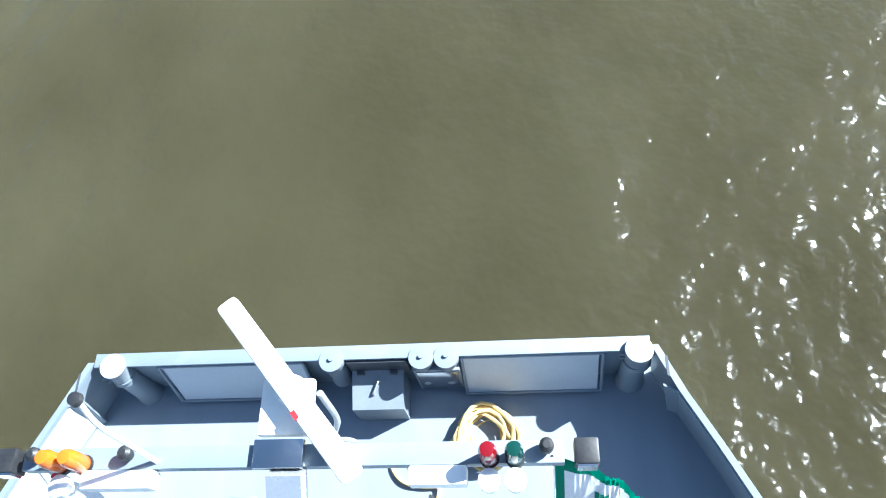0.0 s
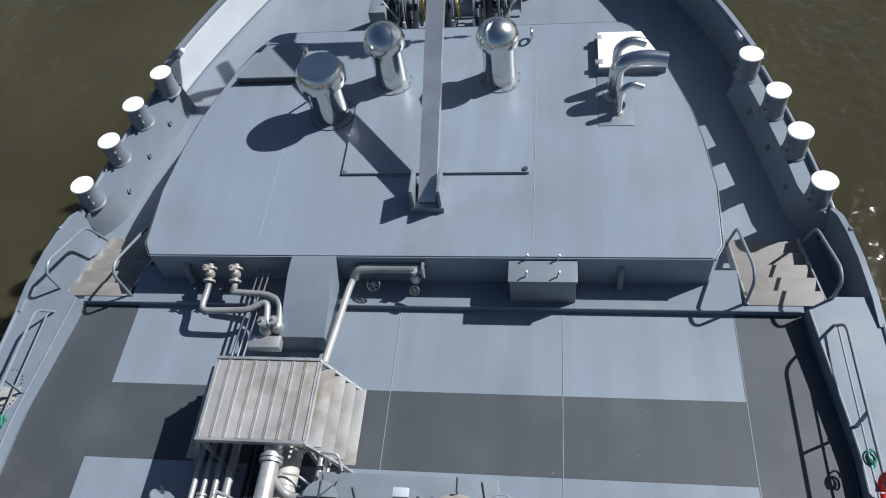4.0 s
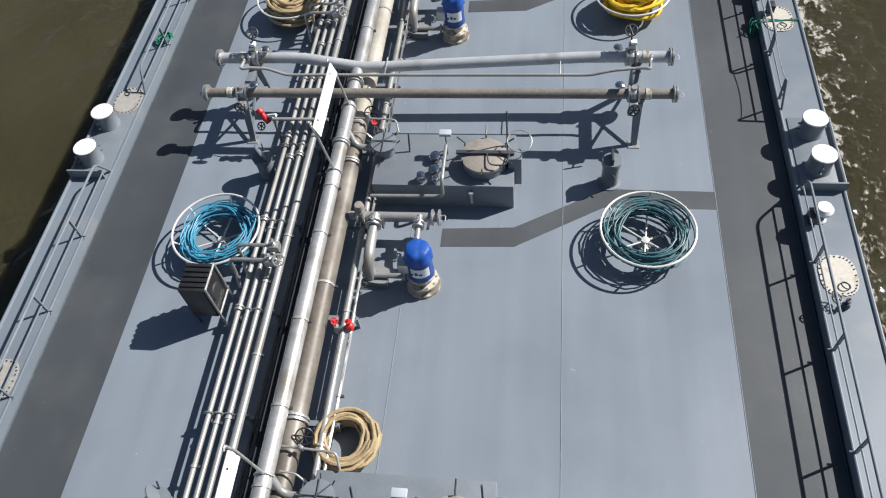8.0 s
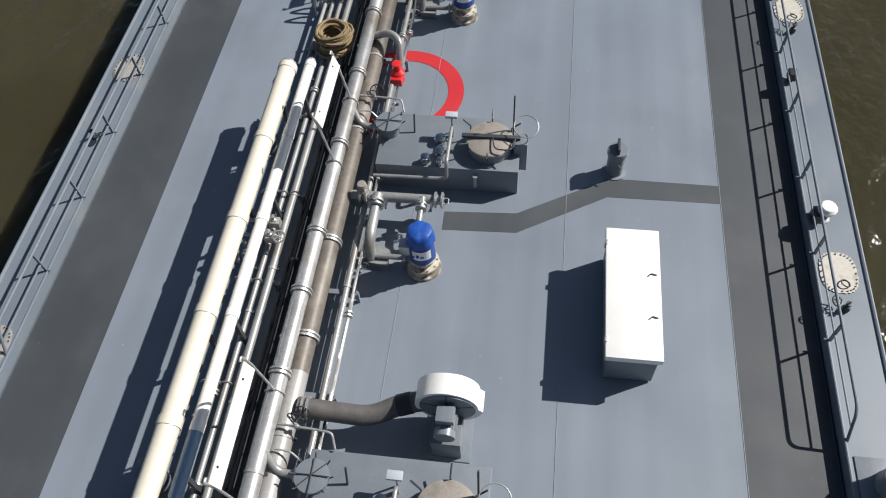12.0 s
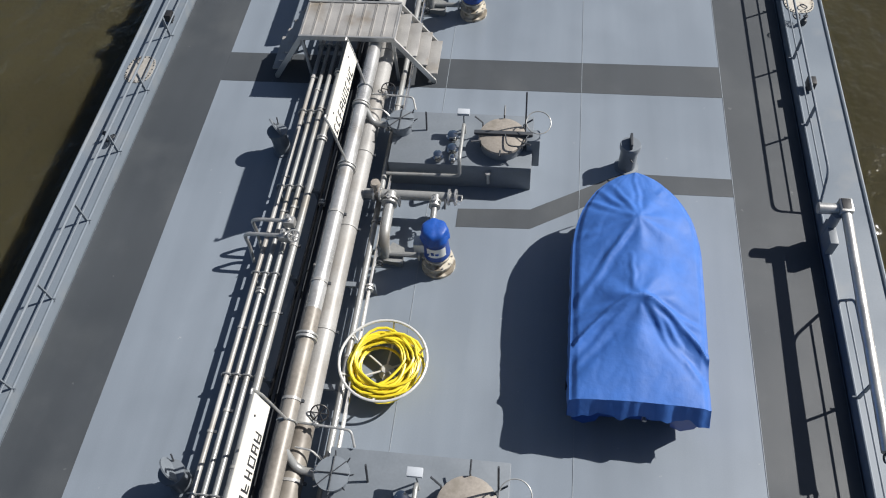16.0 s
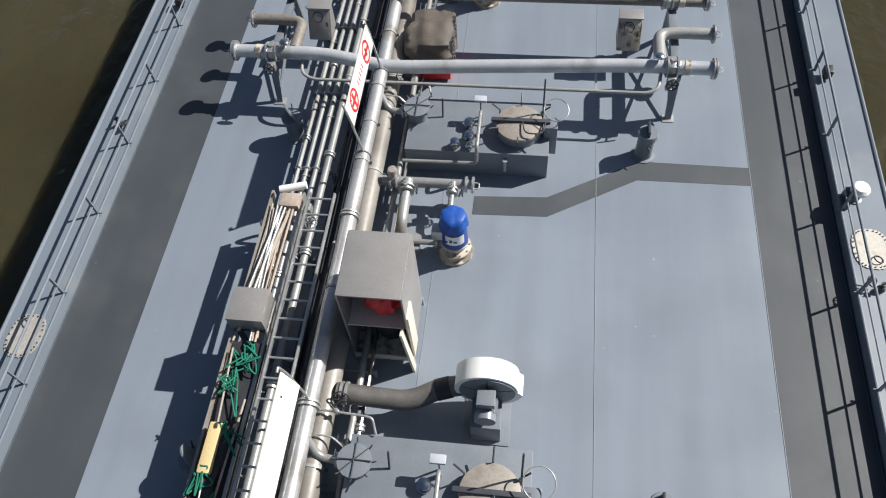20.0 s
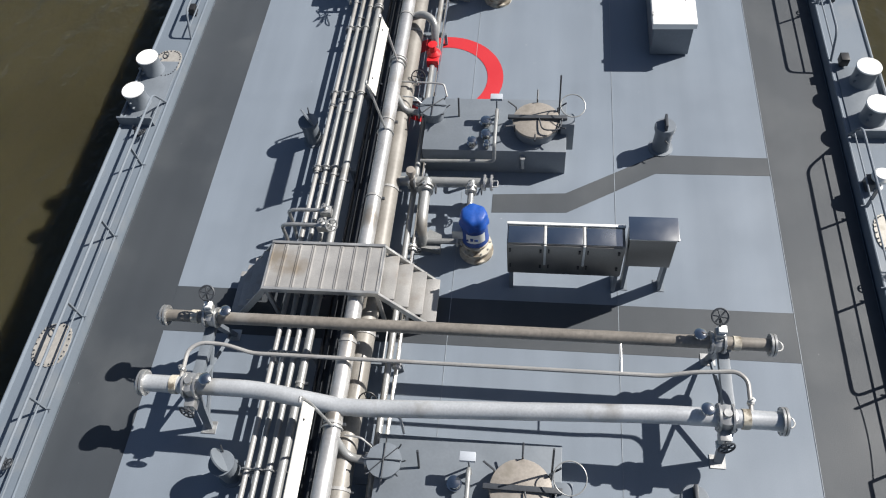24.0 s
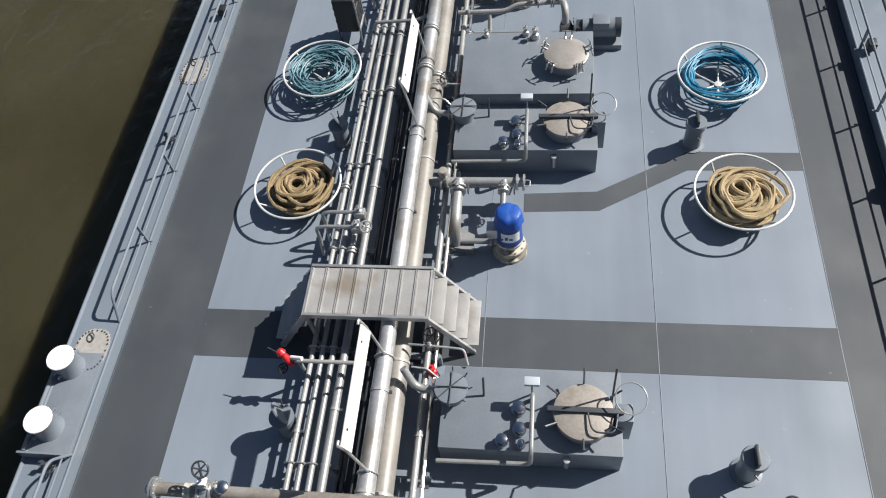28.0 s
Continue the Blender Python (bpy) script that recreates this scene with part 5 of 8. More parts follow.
t = thing("chain_locker_box", (0.15, 2.6, FORE), "grey steel box with sloping lid at the bow", "box")
bm = M()
v = [bm.verts.new(p) for p in ((-0.34, -0.18, 0), (0.34, -0.18, 0), (0.34, 0.3, 0), (-0.34, 0.3, 0), (-0.34, -0.18, 0.5), (0.34, -0.18, 0.5), (0.34, 0.3, 0.66), (-0.34, 0.3, 0.66))]
for f in ((3, 2, 1, 0), (4, 5, 6, 7), (0, 1, 5, 4), (1, 2, 6, 5), (2, 3, 7, 6), (3, 0, 4, 7)):
    bm.faces.new([v[i] for i in f])
part("box_body", bm, STEEL_PAINT, t)
part("lid_grip", pipe(M(), [(-0.05, 0.0, 0.55), (-0.05, 0.0, 0.61), (0.02, 0.16, 0.66), (0.02, 0.16, 0.6)], 0.014, 0.03), GALVANISED, t)
for x in (-0.22, 0.22):
    part("lid_hinge", box(M(), x - 0.05, 0.24, 0.63, x + 0.05, 0.31, 0.69, 0.01), DARK_STEEL, t)
t = thing("bow_locker", (0.95, 2.86, FORE + 0.1), "grey flat locker with bright door at the bow", "locker")
part("locker_body", box(M(), -0.3, -0.05, 0, 0.3, 0.1, 0.75, 0.01), STEEL_PAINT, t)
part("locker_door", box(M(), -0.26, -0.065, 0.04, 0.26, -0.05, 0.7, 0.004), STAINLESS, t)


def rope_coil(bm, c, r0, r1, h, rope, turns, seed, flat=1.0, steps=18):
    """Loose laps of rope in a heap."""
    rnd = random.Random(seed)
    c = Vector(c)
    pts, rad, off, lift = [], r1, Vector((0, 0, 0)), 0.0
    for k in range(turns):
        nr, no = rnd.uniform(r0, r1), Vector((rnd.uniform(-1, 1), rnd.uniform(-1, 1), 0)) * (r1 - r0) * 0.26
        nl = h * (k + 0.5) / turns + rnd.uniform(-0.3, 0.3) * rope
        ph, wob = rnd.uniform(0, 6.28), rnd.uniform(0.02, 0.12)
        for i in range(steps):
            s = i / steps
            a = 2 * math.pi * s + 0.3
            r = (rad + (nr - rad) * s) * (1 + wob * math.sin(3 * a + ph))
            o = off.lerp(no, s)
            z = lift + (nl - lift) * s + 0.5 * rope * math.sin(2 * a + ph)
            pts.append(c + o + Vector((r * math.cos(a), flat * r * math.sin(a), max(z, rope))))
        rad, off, lift = nr, no, nl
    return sweep(bm, pts, rope, 6)


t = thing("mooring_rope", (1.53, 2.15, deck_line(1.75)), "coil of pale yellow mooring rope on the fore deck", "rope")
part("coil", rope_coil(M(), (0, 0, 0), 0.2, 0.42, 0.26, 0.026, 18, 3), PALE_ROPE, t)
tail = [(-0.36, 0.1), (-0.5, -0.05), (-0.6, -0.3), (-0.75, -0.52), (-0.95, -0.5), (-1.02, -0.3), (-1.1, -0.08), (-1.25, -0.08), (-1.3, -0.35), (-1.12, -0.58), (-0.8, -0.62), (-0.62, -0.6), (-0.68, -0.9)]
part("rope_tail", sweep(M(), bent([(x, y, 0.03) for x, y in tail], 0.2, 4), 0.026, 6), PALE_ROPE, t)

# windlass
w = thing("anchor_windlass", (0.05, 0.88, deck_line(0.88)), "blue-grey anchor windlass with rope drums on the fore deck", "windlass")
part("shaft", bar(M(), (-1.3, 0, 0.5), (1.62, 0, 0.5), 0.06, 14), DARK_STEEL, w)
part("gear_box", box(M(), -1.72, -0.47, 0.02, -1.34, 0.43, 0.72, 0.02), STEEL_PAINT, w)
for x0, x1, r in ((-1.12, -0.92, 0.2), (-0.62, -0.1, 0.2), (0.12, 0.62, 0.2)):
    d = part("drum", bar(M(), (x0, 0, 0.5), (x1, 0, 0.5), r, 22), STEEL_PAINT, w)
    for x in (x0, x1):
        part("drum_flange", bar(M(), (x - 0.018, 0, 0.5), (x + 0.018, 0, 0.5), r + 0.14, 26), STEEL_PAINT, d)
bm = M()
for k in range(9):
    x = -0.56 + 0.05 * k
    ring(bm, (x, 0, 0.5), 0.225 + 0.02 * (k % 3), 0.027, 20, 6, (1, 0.12 * math.sin(k * 2.1), 0.1))
part("wound_rope", bm, PALE_ROPE, w, "pale rope on the drum")
bm = M()
for k in range(2):
    ring(bm, (0.2 + 0.03 * k, 0, 0.5), 0.225, 0.022, 20, 6, (1, 0.25, 0.1))
part("wound_rope", bm, PALE_ROPE, w, "pale rope on the drum")
for x in (-1.25, -0.78, 0.0, 0.75, 1.3):
    bm = M()
    v = [bm.verts.new((x + e, y, z)) for e in (-0.025, 0.025) for y, z in ((-0.36, 0), (0.36, 0), (0.1, 0.62), (-0.1, 0.62))]
    bm.faces.new(v[:4]), bm.faces.new(v[:3:-1])
    for j in range(4):
        bm.faces.new((v[j], v[(j + 1) % 4], v[4 + (j + 1) % 4], v[4 + j]))
    part("bearing_stand", bm, STEEL_PAINT, w)
for x in (1.0, 1.16):
    part("brake_disc", bar(M(), (x - 0.03, 0, 0.5), (x + 0.03, 0, 0.5), 0.4, 28), DARK_STEEL if x < 1.1 else STEEL_PAINT, w)
part("chain_wheel", lathe(M(), (-1.02, 0, 0.5), [(0.3, -0.12), (0.36, -0.1), (0.26, 0), (0.36, 0.1), (0.3, 0.12)], 16, (1, 0, 0)), DARK_STEEL, w)
part("warping_head", lathe(M(), (1.42, 0, 0.5), [(0.14, 0), (0.11, 0.08), (0.11, 0.18), (0.17, 0.24), (0, 0.25)], 18, (1, 0, 0)), STEEL_PAINT, w)
for a, b in (((1.05, -0.4, 0.1), (1.5, -0.2, 0.75)), ((-1.2, -0.45, 0.15), (-0.95, -0.2, 0.7)), ((0.72, -0.4, 0.05), (0.76, -0.35, 0.7)), ((0.1, -0.42, 0.05), (0.1, -0.36, 0.65))):
    part("brake_lever", bar(M(), a, b, 0.02, 8), STEEL_PAINT, w)
for k in range(16):
    a = k * 0.55
    part("chain_link", ring(M(), (1.07 + 0.02 * (k % 2), 0.4 * math.cos(a), 0.5 + 0.4 * math.sin(a)), 0.055, 0.018, 12, 6, (0, math.sin(a), math.cos(a)) if k % 2 else (1, 0, 0)), BLACK, w)
part("control_lever", bar(M(), (-1.42, -0.2, 0.76), (-1.1, -0.35, 0.5), 0.018, 8), PANEL, w, "pale control lever")
part("control_lever", bar(M(), (1.22, -0.5, 0.35), (1.55, -0.1, 0.72), 0.02, 8), STEEL_PAINT, w)
part("windlass_bed", box(M(), -1.3, -0.46, 0, 1.5, -0.38, 0.06), STEEL_PAINT, w)
part("windlass_bed", box(M(), -1.75, 0.3, 0, 1.6, 0.4, 0.06), STEEL_PAINT, w)

for x, r, mat in ((0.86, 0.3, STEEL_PAINT), (0.95, 0.37, DARK_STEEL), (1.28, 0.33, DARK_STEEL), (-0.35, 0.33, STEEL_PAINT), (-1.3, 0.3, DARK_STEEL)):
    g = part("gear_disc", bar(M(), (x - 0.022, 0, 0.5), (x + 0.022, 0, 0.5), r, 28), mat, w)
    part("gear_hub", bar(M(), (x - 0.06, 0, 0.5), (x + 0.06, 0, 0.5), 0.1, 16), STEEL_PAINT, g)
for x in (-0.95, 0.16, 0.62, 1.18):
    part("brake_band", ring(M(), (x, 0, 0.5), 0.4, 0.022, 24, 6, (1, 0, 0)), STEEL_PAINT, w)
    part("brake_strap", box(M(), x - 0.03, -0.48, 0.06, x + 0.03, -0.44, 0.5, 0.006), PANEL, w, "pale brake strap")
for a, b in (((-1.2, -0.5, 0.06), (-1.0, -0.15, 0.85)), ((-1.15, 0.3, 0.06), (-1.25, -0.1, 0.8)), ((1.5, -0.45, 0.05), (1.25, 0.0, 0.8))):
    part("clutch_lever", bar(M(), a, b, 0.02, 8), GALVANISED, w)
for ob in w.children_recursive:
    ob.data.transform(Matrix(((0.9, 0, 0, -0.14), (0, 1, 0, 0), (0, 0, 1.2, 0), (0, 0, 0, 1))))

# folding mast with its crossbar and lights
m = thing("signal_mast", (0.08, -4.3, TRUNK), "long grey steel mast leaning over the forecastle", "mast")
lean = Vector((0.15, 5.2, 3.42))
d = lean.normalized()
side = Vector((1, 0, 0))
up = side.cross(d).normalized()
bm = M()
v = []
for p in (Vector((0.0, -0.25, 0.08)), lean):
    for a, b in ((-1, -1), (1, -1), (1, 1), (-1, 1)):
        v.append(bm.verts.new(p + side * 0.142 * a + up * 0.09 * b))
for f in ((3, 2, 1, 0), (4, 5, 6, 7), (0, 1, 5, 4), (1, 2, 6, 5), (2, 3, 7, 6), (3, 0, 4, 7)):
    bm.faces.new([v[i] for i in f])
part("mast_beam", bm, MAST, m, "bright grey box-section mast beam")
part("mast_foot", box(M(), -0.27, -0.4, 0, 0.27, 0.1, 0.12, 0.01), STEEL_PAINT, m)
for s in (-1, 1):
    part("foot_cheek", box(M(), s * 0.19, -0.38, 0.1, s * 0.24, 0.1, 0.5, 0.01), STEEL_PAINT, m)
c = part("crossbar", box(M(), -2.45, 5.74, 3.18, 2.3, 5.92, 3.3, 0.01), HULL, m)
part("head_plate", box(M(), -0.32, 5.72, 3.3, 0.12, 5.95, 3.36, 0.01), STAINLESS, c)
part("lamp_box", box(M(), -1.85, 5.58, 3.18, -1.2, 5.73, 3.34, 0.02), WHITE, c, "white lamp box")
part("lamp_box", box(M(), 1.02, 5.58, 3.18, 1.5, 5.73, 3.34, 0.02), WHITE, c, "white lamp box")


def lantern(x, mat, label, h=0.26, r=0.075):
    l = part("lantern", lathe(M(), (x, 5.78, 3.36), [(r * 0.7, -0.06), (r, -0.02), (r, h * 0.75), (r * 0.75, h), (0, h + 0.01)], 18), mat, m, label)
    part("lantern_foot", lathe(M(), (x, 5.78, 3.28), [(r * 1.1, 0), (r * 1.1, 0.04), (0, 0.04)], 14), BLACK, l)


lantern(-2.06, ORANGE, "orange signal lantern"), lantern(-1.86, ORANGE, "orange signal lantern")
lantern(1.69, RED_GLASS, "dark red signal lantern"), lantern(1.9, GREEN_GLASS, "dark green signal lantern")
for x in (1.69, 1.9, -2.0):
    part("horn", lathe(M(), (x, 5.6, 3.2), [(0.05, 0), (0.03, 0.06), (0.09, 0.12), (0.09, 0.2), (0, 0.24)], 16), WHITE, m, "white dome light")
for x in (-2.6, 2.48):
    f = part("floodlight", box(M(), x - 0.1, 5.72, 3.16, x + 0.1, 5.92, 3.36, 0.02), BLACK, m, "black floodlight")
    part("lamp_glass", box(M(), x - 0.08, 5.7, 3.18, x + 0.08, 5.72, 3.34), STAINLESS, f)
for x in (-2.3, -1.45, 2.16):
    part("small_camera", lathe(M(), (x, 5.85, 3.3), [(0.035, 0), (0.06, 0.06), (0.06, 0.12), (0.03, 0.15), (0, 0.15)], 14), BLACK, m)
part("antenna_pole", pipe(M(), [(-1.2, 5.8, 3.3), (-1.25, 5.85, 3.75), (-1.32, 5.9, 4.1), (-1.33, 6.0, 4.36)], 0.022, 0.15), WHITE, m, "white bent pole")
part("antenna_head", lathe(M(), (-1.33, 6.0, 4.34), [(0.035, 0), (0.055, 0.03), (0.05, 0.08), (0, 0.09)], 14), BLACK, m)
r = part("radar_pedestal", box(M(), -0.15, 5.5, 3.28, 0.3, 5.98, 3.38, 0.03), WHITE, m)
turn = Matrix.Translation((0.1, 5.88, 3.5)) @ Matrix.Rotation(radians(-50.5), 4, "Z")
part("radar_bar", box(M(), -0.98, -0.1, -0.06, 0.98, 0.1, 0.06, 0.05, turn), WHITE, m, "white radar scanner bar")
part("radar_gear", lathe(M(), (0.1, 5.88, 3.34), [(0.14, 0), (0.12, 0.1), (0, 0.11)], 18), WHITE, r)
part("red_mark", box(M(), 0.24, -0.101, 0.02, 0.32, -0.06, 0.062, 0, turn), RED, m)
for ob in m.children_recursive:
    if ob.name.split(".")[0] in ("crossbar", "head_plate", "lamp_box", "lantern", "lantern_foot", "horn", "floodlight", "lamp_glass", "small_camera", "antenna_pole", "antenna_head", "cable_bundle"):
        ob.data.transform(Matrix(((0.94, 0, 0, 0.17), (0, 1, 0, -0.5), (0, 0, 1, 0.1), (0, 0, 0, 1))))
bm = pipe(M(), [(0.3, 5.9, 3.2), (0.35, 5.8, 2.7), (0.2, 5.75, 2.3), (0.3, 5.7, 2.1)], 0.03, 0.15)
ring(bm, (0.3, 5.72, 2.2), 0.09, 0.025, 16, 6, (0, 1, 0))
part("cable_bundle", bm, GALVANISED, m)


def cloth(u0, u1, w, h, rake, sag, wave, taper=0.0, n=14, m=10):
    """A strip of flag cloth from u0 to u1 of its length, hung on a raked line."""
    bm = M()
    rows = []
    for i in range(n + 1):
        u = u0 + (u1 - u0) * i / n
        row = []
        for j in range(m + 1):
            v = j / m
            mid = 0.5 + (v - 0.5) * (1 - taper * u)
            y = -rake * mid * h + wave * math.sin(7.0 * u + 2.2 * v) * (0.2 + u) + 0.25 * wave * math.sin(19 * u - 5 * v)
            row.append(bm.verts.new((w * u * (1 - 0.1 * u), y, -h * mid - sag * u * u * h - 0.04 * math.sin(6 * u + 3 * v) * h)))
        rows.append(row)
    for p, q in zip(rows, rows[1:]):
        for j in range(m):
            bm.faces.new((p[j], p[j + 1], q[j + 1], q[j]))
    bmesh.ops.solidify(bm, geom=bm.faces, thickness=0.005)
    for f in bm.faces:
        f.smooth = True
    return bm


SWING = []
t = thing("flag", (2.33, 0.99, 4.12), "green and white banded flag with emblem on the mast", "flag", "flags")
part("flag_line", bar(M(), (0, 0.01, 0.06), (0, -0.3, -0.85), 0.008, 6), WHITE, t)
FOLDS = 18


def strip(i, v0, v1, lift=0.0):
    """One upright band of the flag cloth; u runs along the fly, v down the hoist."""
    bm = M()
    rows = []
    for u in (0.0, 0.5, 1.04):
        k = (i + u) / FOLDS
        tall = 0.82 * (1 - 0.6 * k)
        rows.append([bm.verts.new((0.042 * u + lift * 0.3, -0.3 * v * (1 - 0.3 * k) + 0.03 * math.sin(1.05 * (i + u) + 2.4 * v) * k - lift, -0.046 * u - tall * v)) for v in [v0 + (v1 - v0) * j / 6 for j in range(7)]])
    for p, q in zip(rows, rows[1:]):
        for j in range(6):
            bm.faces.new((p[j], p[j + 1], q[j + 1], q[j]))
    bmesh.ops.solidify(bm, geom=bm.faces, thickness=0.004)
    return bm


# the flag falls limp as the wind drops: seconds, reach of the fly, its fall
LIMP = ((0.0, 0.72, 0.62), (0.5, 0.7, 0.64), (0.8, 0.67, 0.66), (1.0, 0.58, 0.72), (1.2, 0.45, 0.82), (1.4, 0.38, 0.88), (1.8, 0.38, 0.9), (2.3, 0.36, 0.9), (5.0, 0.36, 0.9), (28.0, 0.36, 0.9))
for i in range(FOLDS):
    edge = i in (0, 1, FOLDS - 2, FOLDS - 1)
    band = part("flag_strip", strip(i, 0.0, 1.0 if edge else 0.2), FLAG_GREEN, t, "green cloth strip")
    if not edge:
        part("white_panel", strip(i, 0.2, 0.8), FLAG_WHITE, band, "white cloth panel")
        part("green_border", strip(i, 0.8, 1.0), FLAG_GREEN, band, "green cloth border")
    if 8 <= i <= 10:
        part("emblem", strip(i, 0.44, 0.6, 0.008), FLAG_GREEN, band, "green emblem")
    u = i / FOLDS
    SWING.append((band, [(at, (reach * u, -0.22 * u * u, -fall * u ** 1.15), 0.0) for at, reach, fall in LIMP]))
t = thing("flag", (-2.03, 1.04, 4.1), "white flag with blue stripes drooping from the mast", "flag", "flags", -28)
part("flag_line", bar(M(), (0, 0.01, 0.06), (0, -0.2, -0.6), 0.008, 6), WHITE, t)
field = part("white_field", cloth(0.0, 0.72, 1.6, 0.2, 0.2, 0.05, 0.06, -1.1), FLAG_WHITE, t, "white cloth field")
for u in (0.725, 0.87):
    part("blue_stripe", cloth(u, u + 0.08, 1.6, 0.3, 0.2, 0.05, 0.06, 0.3, 4), FLAG_BLUE, field, "blue stripe")
    part("white_stripe", cloth(u + 0.08, u + 0.145, 1.6, 0.3, 0.2, 0.05, 0.06, 0.3, 4), FLAG_WHITE, field)
part("red_mark", box(M(), 0.22, -0.06, -0.16, 0.29, -0.01, -0.1, 0.01), RED, field)
SWING.append((field, [(s, (0, 0, 0), angle) for s, angle in ((0, 40), (0.5, 54), (0.75, 60), (1.0, 64), (2.0, 70), (5.0, 68), (28.0, 68))]))


# mushroom ventilators
def ventilator(at, r, h, mat, label, flat=False):
    t = thing("mushroom_ventilator", at, label, "ventilator", "mushroom ventilators")
    part("vent_pipe", lathe(M(), (0, 0, 0), [(r * 0.86, 0), (r * 0.78, 0.02), (r * 0.78, h * 0.72)], 28), mat, t)
    prof = [(r * 0.8, h * 0.7), (r, h * 0.72), (r * 1.02, h * 0.8), (r * 0.9, h * 0.92), (r * 0.6, h * 1.02), (r * 0.25, h * 1.07), (0, h * 1.08)]
    if flat:
        prof = [(r * 0.8, h * 0.66), (r * 1.05, h * 0.72), (r * 1.08, h * 0.86), (r * 0.95, h * 0.97), (r * 0.9, h), (0, h * 1.005)]
    part("cap", lathe(M(), (0, 0, 0), prof, 32), mat, t)
    part("foot_flange", bolts(lathe(M(), (0, 0, 0), [(r * 1.05, 0), (r * 1.05, 0.02), (r * 0.86, 0.025)], 28), (0, 0, 0.02), r * 0.96, 0.014, 12, 0.02), STEEL_PAINT, t)
    return t


ventilator((-0.87, -1.63, TRUNK), 0.365, 1.18, STAINLESS, "polished steel mushroom ventilator on the forecastle")
ventilator((1.1, -1.63, TRUNK), 0.365, 1.18, STAINLESS, "polished steel mushroom ventilator on the forecastle")
ventilator((-1.86, -2.44, TRUNK), 0.4, 1.1, STAINLESS, "wide flat-topped steel ventilator on the forecastle", True)
part("crank", bar(M(), (-0.25, 0.45, 0.3), (-0.02, 0.42, 0.78), 0.02, 8), DARK_STEEL, ON_BOARD[-1])

g = thing("goose_neck_vents", (3.08, -2.36, TRUNK), "three polished goose-neck vent pipes on the forecastle", "vent pipe")
part("foot_plate", box(M(), -0.28, -0.5, 0, 0.3, 0.7, 0.012, 0.004), HULL, g)
for x, y, r, h, o in ((0.0, 0.2, 0.125, 0.72, 0.8), (0.02, 0.52, 0.075, 0.8, 0.45), (0.05, -0.2, 0.055, 0.5, 0.36)):
    part("goose_neck", pipe(M(), [(x, y, 0), (x, y, h), (x + o * 0.5, y + 0.08, h + 0.08), (x + o, y + 0.08, h)], r, 0.3, 18), STAINLESS, g)
    part("foot_flange", bolts(lathe(M(), (x, y, 0.012), [(r * 1.5, 0), (r * 1.5, 0.02), (r, 0.022)], 20), (x, y, 0.03), r * 1.25, 0.012, 8, 0.014), GALVANISED, g)

t = thing("access_hatch", (0, 0, TRUNK), "pale grey hatch cover on the forecastle", "hatch", "deck hatches")
pts = [(2.83, -1.6), (4.0, -1.6), (3.6, -0.67), (2.83, -0.67)]
part("hatch_coaming", prism(M(), [(x - 0.02, y) for x, y in pts], 0.0, 0.14), STEEL_PAINT, t)
part("hatch_cover", prism(M(), pts, 0.14, 0.17), WHITE, t)
for y in (-0.8, -1.46):
    part("hatch_hinge", box(M(), 2.77, y - 0.05, 0.1, 2.91, y + 0.05, 0.185, 0.008), GALVANISED, t)
t = thing("access_hatch", (0, 0, TRUNK), "grey hatch cover on the forecastle", "hatch", "deck hatches")
pts = [(-3.83, -1.6), (-2.67, -1.6), (-2.67, -0.66), (-3.41, -0.66)]
part("hatch_coaming", prism(M(), pts, 0.0, 0.12), DARK_STEEL, t)
part("hatch_cover", prism(M(), pts, 0.12, 0.15), STEEL_PAINT, t)
for y in (-0.8, -1.46):
    part("hatch_hinge", box(M(), -2.73, y - 0.05, 0.08, -2.61, y + 0.05, 0.165, 0.008), GALVANISED, t)
t = thing("lifting_eye", (1.64, -0.6, TRUNK), "steel lifting eye on the forecastle", "lifting eye")
part("eye", ring(M(), (0, 0, 0.14), 0.09, 0.025, 20, 8, (1, 0.1, 0)), STAINLESS, t)
t = thing("mast_plate", (0, 0, TRUNK), "low raised steel plate round the mast foot", "plate")
part("plate", prism(M(), [(-1.44, -3.9), (1.66, -3.9), (1.66, -2.2), (-1.44, -2.2)], 0.0, 0.05), DECK, t)
part("corner_stud", lathe(M(), (1.6, -3.84, 0.05), [(0.045, 0), (0.045, 0.02), (0, 0.025)], 12), DARK_STEEL, t)
part("corner_stud", lathe(M(), (-1.38, -3.84, 0.05), [(0.04, 0), (0.04, 0.015), (0, 0.02)], 12), STEEL_PAINT, t)
for y0, y1, x in ((-0.6, -5.2, 1.75), (-0.2, -1.9, 1.0), (-2.0, -5.2, -2.6)):
    bm = prism(M(), [(x - 0.006, y1), (x + 0.006, y1), (x + 0.006, y0), (x - 0.006, y0)], TRUNK - 0.01, TRUNK + 0.004)
    part("weld_seam", bm, SEAM, barge)

# ---- on the step before the forecastle ----
t = thing("deck_box", (1.9, -5.7, STEP), "grey steel box with four clamps before the forecastle", "box")
part("box_body", box(M(), -0.49, -0.22, 0, 0.49, 0.22, 0.56, 0.01), STEEL_PAINT, t)
part("box_lid", box(M(), -0.51, -0.24, 0.56, 0.51, 0.24, 0.6, 0.01), STEEL_PAINT, t)
for x in (-0.25, 0.22):
    for y in (-0.15, 0.15):
        part("clamp", pipe(M(), [(x, y, 0.6), (x, y, 0.68), (x + 0.03, y, 0.74)], 0.013, 0.03), GALVANISED, t)
t = thing("cable_duct", (0, 0, 0), "pale grey sheet-metal cable duct sloping to the deck", "duct")
bm = M()
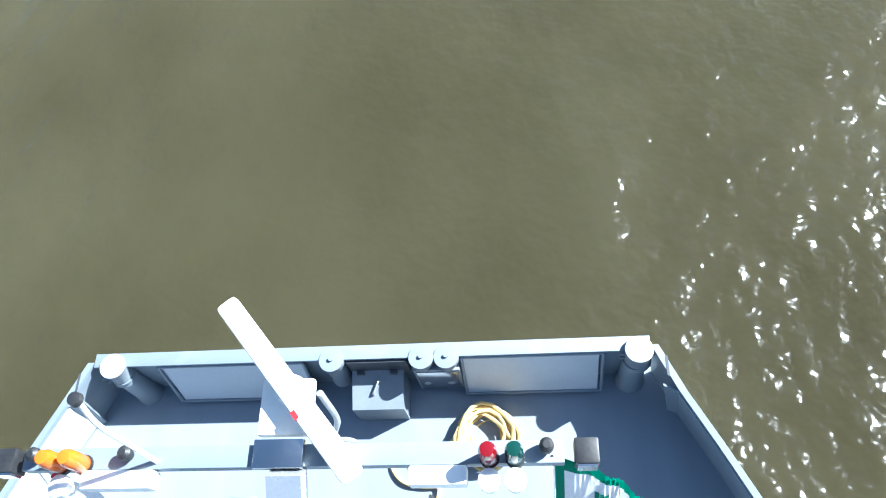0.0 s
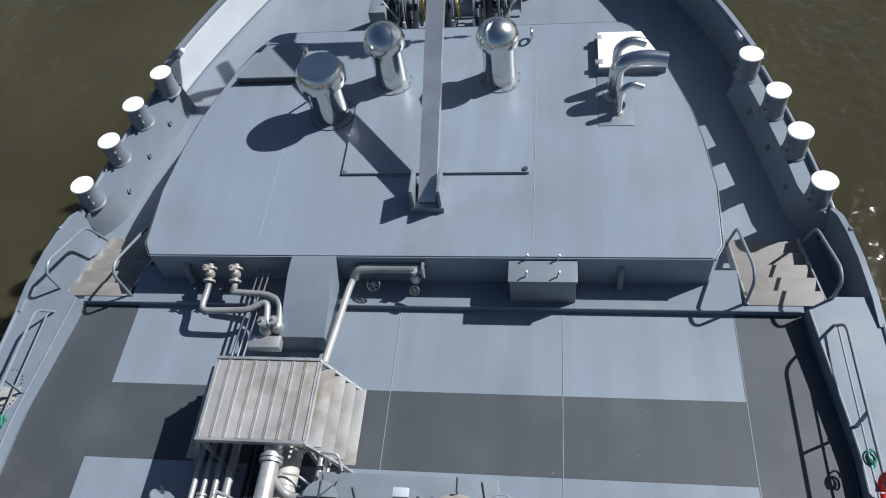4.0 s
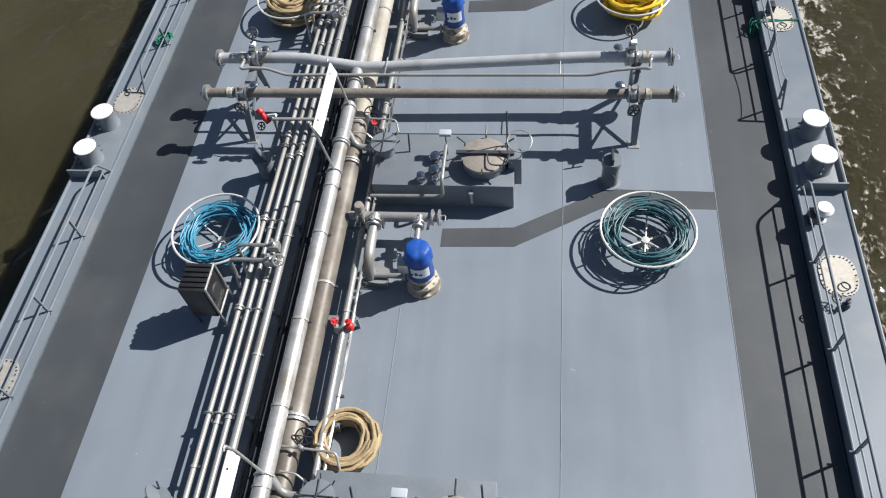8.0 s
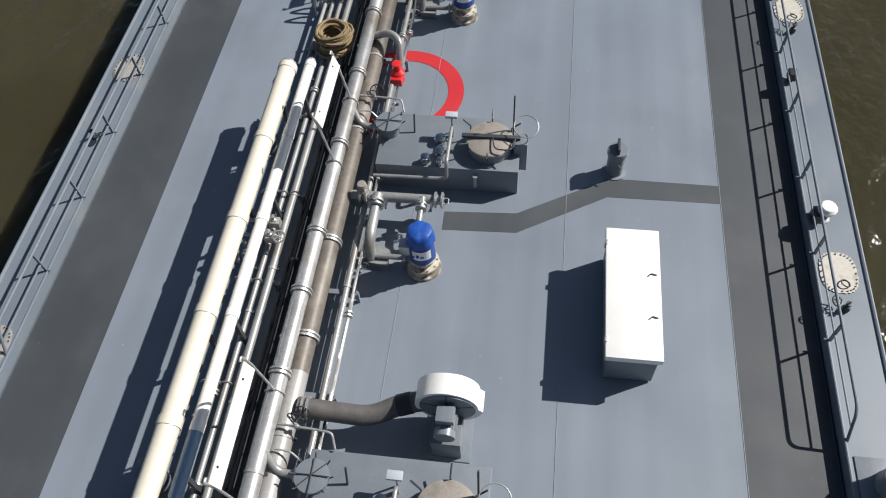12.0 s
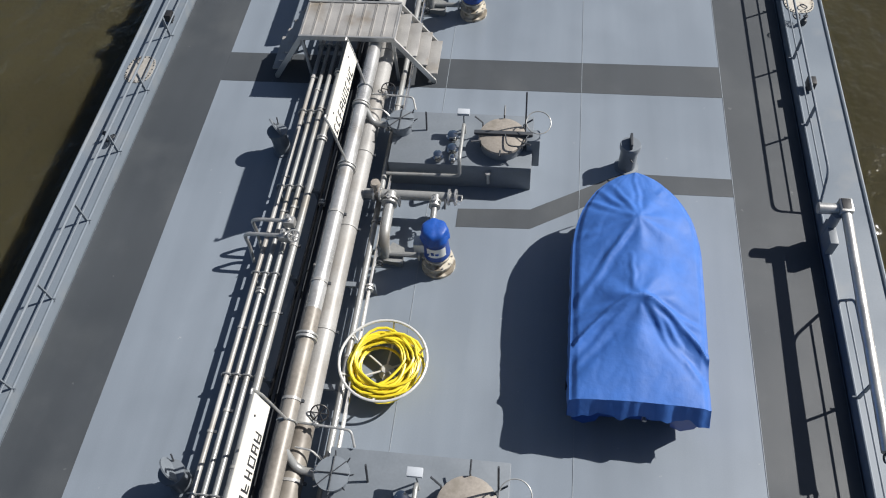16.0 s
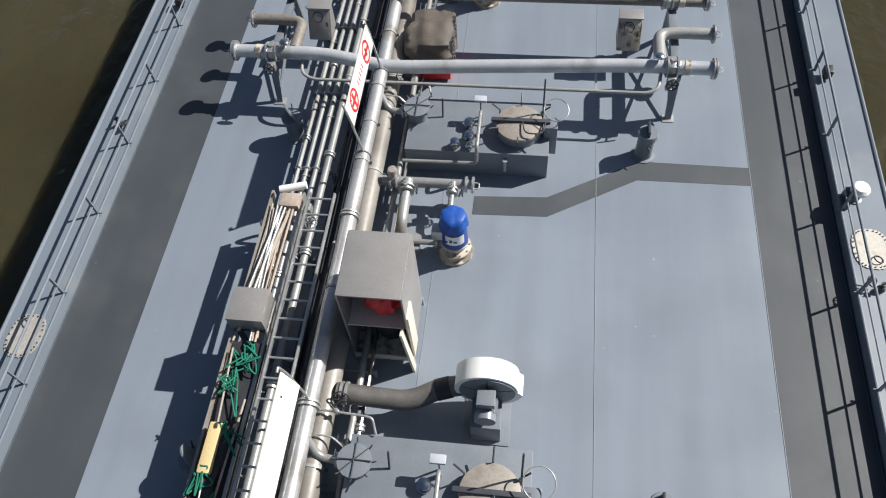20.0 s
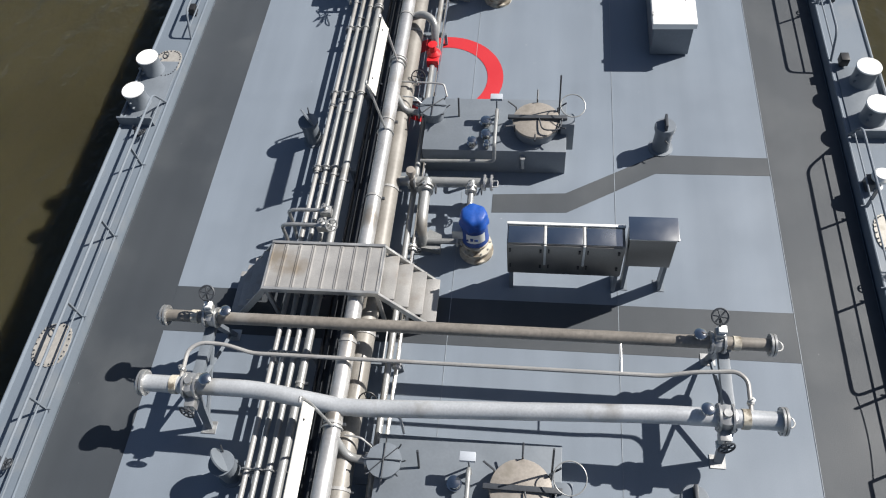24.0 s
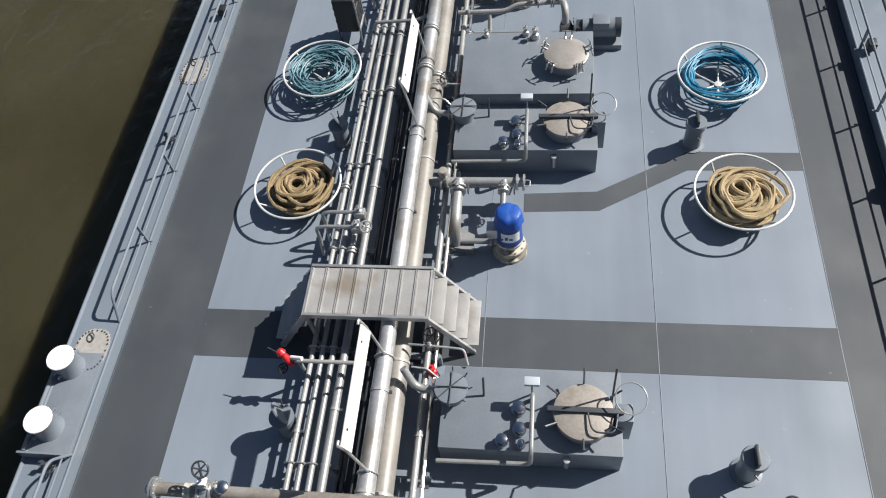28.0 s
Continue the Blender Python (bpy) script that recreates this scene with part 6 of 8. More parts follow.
v = [bm.verts.new(p) for p in ((-1.98, -5.3, 0.75), (-1.27, -5.3, 0.75), (-1.27, -5.9, 0.75), (-1.98, -5.9, 0.75), (-1.34, -6.75, 0.35), (-2.05, -6.75, 0.35), (-1.98, -5.3, 0.1), (-1.27, -5.3, 0.1), (-1.3, -6.1, 0.1), (-2.0, -6.1, 0.1), (-1.34, -6.8, 0.02), (-2.05, -6.8, 0.02))]
for f in ((0, 1, 2, 3), (3, 2, 4, 5), (5, 4, 10, 11), (1, 7, 8, 2), (2, 8, 10, 4), (0, 3, 9, 6), (3, 5, 11, 9)):
    bm.faces.new([v[i] for i in f])
part("duct_sheet", bm, HULL, t)
for x, g0 in ((-3.82, 1), (3.04, 1)):
    t = thing("hoop_pipe", (x, -5.52, STEP), "grey bent vent pipe before the forecastle", "vent pipe", "bent vent pipes")
    part("hoop", pipe(M(), [(0, 0.1, 0), (0, 0.1, 0.42), (0.02, -0.1, 0.42), (0.02, -0.14, 0.02)], 0.05, 0.13, 12), STEEL_PAINT, t)
t = thing("fore_pipework", (0, 0, STEP), "grey pipes with valves before the forecastle", "pipework")
part("main_tube", pipe(M(), [(-1.02, -5.7, 0.3), (-0.95, -5.62, 0.42), (-0.7, -5.6, 0.42), (0.05, -5.6, 0.42)], 0.085, 0.2, 16), PIPE, t)
part("end_flange", bolts(flange(M(), (0.08, -5.6, 0.42), (1, 0, 0), 0.15), (0.08, -5.6, 0.42), 0.12, 0.014, 8, 0.03, (1, 0, 0)), PIPE, t)
part("branch", pipe(M(), [(-1.02, -5.68, 0.32), (-1.08, -5.85, 0.28), (-1.2, -6.6, 0.22), (-1.25, -7.2, 0.3)], 0.055, 0.15, 12), PALE_PIPE, t)
part("valve", valve(M(), (-0.06, -5.68, 0.3), 0.08), GALVANISED, t)
part("hand_wheel", wheel(M(), (-0.72, -5.8, 0.25), 0.1, (0, -0.6, 1), 0.012), DARK_STEEL, t)
part("hand_wheel", wheel(M(), (-0.06, -5.9, 0.25), 0.07, (0, -0.6, 1), 0.012), DARK_STEEL, t)
for x, x2 in ((-3.35, -2.3), (-2.92, -2.1)):
    part("bent_pipe", pipe(M(), [(x, -5.6, 0.5), (x, -5.95, 0.36), (x - 0.05, -6.35 if x < -3 else -6.0, 0.3), (x2 - 0.3, -6.35 if x < -3 else -6.05, 0.34), (x2, -6.2, 0.4), (x2 + 0.05, -6.6, 0.35)], 0.05, 0.14, 12), PIPE, t)
    bm = flange(M(), (x, -5.66, 0.46), (0, 1, 0.3), 0.1)
    flange(bm, (x, -5.86, 0.4), (0, 1, 0.3), 0.1)
    part("valve", valve(bm, (x, -5.75, 0.46), 0.07), BEIGE, t)
    part("hand_wheel", wheel(M(), (x - 0.2, -5.9, 0.3), 0.08, (0.3, -0.4, 1), 0.012), DARK_STEEL, t)
for k in range(3):
    part("conduit", bar(M(), (-2.6 + 0.09 * k, -5.35, 0.3), (-2.72 + 0.09 * k, -7.4, 0.25), 0.018, 8), STAINLESS, t)
bm = valve(valve(M(), (-2.25, -6.65, 0.3), 0.1), (-2.08, -6.62, 0.32), 0.09)
box(bm, -2.5, -6.95, 0.12, -2.0, -6.75, 0.28, 0.02)
part("valve_block", bm, GALVANISED, t)


TREAD = material("worn_tread", (0.2, 0.188, 0.17, 1), 0.6, spread=0.15, grain=60, stain=3, bump=0.3)


def side_steps(s):
    t = thing("side_steps", (s * 5.45, -5.9, 0), "weathered grey side steps with handrails down to the fore deck", "steps", "side steps")
    for k in range(5):
        z, y = 0.09 - 0.14 * k, 0.12 + 0.33 * k
        part("tread", box(M(), -0.54, y - 0.13, z - 0.03, 0.54, y + 0.13, z, 0.006), TREAD, t)
        part("riser", box(M(), -0.53, y + 0.1, z - 0.14, 0.53, y + 0.115, z - 0.03), DARK_STEEL, t)
    for e in (-1, 1):
        bm = M()
        v = [bm.verts.new((e * 0.555 + q, y, z)) for q in (-0.012, 0.012) for y, z in ((-0.02, 0.14), (-0.02, -0.12), (1.6, -0.68), (1.6, -0.42))]
        bm.faces.new(v[:4]), bm.faces.new(v[:3:-1])
        for j in range(4):
            bm.faces.new((v[j], v[(j + 1) % 4], v[4 + (j + 1) % 4], v[4 + j]))
        part("stringer", bm, GALVANISED, t)
        part("handrail", pipe(M(), [(e * 0.58, 0.02, -0.1), (e * 0.58, 0.0, 0.72), (e * 0.58, 0.2, 0.8), (e * 0.58, 1.25, 0.32), (e * 0.58, 1.5, -0.5)], 0.024, 0.16), RAIL, t)
    return t


side_steps(1), side_steps(-1)


# ---- rope and hose reels ----
def reel(at, heap, mat, rope, turns, seed, label, small=1.0, h=0.3, r0=0.12, r1=0.5):
    t = thing("rope_basket" if heap == "rope" else "hose_basket", at, label, "basket", "rope and hose baskets")
    R = 0.73 * small
    part("top_hoop", ring(M(), (0, 0, 0.43), R, 0.02, 44, 8), HOOP, t)
    part("pedestal", lathe(M(), (0, 0, 0), [(0.12, 0), (0.12, 0.015), (0.05, 0.02), (0.05, 0.12), (0.065, 0.13), (0, 0.145)], 18), HOOP, t)
    n = 4 if heap == "rope" else 6
    for i in range(n):
        a = 2 * math.pi * (i + 0.4) / n
        c, s = math.cos(a), math.sin(a)
        part("basket_arm", sweep(M(), bent([(0.06 * c, 0.06 * s, 0.1), (0.5 * small * c, 0.5 * small * s, 0.12), (R * c, R * s, 0.43)], 0.12), 0.016, 8), HOOP, t)
    if heap == "rope":
        part("rope", rope_coil(M(), (0, 0, 0.12), r0, r1, h, rope, turns, seed), mat, t)
    else:
        part("hose", rope_coil(M(), (0, 0, 0.13), r0, r1, h, rope, turns, seed, steps=24), mat, t)
    return t


reel((-3.5, -10.8, 0), "rope", TAN_ROPE, 0.033, 44, 11, "open steel basket holding a heap of tan rope", r0=0.08, r1=0.58, h=0.36)
reel((3.52, -10.82, 0), "rope", YELLOW_ROPE, 0.043, 36, 12, "open steel basket holding bright yellow rope", r0=0.08, r1=0.6, h=0.44)
reel((-3.5, -16.9, 0), "hose", BLUE_HOSE, 0.014, 24, 13, "open steel basket holding coiled blue hose", r0=0.42, r1=0.67, h=0.3)
reel((3.5, -16.68, 0), "hose", TEAL_HOSE, 0.014, 24, 14, "open steel basket holding coiled dark teal hose", r0=0.42, r1=0.67, h=0.3)
reel((-0.52, -43.5, 0), "hose", YELLOW_HOSE, 0.02, 24, 15, "steel basket holding coiled yellow hose", 0.86, 0.3, 0.3, 0.54)
reel((-3.62, -73.9, 0), "hose", PALE_HOSE, 0.014, 30, 16, "open steel basket holding loosely coiled pale teal hose", r0=0.28, r1=0.66, h=0.34)
reel((3.52, -74.1, 0), "hose", BLUE_HOSE, 0.014, 26, 17, "open steel basket holding coiled blue hose", r0=0.42, r1=0.67, h=0.3)
reel((-3.55, -76.62, 0), "rope", BROWN_ROPE, 0.033, 40, 18, "open steel basket holding a heap of brown rope", r1=0.54, h=0.36)
reel((3.58, -76.7, 0), "rope", TAN_ROPE, 0.034, 40, 19, "open steel basket holding a coil of tan rope", r1=0.58, h=0.34)

t = thing("rope_coil", (-0.76, -20.31, 0), "tan rope coiled on the deck beside the pipes", "rope", "rope coils")
part("coil", rope_coil(M(), (0, 0, 0), 0.27, 0.42, 0.34, 0.032, 22, 21), TAN_ROPE, t)
t = thing("rope_coil", (-2.24, -25.15, 0.5), "brown rope coiled on top of the pipes", "rope", "rope coils")
part("coil", rope_coil(M(), (0, 0, 0), 0.16, 0.34, 0.4, 0.028, 22, 22), BROWN_ROPE, t)


# ---- covered boat ----
def dinghy():
    t = thing("covered_dinghy", (2.96, -44.05, 0), "small boat under a draped blue tarpaulin on deck", "boat")
    L, nu, nv = 3.7, 190, 130

    def half(s):
        return 0.9 * min(1.0, (1 - (1 - min(s / 0.42, 1.0)) ** 2.2) ** 0.55 * 0.97 + 0.03) * (1.0 - 0.03 * max(s - 0.7, 0))

    peaks = ((1.02, 0.34), (2.35, 0.3))
    # creases pulled tight: across, from bow, across, from bow, height, width
    creases = ((-0.08, 0.98, -0.74, 0.55, 0.034, 0.045), (-0.08, 0.95, -0.58, 0.3, 0.03, 0.04), (-0.04, 0.9, -0.36, 0.22, 0.024, 0.035),
               (-0.12, 1.06, -0.88, 1.3, 0.03, 0.05), (-0.08, 1.1, -0.88, 2.5, 0.04, 0.05), (-0.05, 1.12, -0.5, 1.75, 0.026, 0.035),
               (0.0, 0.05, 0.02, 1.0, 0.02, 0.03), (-0.1, 1.6, -0.08, 2.2, 0.02, 0.03), (0.05, 2.32, 0.82, 2.62, 0.045, 0.045),
               (0.1, 2.36, 0.86, 3.45, 0.035, 0.045), (0.08, 2.38, 0.52, 3.1, 0.04, 0.035), (0.16, 2.42, 0.66, 3.02, 0.028, 0.03),
               (-0.05, 2.32, -0.86, 2.6, 0.04, 0.05), (-0.12, 2.4, -0.86, 3.3, 0.038, 0.045), (0.3, 0.5, 0.42, 0.3, 0.025, 0.04))

    def crease(x, d):
        z = 0.0
        for x0, d0, x1, d1, h, w in creases:
            ex, ed = x1 - x0, d1 - d0
            n = math.hypot(ex, ed)
            k = ((x - x0) * ex + (d - d0) * ed) / (n * n)
            if -0.05 < k < 1.05:
                off = ((x - x0) * ed - (d - d0) * ex) / n + 0.03 * noise.noise((k * 3, x0 * 9, d0))
                if abs(off) < 4 * w:
                    z += h * math.sin(math.pi * (k + 0.05) / 1.1) ** 0.6 * (math.exp(-(off / w) ** 2) - 0.55 * math.exp(-((abs(off) - 1.9 * w) / w) ** 2))
        return z

    def roof(u, v):
        d = L * (1 - u)
        base = 0.86 + 0.06 * (1 - v * v)
        z = base
        for yp, hp in peaks:
            from_bow = d
            dy, dx = (from_bow - yp), v * half(from_bow / L)
            r = math.hypot(dy * 0.85, dx)
            a = math.atan2(dx, dy)
            z += hp * math.exp(-(r / 0.7) ** 1.3) + 0.016 * math.cos(7 * a + 3 * noise.noise((dy, dx, yp))) * min(r / 0.35, 1.0) * math.exp(-(r / 0.75) ** 2)
        z += 0.5 * crease(v * half(max(d / L, 0.002)), d)
        z += 0.05 * math.exp(-((d - 2.3 - 0.75 * abs(v) ** 1.5) / 0.06) ** 2) - 0.05 * math.exp(-((d - 2.62 - 0.7 * abs(v) ** 1.5) / 0.2) ** 2) 
        z += 0.018 * noise.noise((d * 1.1, v * 2.4, 0.3)) + 0.010 * abs(noise.noise((d * 3.1 + v * 2.0, v * 4.0, 5.3)))
        return z

    bm = M()
    rows = []
    for i in range(nu + 1):
        u = i / nu
        s = 1 - u
        w = half(max(s, 0.002))
        row = []
        for j in range(nv + 1):
            q = -1 + 2 * j / nv
            flare = 0.0
            if abs(q) > 0.78:
                k = (abs(q) - 0.78) / 0.22
                x = math.copysign(w * (1.0 + 0.012 * math.sin(k * 3.1)), q)
                e = roof(u, math.copysign(0.97, q))
                z = e - 0.03 - k * (0.3 + 0.05 * noise.noise((u * 9, q, 2.0)))
                x += math.copysign(0.02 * math.sin(40 * u + 2 * noise.noise((u * 6, 0, q))) * k, q)
            else:
                v = q / 0.78
                x = w * v * (1 - 0.02 * v ** 6)
                z = roof(u, v * 0.97)
                if abs(v) > 0.9:
                    z -= 0.04 * (abs(v) - 0.9) / 0.1
            row.append(bm.verts.new((x, L * u, z)))
        rows.append(row)
    for p, q in zip(rows, rows[1:]):
        for j in range(nv):
            bm.faces.new((p[j], p[j + 1], q[j + 1], q[j]))
    # skirt over the stern
    last = rows[0]
    under = [bm.verts.new((v.co.x * 1.01, -0.12 + 0.03 * math.sin(j * 0.21) + 0.01 * math.sin(j * 0.57), min(v.co.z, max(0.6, v.co.z - 0.24) + 0.03 * math.sin(j * 0.33)))) for j, v in enumerate(last)]
    for j in range(nv):
        bm.faces.new((last[j], last[j + 1], under[j + 1], under[j]))
    part("tarpaulin", bm, TARP, t, "creased bright blue tarpaulin")
    for s in (-1, 1):
        bm = M()
        rows = []
        for i in range(15):
            u = i / 14
            w = half(max(1 - u, 0.03))
            x = s * max(w - 0.24, 0.03)
            ww = min(0.26, w * 0.5)
            rows.append([bm.verts.new((x + dx * ww, L * u * 0.97, z)) for dx, z in ((-0.9, 0.6), (-0.6, 0.2), (0, 0.08 + 0.3 * u ** 5), (0.6, 0.2), (0.92, 0.6))])
        for p, q in zip(rows, rows[1:]):
            for j in range(4):
                bm.faces.new((p[j], p[j + 1], q[j + 1], q[j]))
        bm.faces.new(rows[0]), bm.faces.new(rows[-1])
        part("hull_float", bm, BOAT, t, "dark blue boat hull")
    part("stern_board", box(M(), -0.8, 0.03, 0.3, 0.8, 0.08, 0.75, 0.01), BOAT, t)
    bm = box(M(), -0.9, 0.5, 0, 0.9, 0.6, 0.1)
    part("chock", bm, DARK_STEEL, t)
    part("chock", box(M(), -0.7, 2.4, 0, 0.7, 2.5, 0.16), DARK_STEEL, t)
    part("drain_plug", lathe(M(), (0.1, -0.06, 0.56), [(0.03, -0.02), (0.03, 0.03), (0, 0.03)], 10, (0, -1, 0)), GALVANISED, t)
    return t


dinghy()

# davit beside the boat
t = thing("boat_davit", (5.92, -40.75, SIDE), "grey tubular boat davit swung along the side deck", "davit")
part("davit_post", bar(M(), (0, 0, 0), (0, 0, 0.55), 0.075, 18), STEEL_PAINT, t)
part("davit_arm", bar(M(), (0.12, 0.1, 0.58), (0.02, -3.6, 0.54), 0.07, 16), GALVANISED, t)
part("davit_winch", bar(M(), (-0.26, 0.1, 0.55), (0.16, 0.1, 0.55), 0.085, 18), GALVANISED, t)
part("davit_motor", box(M(), 0.02, -0.02, 0.46, 0.2, 0.22, 0.68, 0.02), GALVANISED, t)
# black plate painted in for the shaded inside of the winch box
part("winch_drum", box(M(), 0.04, 0.02, 0.66, 0.17, 0.2, 0.69, 0.004), BLACK, t, "black plate standing for the winch box's dark interior")
part("davit_gusset", box(M(), -0.06, -0.35, 0, 0.06, 0.1, 0.3, 0.01), STEEL_PAINT, t)
part("davit_hook", ring(M(), (0.02, -3.65, 0.48), 0.06, 0.014, 16, 6, (1, 0, 0)), DARK_STEEL, t)


# ---- chests, crates, cabinets ----
def chest(at):
    t = thing("deck_chest", at, "grey deck chest with a white hinged lid", "chest", "deck chests")
    part("chest_body", box(M(), -0.34, -1.02, 0.03, 0.34, 1.02, 0.66, 0.01), STEEL_PAINT, t)
    part("chest_lid", box(M(), -0.385, -1.07, 0.66, 0.385, 1.07, 0.78, 0.015), WHITE, t, "white lid")
    for y in (-0.45, 0.25):
        part("lid_latch", pipe(M(), [(0.2, y, 0.78), (0.25, y + 0.05, 0.795), (0.33, y + 0.03, 0.79)], 0.008, 0.02), DARK_STEEL, t)
    for y in (-0.8, 0.8):
        part("lid_hinge", box(M(), -0.4, y - 0.04, 0.67, -0.36, y + 0.04, 0.8, 0.006), GALVANISED, t)
        part("chest_foot", box(M(), -0.3, y - 0.06, 0, 0.3, y + 0.06, 0.03), STEEL_PAINT, t)
    return t


again(chest((3.15, -30.2, 0)), (3.24, -60.15, 0))


def crate(at):
    t = thing("extinguisher_box", at, "black slatted plastic box on a steel frame", "box", "black boxes")
    part("box_body", box(M(), -0.2, -0.26, 0.28, 0.2, 0.24, 1.02, 0.02), BLACK, t)
    for k in range(5):
        y = -0.2 + 0.09 * k
        part("slat", box(M(), -0.19, y, 1.0, 0.21, y + 0.05, 1.045, 0.008), BLACK, t)
    for k in range(4):
        z = 0.34 + 0.15 * k
        part("side_rib", box(M(), -0.215, -0.23, z, -0.195, 0.25, z + 0.06, 0.006), BLACK, t)
    bm = M()
    for a, b in (((0.22, -0.23, 0), (0.22, -0.23, 1.0)), ((0.22, 0.24, 0), (0.22, 0.24, 1.0)), ((0.22, -0.23, 1.0), (0.22, 0.24, 1.0)), ((0.22, -0.23, 0.3), (0.22, 0.24, 0.3))):
        bar(bm, a, b, 0.02, 8)
    part("steel_frame", bm, GALVANISED, t)
    part("round_pad", lathe(M(), (0.2, 0.0, 0.62), [(0.15, 0), (0.13, 0.02), (0, 0.02)], 18, (1, 0, 0)), RUBBER, t)
    for y in (-0.2, 0.2):
        part("box_leg", bar(M(), (-0.2, y, 0), (-0.2, y, 0.3), 0.02, 8), DARK_STEEL, t)
    return t


c = crate((-3.26, -18.22, 0))
again(c, (-3.27, -46.17, 0)), again(c, (-3.32, -72.5, 0))


def hydrant(at):
    t = thing("fire_monitor", at, "red fire nozzle with lever on a branch pipe", "hydrant", "fire nozzles")
    part("branch", pipe(M(), [(1.1, 0, 0.68), (0.2, 0, 0.68), (0.05, 0, 0.68)], 0.03, 0.1), PALE_PIPE, t)
    part("riser", pipe(M(), [(0.1, 0, 0), (0.1, 0, 0.68), (0, 0.02, 0.72)], 0.03, 0.08), PIPE, t)
    part("nozzle", lathe(M(), (-0.05, 0.0, 0.7), [(0.05, -0.1), (0.06, 0), (0.045, 0.1), (0.07, 0.14), (0.05, 0.2), (0, 0.21)], 14, (-0.5, 0.3, 0.8)), RED, t, "bright red nozzle")
    part("nozzle_tip", bar(M(), (0, 0.02, 0.74), (0.18, -0.02, 0.8), 0.03, 10), WHITE, t)
    part("lever", bar(M(), (-0.1, 0.03, 0.76), (-0.34, 0.12, 0.82), 0.008, 6), DARK_STEEL, t)
    part("hand_wheel", wheel(M(), (-0.14, -0.08, 0.58), 0.07, (0.6, -0.4, 0.4), 0.012), BLACK, t)
    return t


h = hydrant((-3.05, -46.78, 0))
again(h, (-3.05, -14.63, 0)), again(h, (-2.9, -79.95, 0))


def branch_valves(at):
    t = thing("branch_pipes", at, "two bent grey branch pipes with valves beside the pipes", "pipework", "branch pipes")
    for y, x0 in ((0.0, -2.95), (-0.28, -3.0)):
        part("branch", pipe(M(), [(x0 + 0.02, y - 0.12, 0.02), (x0, y, 0.3), (x0, y, 0.62), (x0 + 0.15, y, 0.66), (-2.3, y, 0.66)], 0.03, 0.1), GALVANISED, t)
        part("valve_block", valve(box(M(), -2.42, y - 0.07, 0.56, -2.24, y + 0.07, 0.7, 0.02), (-2.33, y, 0.68), 0.05), GALVANISED, t)
    part("hand_wheel", wheel(M(), (-2.18, -0.3, 0.7), 0.09, (0.4, -0.5, 0.6), 0.014), GALVANISED, t)
    return t


b = branch_valves((0, MODULE[0] - 1.8, 0))
for y in MODULE[1:12]:
    again(b, (0, y - 1.8, 0))

t = thing("crossing_pipe", (0, -70.95, 0), "thin pale pipe crossing over the deck pipes", "pipe", "crossing pipes")
part("tube", pipe(M(), [(-2.95, -0.05, 0.35), (-2.95, 0.0, 0.68), (-1.15, 0.0, 0.68), (-0.75, -0.1, 0.64), (-0.2, -0.5, 0.55)], 0.032, 0.1), PIPE, t)
part("joint", flange(flange(M(), (-1.1, 0, 0.68), (1, 0, 0), 0.065), (-1.05, 0, 0.68), (1, 0, 0), 0.065), GALVANISED, t)
t = thing("crossing_pipe", (0, -72.9, 0), "thin pale pipe crossing over the deck pipes", "pipe", "crossing pipes")
part("tube", pipe(M(), [(-2.75, 0.0, 0.42), (-2.72, 0.0, 0.62), (-1.9, 0.0, 0.66), (-1.62, 0.0, 0.8)], 0.034, 0.08), PIPE, t)
t = thing("valve_chest", (-0.95, -25.6, 0), "bent grey pipe with a red valve by the red circle", "valve")
part("elbow", pipe(M(), [(-0.55, 0.5, 0.72), (-0.2, 0.46, 0.86), (0.0, 0.3, 0.8), (0.0, 0.1, 0.6), (0.0, 0.02, 0.3)], 0.07, 0.2, 14), PIPE, t)
part("red_valve", lathe(M(), (-0.02, -0.1, 0.2), [(0.09, 0), (0.12, 0.05), (0.09, 0.16), (0.13, 0.2), (0.13, 0.24), (0.07, 0.3), (0.05, 0.42), (0.09, 0.44), (0, 0.46)], 16), RED, t, "bright red valve")
part("red_bonnet", box(M(), -0.14, -0.3, 0.25, 0.08, -0.14, 0.42, 0.03), RED, t)
again(t, (-1.02, -61.5, 0))
t = thing("red_valve", (-0.95, -46.9, 0.3), "small red valve on the thin pipe", "valve", "red valves")
part("valve_body", valve(M(), (0, 0, 0.08), 0.06), RED, t)
for y in (-14.95, -18.6, -74.2, -79.9):
    again(t, (-0.95, y, 0.3))

